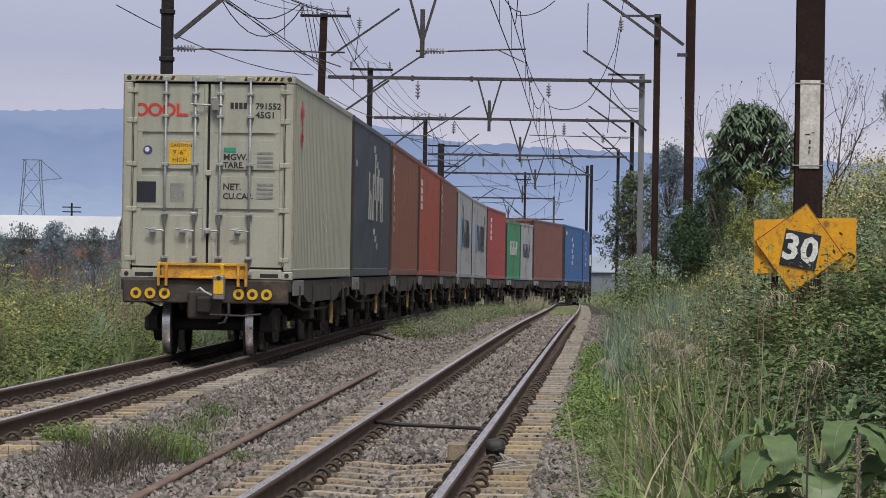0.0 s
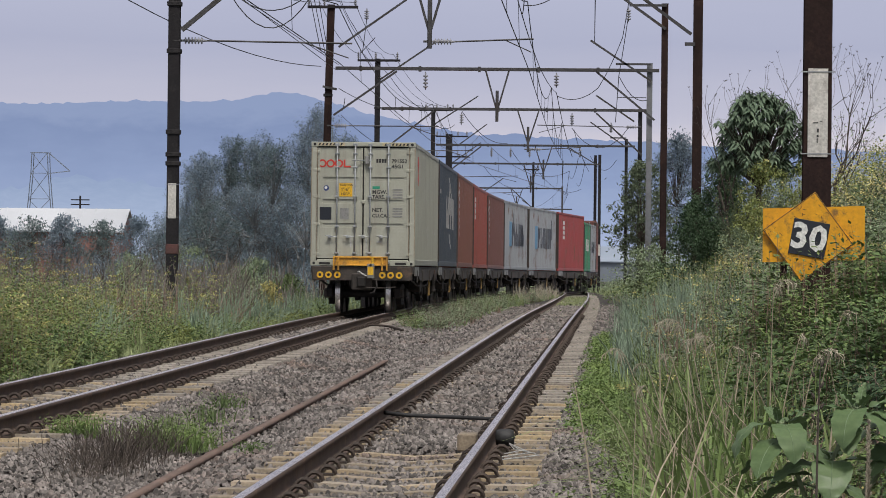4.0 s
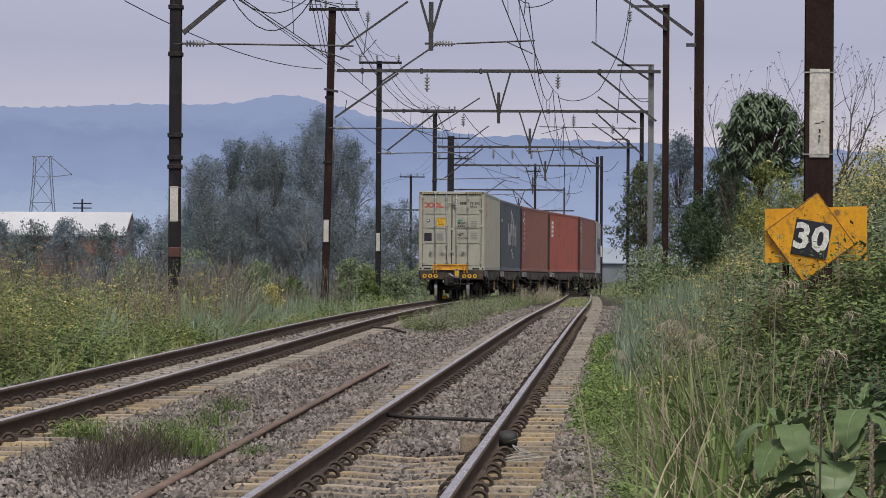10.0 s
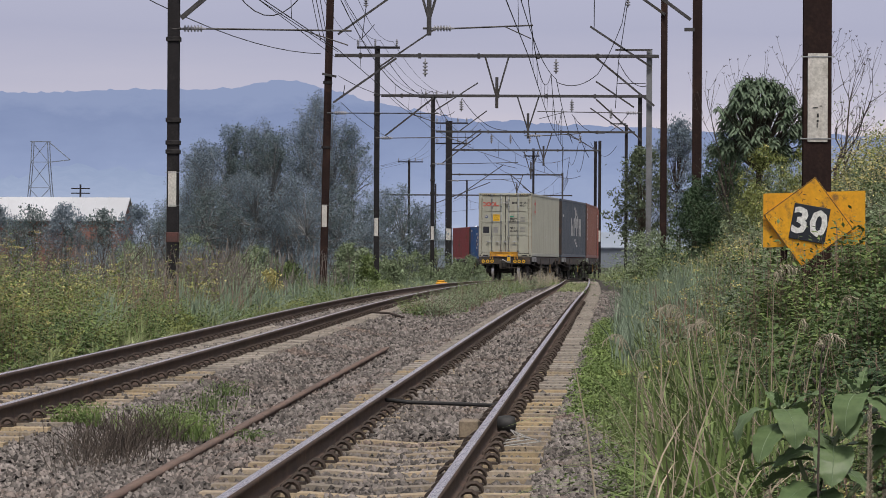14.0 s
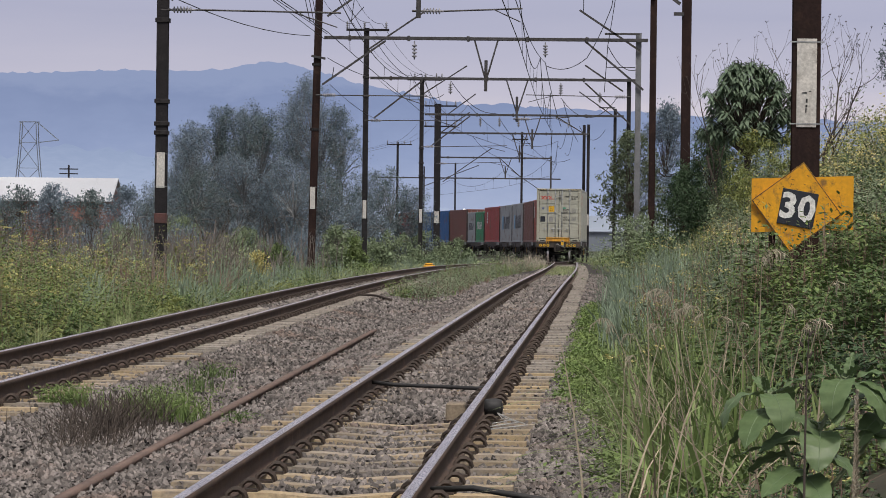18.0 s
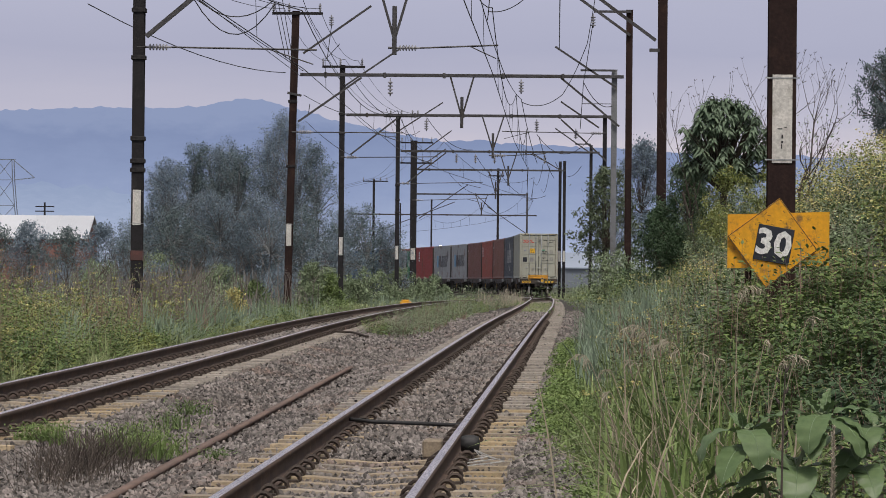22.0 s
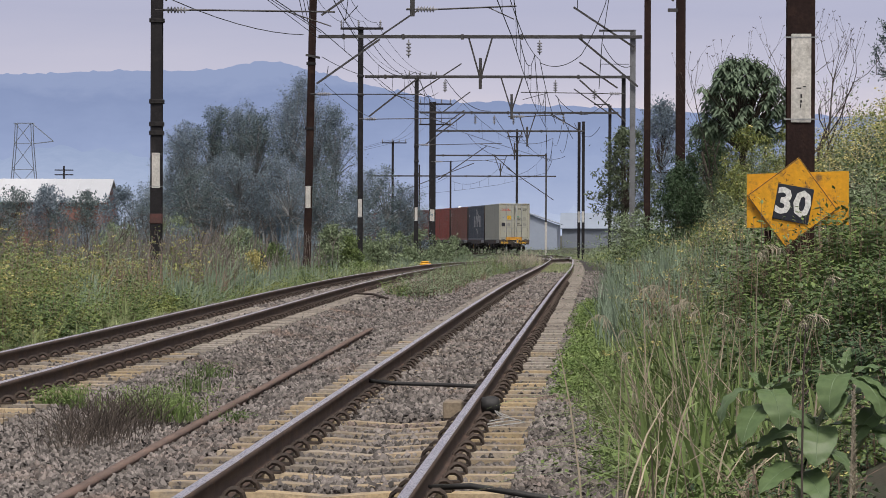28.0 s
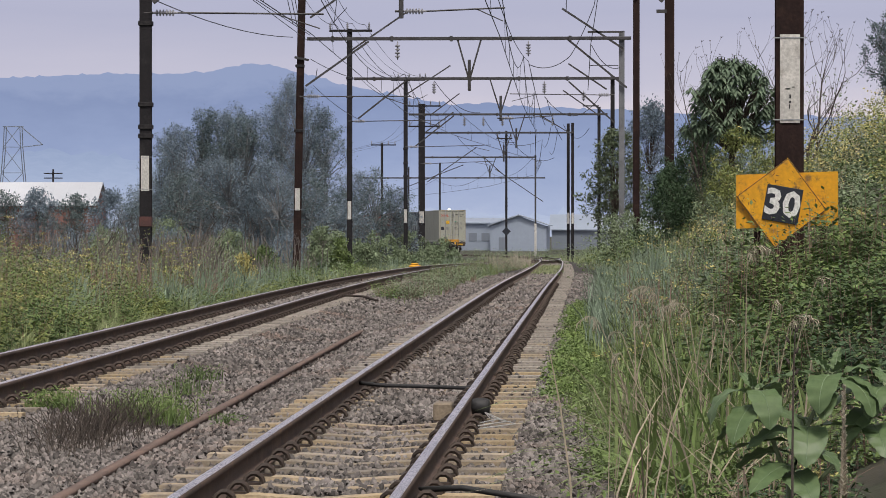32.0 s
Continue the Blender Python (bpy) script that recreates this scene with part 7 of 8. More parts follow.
def dry_umbel(x, y, h, seed):
    """A tall dead stalk that forks into bare twigs."""
    rnd = random.Random(seed)
    ob = thing("dead_stalk", Matrix.Translation((x, y, float(ground_z(x, y)))), "tall dead forked stalk of a weed", "stalk", "dead stalks on the bank")
    k, tips = Kit(), []
    branches(k, Vector((0, 0, 0)), Vector((rnd.gauss(0, 0.12), 0, 1)), h * 0.55, 0.042, 3, tips, rnd, 0.36, 0.35)
    top = max(t.z for t in tips)
    k.v = [(a, b, c * h / top) for a, b, c in k.v]
    for q in tips:
        for j in range(3):
            e = Vector((rnd.gauss(0, 0.03), rnd.gauss(0, 0.03), 0.04))
            p = Vector((q.x, q.y, q.z * h / top))
            k.tube([p, p + e], [0.006, 0.004], 3, False)
    tagged(part("stalk", k, M_TWIG, ob), kind="stuff")


for i, (x, y, h) in enumerate(((2.65, 79, 4.6), (3.1, 80, 4.9), (3.5, 79, 4.8), (3.95, 80, 4.5), (4.9, 82, 2.8), (5.2, 85, 2.5), (2.35, 78, 3.4), (3.8, 36, 1.75), (3.55, 34, 1.5), (4.1, 38, 1.8))):
    dry_umbel(x, y, h, 300 + i)
for i, (x, y, h) in enumerate(((-13.5, 105, 2.6), (-14.4, 100, 2.4), (-12.2, 112, 2.7), (-16.2, 98, 2.5), (-17.5, 100, 2.4), (-11.6, 118, 2.5), (-15.4, 108, 2.6), (-12.9, 115, 2.9))):
    dry_umbel(x, y, h, 400 + i)


# ---- the large-leaved plant in front ----
def broad_leaf(length, width, pitch, bend):
    """A pointed, heart-based leaf that arches over: raised halves beside a sunken midrib, with sunken side veins."""
    n = 14
    v, f = [], []
    y = z = 0.0
    for i in range(n + 1):
        u = i / n
        a = radians(pitch - bend * u ** 0.8)
        if i:
            y, z = y + length / n * math.cos(a), z + length / n * math.sin(a)
        w = width * 0.5 * (1.62 * u ** 0.5 * (1 - u) ** 0.75 + 0.12 * (1 - u) ** 3 * min(1, u * 8))
        ny, nz = -math.sin(a), math.cos(a)
        rib = 0.005 if i % 3 == 0 else 0.0
        for s in (-1.0, -0.66, -0.33, 0.0, 0.33, 0.66, 1.0):
            q = abs(s)
            lift = w * (0.34 * q - 0.20 * q * q) - rib * (q < 0.9) * (q > 0) + 0.006 * math.sin(i * 1.7 + 2 * s) * q * q
            v.append((s * w, y + ny * lift - q * w * 0.18, z + nz * lift))
    for i in range(n):
        for j in range(6):
            q = i * 7 + j
            f.append((q, q + 1, q + 8, q + 7))
    return Kit().add(v, f)


M_BROAD = leafy("broad_leaf", (0.135, 0.20, 0.078), (0.095, 0.152, 0.06), 0.5, 0.0, 14.0, 0.3)
M_BROAD.node_tree.nodes["Principled BSDF"].inputs["Specular IOR Level"].default_value = 0.3
M_RIB = mk("leaf_rib", (0.15, 0.21, 0.115), (0.12, 0.175, 0.095), 6, 40, 0.6)
M_STEM = mk("green_stem", (0.20, 0.25, 0.14), (0.15, 0.19, 0.10), 6, 40, 0.6)
plant = thing("leafy_plant", Matrix.Translation((0.78, 13.6, float(ground_z(0.78, 13.6)))), "young plant with large pointed drooping grey-green leaves", "plant")
PZ = -float(ground_z(0.78, 13.6))
part("stem", Kit().tube([(-0.03, 0, 0), (-0.02, 0, PZ + 0.45), (0.04, 0, PZ + 0.66), (0.149, 0, PZ + 0.885)], [0.014, 0.012, 0.010, 0.006], 8), M_STEM, plant, smooth=True)
part("stem", Kit().tube([(-0.02, 0, PZ + 0.45), (-0.09, 0, PZ + 0.64), (-0.153, 0, PZ + 0.825)], [0.010, 0.009, 0.006], 8), M_STEM, plant, smooth=True)
part("stem", Kit().tube([(0.0, 0, PZ + 0.35), (0.22, 0.08, PZ + 0.60), (0.36, 0.1, PZ + 0.84)], [0.010, 0.009, 0.006], 8), M_STEM, plant, smooth=True)
# along x, height, turn, first pitch, bend, length, width
LEAVES = [(-0.153, 0.815, 288, 10, 100, 0.215, 0.150), (-0.153, 0.81, 205, 32, 125, 0.25, 0.115), (-0.135, 0.76, 238, -2, 62, 0.245, 0.150), (-0.153, 0.815, 62, 38, 85, 0.19, 0.12), (-0.153, 0.825, 118, 66, 50, 0.10, 0.05),
          (-0.153, 0.825, 15, 58, 45, 0.10, 0.05), (-0.153, 0.828, 250, 72, 50, 0.085, 0.04), (-0.12, 0.74, 338, 5, 75, 0.18, 0.12), (-0.11, 0.70, 150, 8, 60, 0.2, 0.12),
          (0.149, 0.875, 246, 12, 102, 0.22, 0.150), (0.149, 0.865, 318, 8, 90, 0.23, 0.165), (0.149, 0.88, 10, 36, 72, 0.23, 0.10), (0.14, 0.85, 348, 18, 95, 0.23, 0.14), (0.149, 0.87, 186, 26, 62, 0.25, 0.095),
          (0.149, 0.88, 90, 52, 75, 0.16, 0.10), (0.149, 0.885, 128, 60, 70, 0.15, 0.08), (0.149, 0.89, 60, 74, 40, 0.12, 0.05), (0.149, 0.89, 200, 70, 45, 0.10, 0.05), (0.149, 0.89, 300, 66, 60, 0.09, 0.045), (0.12, 0.80, 262, -5, 55, 0.16, 0.11),
          (0.05, 0.68, 268, -8, 66, 0.22, 0.18), (0.06, 0.68, 2, 14, 48, 0.28, 0.12), (0.02, 0.62, 178, 10, 38, 0.29, 0.11), (0.03, 0.66, 205, 16, 62, 0.22, 0.12), (0.02, 0.6, 318, 0, 50, 0.24, 0.14), (0.05, 0.7, 95, 20, 60, 0.22, 0.13),
          (0.0, 0.56, 30, 6, 45, 0.26, 0.13), (0.0, 0.53, 232, 2, 45, 0.26, 0.14), (-0.02, 0.5, 285, 0, 50, 0.24, 0.15), (0.0, 0.58, 145, 10, 50, 0.24, 0.13),
          (0.36, 0.83, 250, 14, 96, 0.21, 0.14), (0.36, 0.83, 190, 24, 90, 0.22, 0.11), (0.36, 0.83, 320, 10, 90, 0.22, 0.14), (0.36, 0.84, 30, 40, 80, 0.2, 0.1), (0.36, 0.84, 110, 62, 60, 0.13, 0.06), (0.33, 0.74, 230, -4, 60, 0.22, 0.14), (0.3, 0.68, 280, 0, 60, 0.22, 0.14)]
rp = random.Random(12)
for dx, dz, az, pit, bend, ln, wd in LEAVES:
    a = radians(az)
    pet = 0.022 if ln < 0.14 else 0.04
    dy = 0.1 if dx > 0.25 else 0.0
    m = Matrix.Translation((dx + pet * math.cos(a), dy + pet * math.sin(a), PZ + dz)) @ Matrix.Rotation(a - math.pi / 2, 4, "Z") @ Matrix.Rotation(radians(rp.uniform(-12, 12)), 4, "Y")
    blade = broad_leaf(ln, wd * 1.22, pit, bend)
    lf = part("leaf", blade, M_BROAD, plant, "large pointed leaf", m, True)
    part("midrib", Kit().tube([blade.v[7 * q + 3] for q in range(15)], [0.0026 - 0.00014 * q for q in range(15)], 4, False), M_RIB, lf, "pale midrib")
    part("leaf_stalk", Kit().tube([(0, -pet, -0.012), (0, 0.004, 0.001)], 0.004, 5), M_STEM, lf)
stalk = thing("dead_stalk", Matrix.Translation((0.755, 13.3, float(ground_z(0.755, 13.3)))), "dark upright dead stalk beside the large-leaved plant", "stalk", "dead stalks on the bank")
part("stalk", Kit().tube([(0.0, 0, 0), (0.0, 0, 0.7), (0.005, 0, PZ + 0.95), (0.012, 0, PZ + 1.09)], [0.006, 0.005, 0.0035, 0.002], 6), M_TWIG, stalk)
for i in range(7):
    z = PZ + 0.82 + 0.04 * i
    part("seed_pod", Kit().lathe([(0.001, 0), (0.006, 0.008), (0.005, 0.02), (0.001, 0.03)], 6, Matrix.Translation((0.01 * (-1) ** i, 0, z)) @ Matrix.Rotation(0.5 * (-1) ** i, 4, "Y")), M_TWIG, stalk)
spike = thing("seed_spike", Matrix.Translation((0.945, 13.25, float(ground_z(0.945, 13.25)))), "pale bristly dry seed spike", "grass", "grass stalks on the bank")
part("stalk", Kit().tube([(-0.02, 0, 0), (-0.01, 0, PZ + 0.4), (0.0, 0, PZ + 0.80)], [0.005, 0.005, 0.003], 5), G_STRAW, spike)
k = Kit()
for i in range(420):
    z = PZ + 0.40 + 0.41 * rp.random()
    a = rp.uniform(0, 6.28)
    q = 0.016 * (1 - 0.5 * (z - PZ - 0.4) / 0.41) * rp.uniform(0.6, 1.3)
    k.tube([(0, 0, z), (q * math.cos(a), q * math.sin(a), z + 0.012)], [0.003, 0.0012], 3, False)
tagged(part("bristles", k, G_SEED, spike), kind="stuff")

# ---- speed board beside the near mast ----
M_SIGN = mk("sign_yellow", (0.74, 0.36, 0.01), (0.64, 0.30, 0.012), 3.0, 30, 0.5, 0, 0.15, stain=(0.16, 0.09, 0.04), stain_scale=9.0, grain=0.1)
M_SIGNEDGE = mk("sign_edge", (0.05, 0.035, 0.025), (0.035, 0.028, 0.02), 6, 40, 0.7)
sign = thing("speed_board", Matrix.Translation((1.73, 31.0, float(ground_z(1.73, 31.0)))), "worn yellow speed board reading 30 beside the line", "sign")
SZ = 1.755 - float(ground_z(1.73, 31.0))
for x in (-0.28, 0.30):
    part("post", Kit().box(x - 0.03, x + 0.03, 0.02, 0.07, -0.2, SZ + 0.15, 0.006), M_MAST, sign)
part("back_board", Kit().add([(-0.465, 0.0, SZ - 0.30), (0.43, 0.0, SZ - 0.27), (0.43, 0.0, SZ + 0.205), (-0.465, 0.0, SZ + 0.175), (-0.465, 0.018, SZ - 0.30), (0.43, 0.018, SZ - 0.27), (0.43, 0.018, SZ + 0.205), (-0.465, 0.018, SZ + 0.175)],
                             [(0, 1, 2, 3), (7, 6, 5, 4), (0, 4, 5, 1), (1, 5, 6, 2), (2, 6, 7, 3), (3, 7, 4, 0)]), M_SIGN, sign)
turn = Matrix.Translation((-0.07, -0.03, SZ - 0.075)) @ Matrix.Rotation(radians(-36.5), 4, "Y")
sq = part("turned_board", Kit().box(-0.285, 0.285, -0.008, 0.008, -0.285, 0.285, 0.004), M_SIGN, sign, "square yellow board set on its corner", turn)
for a in range(4):
    m = Matrix.Rotation(a * math.pi / 2, 4, "Y")
    k = Kit().box(-0.283, 0.283, -0.0095, -0.0085, 0.276, 0.283)
    k.v = [tuple(m @ Vector(p)) for p in k.v]
    part("dark_edge", k, M_SIGNEDGE, sq)
tilt = Matrix.Translation((-0.055, -0.046, SZ - 0.055)) @ Matrix.Rotation(radians(10), 4, "Y")
pl = part("number_plate", Kit().box(-0.16, 0.16, -0.004, 0.004, -0.19, 0.125, 0.003), M_DARKPLATE, sign, "black plate with white figures", tilt)
for ch, x in (("3", -0.162), ("0", 0.0)):
    lettering(ch, 0.31, M_WHITE, "figure", pl, Matrix.Translation((x, -0.006, -0.125)), bold=0.010)
for i in range(46):
    r = random.Random(900 + i)
    x, z = r.uniform(-0.27, 0.27), r.uniform(-0.27, 0.27)
    m = Matrix.Rotation(r.uniform(0, 3), 4, "Y")
    k = Kit().box(-r.uniform(0.004, 0.02), r.uniform(0.004, 0.02), -0.0096, -0.0082, -0.0025, 0.0025)
    k.v = [tuple(m @ Vector(p)) for p in k.v]
    k.v = [(a + x, b, c + z) for a, b, c in k.v]
    part("paint_chip", k, M_SIGNEDGE, sq)

# ---- small things on and beside the track ----
M_RUBBER = mk("black_rubber", (0.03, 0.03, 0.032), (0.02, 0.02, 0.02), 4, 40, 0.7)
M_WOOD = mk("old_wood", (0.26, 0.21, 0.15), (0.18, 0.145, 0.11), 6, 50, 0.85)
old = [(-0.033, 0.13), (0.033, 0.13), (0.033, 0.10), (0.01, 0.09), (0.01, 0.02), (0.055, 0.01), (0.055, 0.0), (-0.055, 0.0), (-0.055, 0.01), (-0.01, 0.02), (-0.01, 0.09), (-0.033, 0.10)]
v = []
yo = np.arange(18.0, 52.1, 2.0)
for y in yo:
    for a, b in old:
        v.append((-3.17 - 0.0085 * (y - 20) + a, y, float(rail_z(y)) - 0.35 + b))
i = np.arange(len(v)).reshape(len(yo), len(old))
f = np.stack([i[:-1], np.roll(i, -1, 1)[:-1], np.roll(i, -1, 1)[1:], i[1:]], -1).reshape(-1, 4)
M_OLDRUST = mk("old_rust", (0.20, 0.135, 0.108), (0.14, 0.098, 0.082), 2, 40, 0.9, 0, 0.4)
tagged(part("spare_rail", arrays("spare_rail", np.array(v), f[:, ::-1], M_OLDRUST), None), "old rusty rail lying between the tracks", "rail")
z = float(rail_z(28.0))
ob = thing("rail_bond_box", Matrix.Translation((-0.885, 27.7, z - 0.15)), "black rubber cable head clamped beside the rail", "cable head")
part("head", Kit().lathe([(0.02, -0.075), (0.06, -0.07), (0.07, -0.02), (0.07, 0.03), (0.055, 0.07), (0.02, 0.075)], 16, Matrix.Translation((0, 0, 0.09)) @ Matrix.Rotation(math.pi / 2, 4, "Y")), M_RUBBER, ob, smooth=True)
for k in range(3):
    part("pale_lead", Kit().tube([(0.03, -0.03, 0.05), (0.08 + 0.05 * k, -0.25 - 0.1 * k, 0.012), (0.16 + 0.07 * k, -0.5 - 0.35 * k, 0.02), (0.02, -0.9 - 0.4 * k, 0.01)], 0.0045, 5), M_DIRTYWHITE, ob)
tagged(part("wooden_block", Kit().box(-1.25, -1.10, 27.4, 27.75, z - 0.16, z - 0.02, 0.012), M_WOOD), "small grey wooden block against the rail", "block")
zc = float(rail_z(31.8)) - 0.07
tagged(part("track_cable", Kit().tube([(-2.13, 31.9, zc), (-1.9, 31.85, zc - 0.02), (-1.5, 31.75, zc - 0.025), (-1.15, 31.6, zc - 0.03), (-1.0, 31.5, zc)], 0.018, 7), M_RUBBER, smooth=True), "black cable lying across the track", "cable")
zc = float(rail_z(20.0)) - 0.13
tagged(part("track_cable", Kit().tube([(-1.02, 20.1, zc), (-0.75, 20.0, zc + 0.02), (-0.5, 19.9, zc - 0.01), (-0.2, 19.8, zc - 0.05)], 0.018, 7), M_RUBBER, smooth=True), "black cable beside the rail", "cable")
# at the crossover
z = float(rail_z(72.0))
tagged(part("switch_rod", Kit().tube([(-5.2, 73.0, z - 0.12), (-4.75, 72.4, z - 0.13), (-4.4, 71.6, z - 0.2)], 0.025, 6), M_CLIP), "dark bent rod beside the rail", "rod")
z = float(rail_z(139.0))
ob = thing("point_machine", Matrix.Translation((-7.05, 139.0, z - 0.22)), "yellow point machine box beside the track", "point machine")
part("case", Kit().box(-0.22, 0.22, -0.25, 0.25, 0.0, 0.26, 0.04), M_SIGN, ob)
part("cover", Kit().box(-0.17, 0.14, -0.22, 0.22, 0.26, 0.33, 0.03), M_SIGN, ob)
part("drive_rod", Kit().tube([(0.22, 0, 0.1), (0.6, 0, 0.1)], 0.03, 6), M_WAGON, ob)

# ---- far buildings, pylon and fence ----
M_ROOFW = mk("pale_roof_sheet", (0.55, 0.57, 0.61), (0.47, 0.49, 0.53), 0.1, 3.0, 0.5, 0.0, 0.1, grain=0.04)
M_BRICK = mk("old_brick_wall", (0.24, 0.13, 0.11), (0.18, 0.11, 0.10), 0.4, 4.0, 0.9)
# Both claddings are paler and bluer: distance haze put into the colour
M_SHED = mk("grey_blue_haze_cladding", (0.31, 0.36, 0.44), (0.28, 0.33, 0.41), 0.08, 2.0, 0.6, grain=0.05)
M_SHEDDARK = mk("dark_haze_cladding", (0.20, 0.23, 0.275), (0.175, 0.205, 0.25), 0.08, 2.0, 0.6, grain=0.05)


def shed(x0, x1, y0, y1, zb, ze, zr, wall, roof, label, doors=(), across=True):
    """A gabled hall: walls, two roof sheets and doors or windows in its front."""
    ob = thing("warehouse", Matrix.Translation((x0, y0, zb)), label, "building")
    w, d, e, r = x1 - x0, y1 - y0, ze - zb, zr - zb
    if across:
        part("front_wall", Kit().box(0, w, 0, 0.3, 0, e), wall, ob)
        part("back_wall", Kit().box(0, w, d - 0.3, d, 0, e), wall, ob)
        for x in (0, w - 0.3):
            part("gable_wall", Kit().add([(x + a, y, z) for a in (0, 0.3) for y, z in ((0.3, 0), (d - 0.3, 0), (d - 0.3, e), (d / 2, r - 0.1), (0.3, e))], [(0, 1, 2, 3, 4), (9, 8, 7, 6, 5), (0, 5, 6, 1), (1, 6, 7, 2), (2, 7, 8, 3), (3, 8, 9, 4), (4, 9, 5, 0)]), wall, ob)
        rf = part("roof", Kit().add([(-0.4, -0.4, e), (w + 0.4, -0.4, e), (w + 0.4, d / 2, r), (-0.4, d / 2, r), (-0.4, -0.4, e + 0.15), (w + 0.4, -0.4, e + 0.15), (w + 0.4, d / 2, r + 0.15), (-0.4, d / 2, r + 0.15)],
                                    [(0, 3, 2, 1), (4, 5, 6, 7), (0, 1, 5, 4), (1, 2, 6, 5), (2, 3, 7, 6), (3, 0, 4, 7)]), roof, ob)
        part("roof", Kit().add([(-0.4, d + 0.4, e), (w + 0.4, d + 0.4, e), (w + 0.4, d / 2, r), (-0.4, d / 2, r), (-0.4, d + 0.4, e + 0.15), (w + 0.4, d + 0.4, e + 0.15), (w + 0.4, d / 2, r + 0.15), (-0.4, d / 2, r + 0.15)],
                               [(0, 1, 2, 3), (7, 6, 5, 4), (0, 4, 5, 1), (1, 5, 6, 2), (2, 6, 7, 3), (3, 7, 4, 0)]), roof, ob)
        for i in range(int(w / 1.6)):
            part("sheet_rib", Kit().beam((0.5 + i * 1.6, -0.4, e + 0.17), (0.5 + i * 1.6, d / 2, r + 0.17), 0.12, 0.06), roof, rf)
    else:
        part("front_wall", Kit().add([(x, a, z) for a in (0, 0.3) for x, z in ((0, 0), (w, 0), (w, e), (w / 2, r), (0, e))],
                                     [(0, 1, 2, 3, 4), (9, 8, 7, 6, 5), (0, 5, 6, 1), (1, 6, 7, 2), (2, 7, 8, 3), (3, 8, 9, 4), (4, 9, 5, 0)]), wall, ob)
        for x in (0, w - 0.3):
            part("side_wall", Kit().box(x, x + 0.3, 0.3, d, 0, e), wall, ob)
        for s in (0, 1):
            xa, xb = (-0.4, w / 2) if s == 0 else (w + 0.4, w / 2)
            k = Kit().add([(xa, -0.4, e), (xa, d, e), (xb, d, r), (xb, -0.4, r), (xa, -0.4, e + 0.18), (xa, d, e + 0.18), (xb, d, r + 0.18), (xb, -0.4, r + 0.18)],
                          [(0, 3, 2, 1), (4, 5, 6, 7), (0, 1, 5, 4), (1, 2, 6, 5), (2, 3, 7, 6), (3, 0, 4, 7)])
            part("roof", k, roof, ob)
    for a, b, c0, c1, mat in doors:
        part("opening", Kit().box(a, b, -0.06, 0.02, c0, c1), mat, ob)
    return ob


shed(-85, -61.5, 430, 441, -2.0, 4.6, 7.45, M_BRICK, M_ROOFW, "brick shed with a pale sheet metal roof", [])
shed(-27.0, -13.6, 520, 560, -2.0, 2.6, 3.4, M_SHED, M_SHED, "grey-blue warehouse with a flat roof line", [(1 + i * 1.9, 2.2 + i * 1.9, 2.0, 3.2, M_SHEDDARK) for i in range(6)])
shed(-14.6, -6.6, 500, 540, -2.0, 2.2, 3.7, M_SHED, M_SHED, "grey-blue gabled warehouse beyond the curve", [(1.2, 2.4, 0.8, 2.6, M_SHEDDARK)], False)
shed(-6.4, 9.0, 545, 575, -2.0, 1.6, 4.0, M_SHEDDARK, M_SHED, "long dark warehouse with a grey roof", [])
# station lamp beyond the curve
lamp = thing("yard_lamp", Matrix.Translation((-13.5, 330.0, -1.5)), "tall yard lamp with a lit head", "lamp")
part("pole", Kit().tube([(0, 0, 0), (0, 0, 4.9)], [0.09, 0.06], 8), M_MASTDARK, lamp)
M_LIT = bpy.data.materials.new("lit_glass")
M_LIT.use_nodes = True
M_LIT.node_tree.nodes["Principled BSDF"].inputs["Emission Color"].default_value = (1, 0.98, 0.95, 1)
M_LIT.node_tree.nodes["Principled BSDF"].inputs["Emission Strength"].default_value = 1.5
part("lamp_head", Kit().lathe([(0.04, 0), (0.15, 0.06), (0.15, 0.14), (0.04, 0.2)], 10, Matrix.Translation((0, 0, 4.9))), M_LIT, lamp)


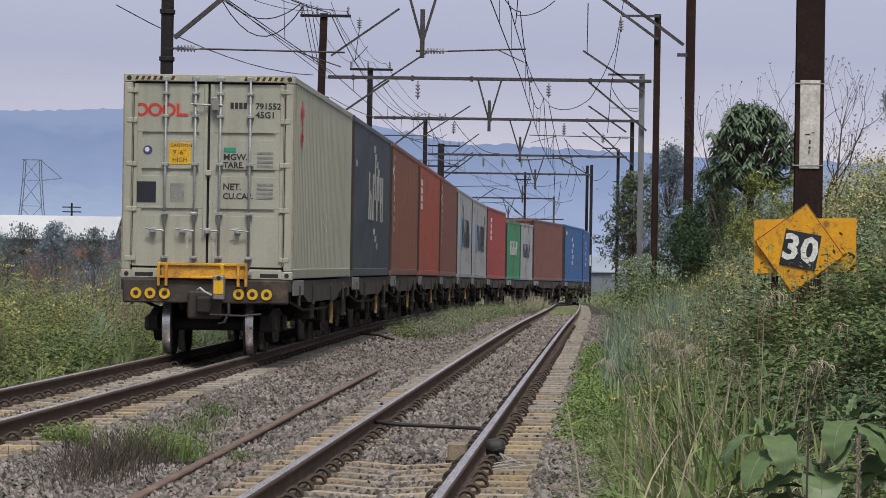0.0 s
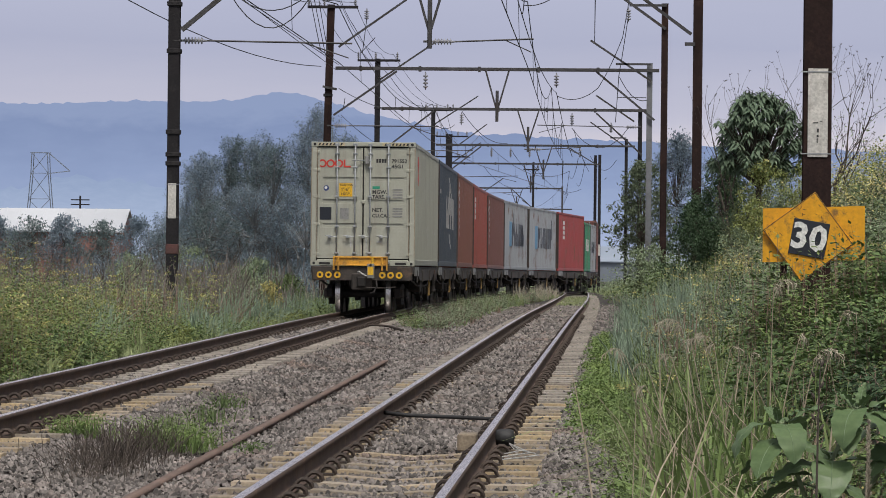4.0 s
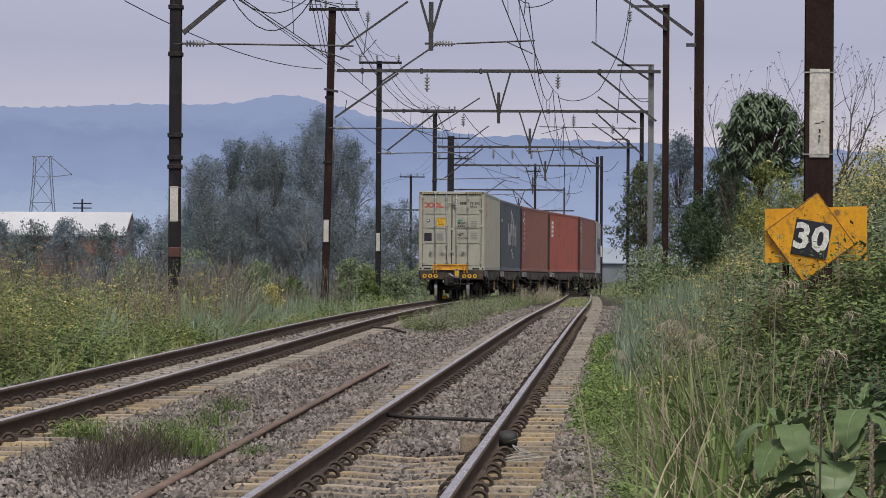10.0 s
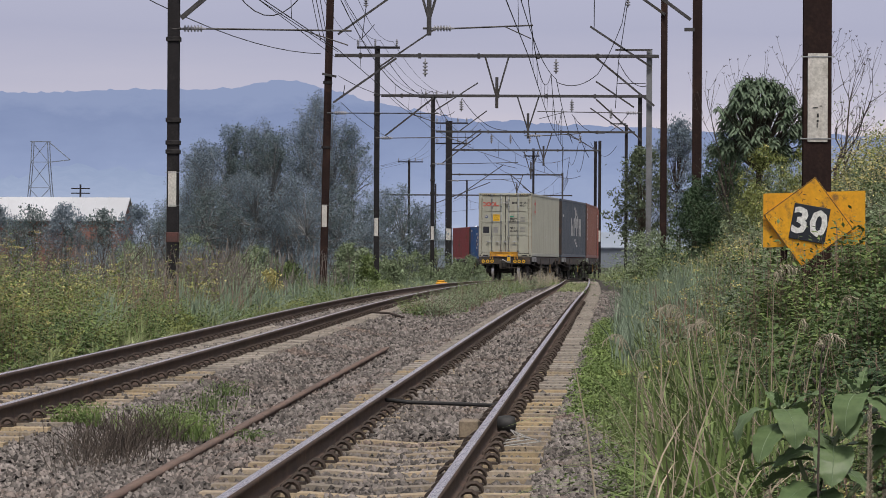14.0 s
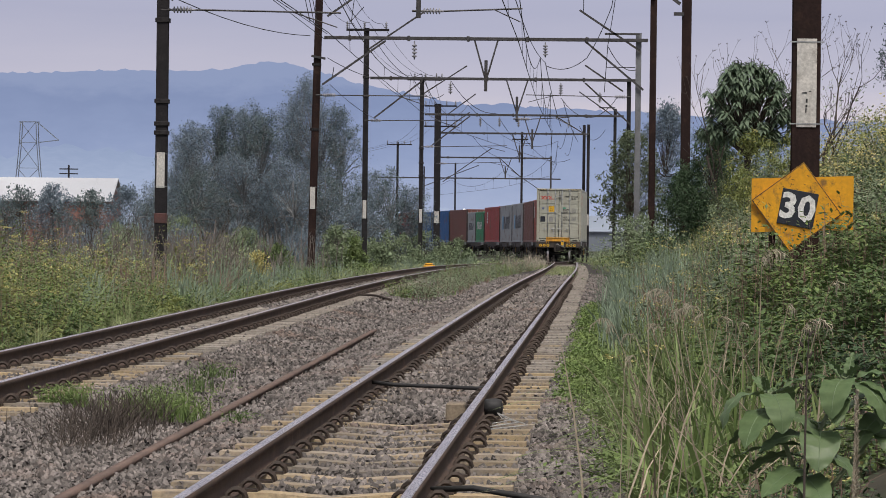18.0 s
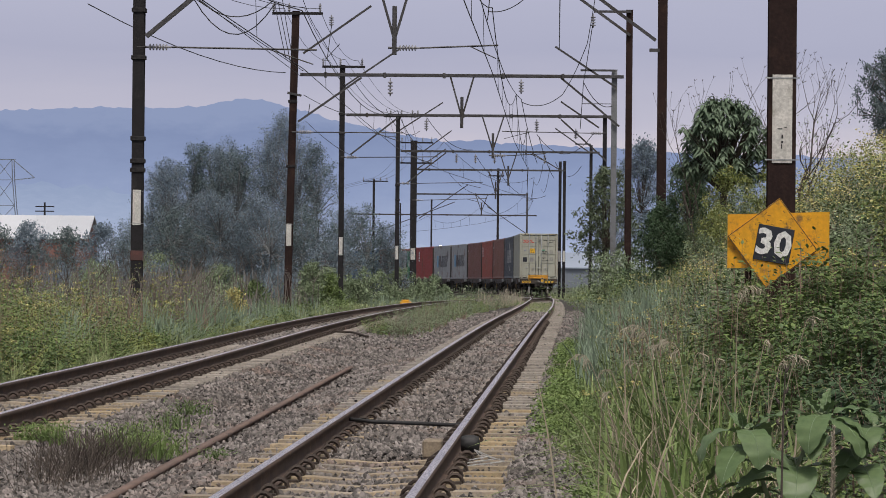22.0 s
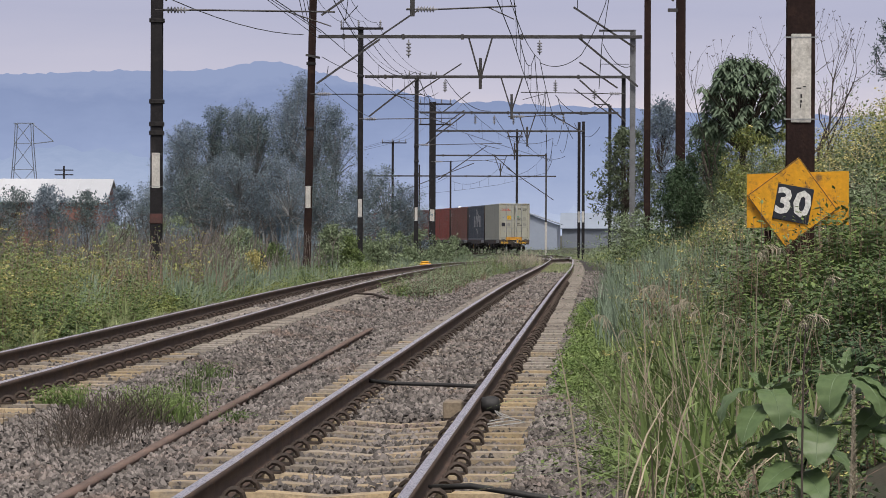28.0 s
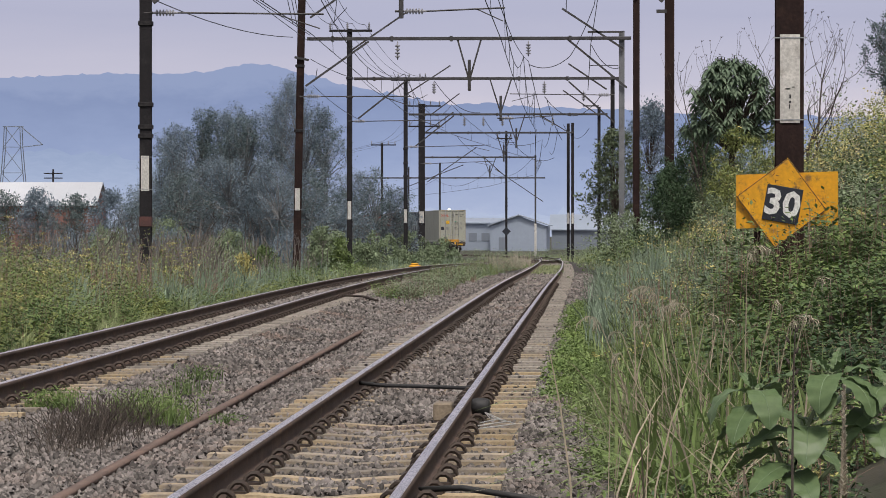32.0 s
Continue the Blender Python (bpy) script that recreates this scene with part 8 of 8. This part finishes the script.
def pylon(x, y, z0, h):
    """A lattice tower for a power line."""
    ob = thing("lattice_pylon", Matrix.Translation((x, y, z0)), "grey steel lattice power line tower far behind the shed", "pylon")
    # Steel colour shifted pale blue to paint in the haze of distance
    M_FARSTEEL = mk("hazy_steel", (0.19, 0.225, 0.285), (0.165, 0.195, 0.25), 0.2, 3, 0.6)
    lev = [(0, 4.6), (0.22, 3.8), (0.44, 3.1), (0.64, 2.5), (0.84, 2.0), (1.0, 1.8)]
    for sx in (-1, 1):
        for sy in (-1, 1):
            pts = [(sx * w, sy * min(w, 1.5), h * k) for k, w in lev]
            part("leg", Kit().tube(pts, 0.11, 4), M_FARSTEEL, ob)
    for (a, wa), (b, wb) in zip(lev[:-1], lev[1:]):
        part("brace", Kit().beam((-wa, -min(wa, 1.5), h * a), (wb, -min(wb, 1.5), h * b), 0.14, 0.14), M_FARSTEEL, ob)
        part("brace", Kit().beam((wa, -min(wa, 1.5), h * a), (-wb, -min(wb, 1.5), h * b), 0.14, 0.14), M_FARSTEEL, ob)
        part("brace", Kit().beam((-wb, -min(wb, 1.5), h * b), (wb, -min(wb, 1.5), h * b), 0.14, 0.14), M_FARSTEEL, ob)
    part("crossarm", Kit().beam((1.8, 0, h), (6.8, 0, h * 0.86), 0.2, 0.2), M_FARSTEEL, ob)
    part("crossarm", Kit().beam((2.0, 0, h * 0.84), (6.8, 0, h * 0.86), 0.2, 0.2), M_FARSTEEL, ob)
    part("crossarm", Kit().beam((-2.4, 0, h), (2.4, 0, h), 0.2, 0.2), M_FARSTEEL, ob)
    return ob


pylon(-133, 800, -4.0, 29.5)
ob = thing("telegraph_pole", Matrix.Translation((-69.0, 446.0, -2.0)), "dark wooden pole with crossarms", "pole")
part("pole", Kit().tube([(0, 0, 0), (0, 0, 11.4)], [0.16, 0.12], 8), M_MASTDARK, ob)
for z in (10.2, 10.8):
    part("crossarm", Kit().box(-1.2, 1.2, -0.08, 0.08, z, z + 0.14), M_MASTDARK, ob)
for i in range(9):
    x = -74 + i * 5.2
    ob = thing("fence_post", Matrix.Translation((x, 400, -1.9)), "dark post of a far fence", "post", "posts of the far fence")
    part("post", Kit().box(-0.09, 0.09, -0.09, 0.09, 0, 4.2, 0.02), M_MASTDARK, ob)
    part("wire_bar", Kit().box(0.09, 5.11, -0.03, 0.03, 3.6, 3.7), M_MASTDARK, ob)


# ---- crushed stone in the bed ----
def bed_z(x, y):
    a, b = np.minimum(left_x(y), right_x(np.minimum(y, 209))), np.maximum(left_x(y), right_x(np.minimum(y, 209)))
    mid = np.clip((x - a - 1.1) / np.maximum(0.1, b - a - 2.2), 0, 1)
    dip = -0.105 * np.clip(1.6 * np.minimum(mid, 1 - mid) * 2, 0, 1)
    edge = -0.10 * np.clip(np.maximum(a - 1.1 - x, x - b - 1.1) / 0.65, 0, 3)
    return rail_z(y) - 0.185 + dip + edge


def stones(n, y0, y1, size, seed):
    g = np.random.default_rng(seed)
    y = y0 * (y1 / y0) ** g.random(n)
    left, right = -0.172 * y - 0.25, np.full(n, 0.42)
    left = np.maximum(left, left_x(y) - 1.9)
    x = left + (right - left) * g.random(n)
    dr, dl = x - right_x(y), x - left_x(y)
    z = bed_z(x, y)
    on = np.ones(n, bool)
    lift = np.zeros(n)
    for d, first in ((dr, 13.9), (dl, 22.3)):
        ad = np.abs(d)
        on &= np.abs(ad - GAUGE) > 0.09
        ph = np.abs((y - first + 0.35) % 0.70 - 0.35)
        crib = ph > 0.15
        on &= ~((ad > 0.45) & (ad < 1.05) & ~(crib & (ad > 0.68)))
        lift += np.where((ad > 0.68) & (ad < 1.05), -0.013, 0.0)
        inner = ad < 0.48
        bare = (y < 27.5) & (y > 20.5) if first < 20 else y < 62
        on &= ~(inner & ~crib & (bare | (g.random(n) < 0.12)))
        lift += np.where(inner, np.where(bare, -0.008, 0.018), 0.0)
    x, y, z = x[on], y[on], (z + lift)[on]
    z = np.maximum(z, np.where(x > -0.5, ground_z(x, y) + 0.004, -9.0))
    m = len(x)
    s = size * g.uniform(0.6, 1.12, m)
    C = np.array([(-1, -1, -0.8), (1, -1, -0.8), (1, 1, -0.8), (-1, 1, -0.8), (-0.5, 0.0, 1.0), (0.5, 0.0, 1.0)])
    V = C[None] + g.uniform(-0.38, 0.38, (m, 6, 3))
    V = V * s[:, None, None] * np.array([0.80, 0.52, 0.58]) * g.uniform(0.75, 1.2, (m, 1, 3))
    az, tl = g.uniform(0, 6.28, m), g.normal(0, 0.42, m)
    ca, sa, ct, st = np.cos(az), np.sin(az), np.cos(tl), np.sin(tl)
    X = V[..., 0] * ct[:, None] + V[..., 2] * st[:, None]
    Z = -V[..., 0] * st[:, None] + V[..., 2] * ct[:, None]
    Y = V[..., 1]
    V = np.stack([X * ca[:, None] - Y * sa[:, None] + x[:, None], X * sa[:, None] + Y * ca[:, None] + y[:, None], Z + z[:, None] + g.normal(-0.010, 0.016, m)[:, None]], -1)
    F = np.array([(0, 1, 5), (0, 5, 4), (1, 2, 5), (2, 3, 4), (2, 4, 5), (3, 0, 4)])
    f = (np.arange(m)[:, None, None] * 6 + F[None]).reshape(-1, 3)
    ob = part("ballast_stones", arrays("ballast_stones", V.reshape(-1, 3), f, M_STONE), None)
    tagged(ob, "loose grey-brown crushed stones of the track bed", "stones", kind="stuff")


stones(84000, 20.3, 34, 0.025, 1)
stones(76000, 33.5, 64, 0.029, 2)
stones(34000, 62, 130, 0.042, 3)


# ---- what moves: the train runs along the left line and over to the right ----
TRAVEL = smooth_curve([0, 4, 8, 12, 16, 20, 24, 28, 32],
                      [49.4, 81.6, 113.05, 144.09, 175.55, 207.95, 241.81, 277.66, 316.01])


def motions():
    ys = np.arange(-37, 556.5, 0.5)
    xs = left_x(ys)
    arc = np.concatenate([[0], np.cumsum(np.hypot(np.diff(xs), np.diff(ys)))])

    def spot(s):
        y = float(np.interp(s, arc, ys))
        return Vector((float(left_x(y)), y, float(rail_z(y)) + 0.006))

    times = [float(t) for t in range(33)]
    tail = {t: float(np.interp(float(TRAVEL(t)), ys, arc)) for t in times}
    for i, (wg, items) in enumerate(train):
        rows = []
        for t in times:
            mid = tail[t] + 6.13 + i * PITCH
            a, b = spot(mid - 4.55), spot(mid + 4.55)
            d = (b - a).normalized()
            x = d.cross(Vector((0, 0, 1))).normalized()
            z = x.cross(d)
            m = Matrix((x, d, z)).transposed().to_4x4()
            m.translation = (a + b) / 2
            rows.append((t, m))
        walk(wg, rows)
        for ob, off in items:
            walk(ob, [(t, m @ Matrix.Translation((0, off, 1.085))) for t, m in rows])
    # the tail wagon's wheels turn as they roll
    wheels = [o for o in train[0][0].children_recursive if o.name.startswith("wheelset")]
    for o in wheels:
        c = o.matrix_basis.translation.copy()
        walk(o, [(k * 0.07, Matrix.Translation(c) @ Matrix.Rotation(-(float(TRAVEL(k * 0.07)) - float(TRAVEL(0.0))) / 0.43, 4, "X")) for k in range(458)])


motions()
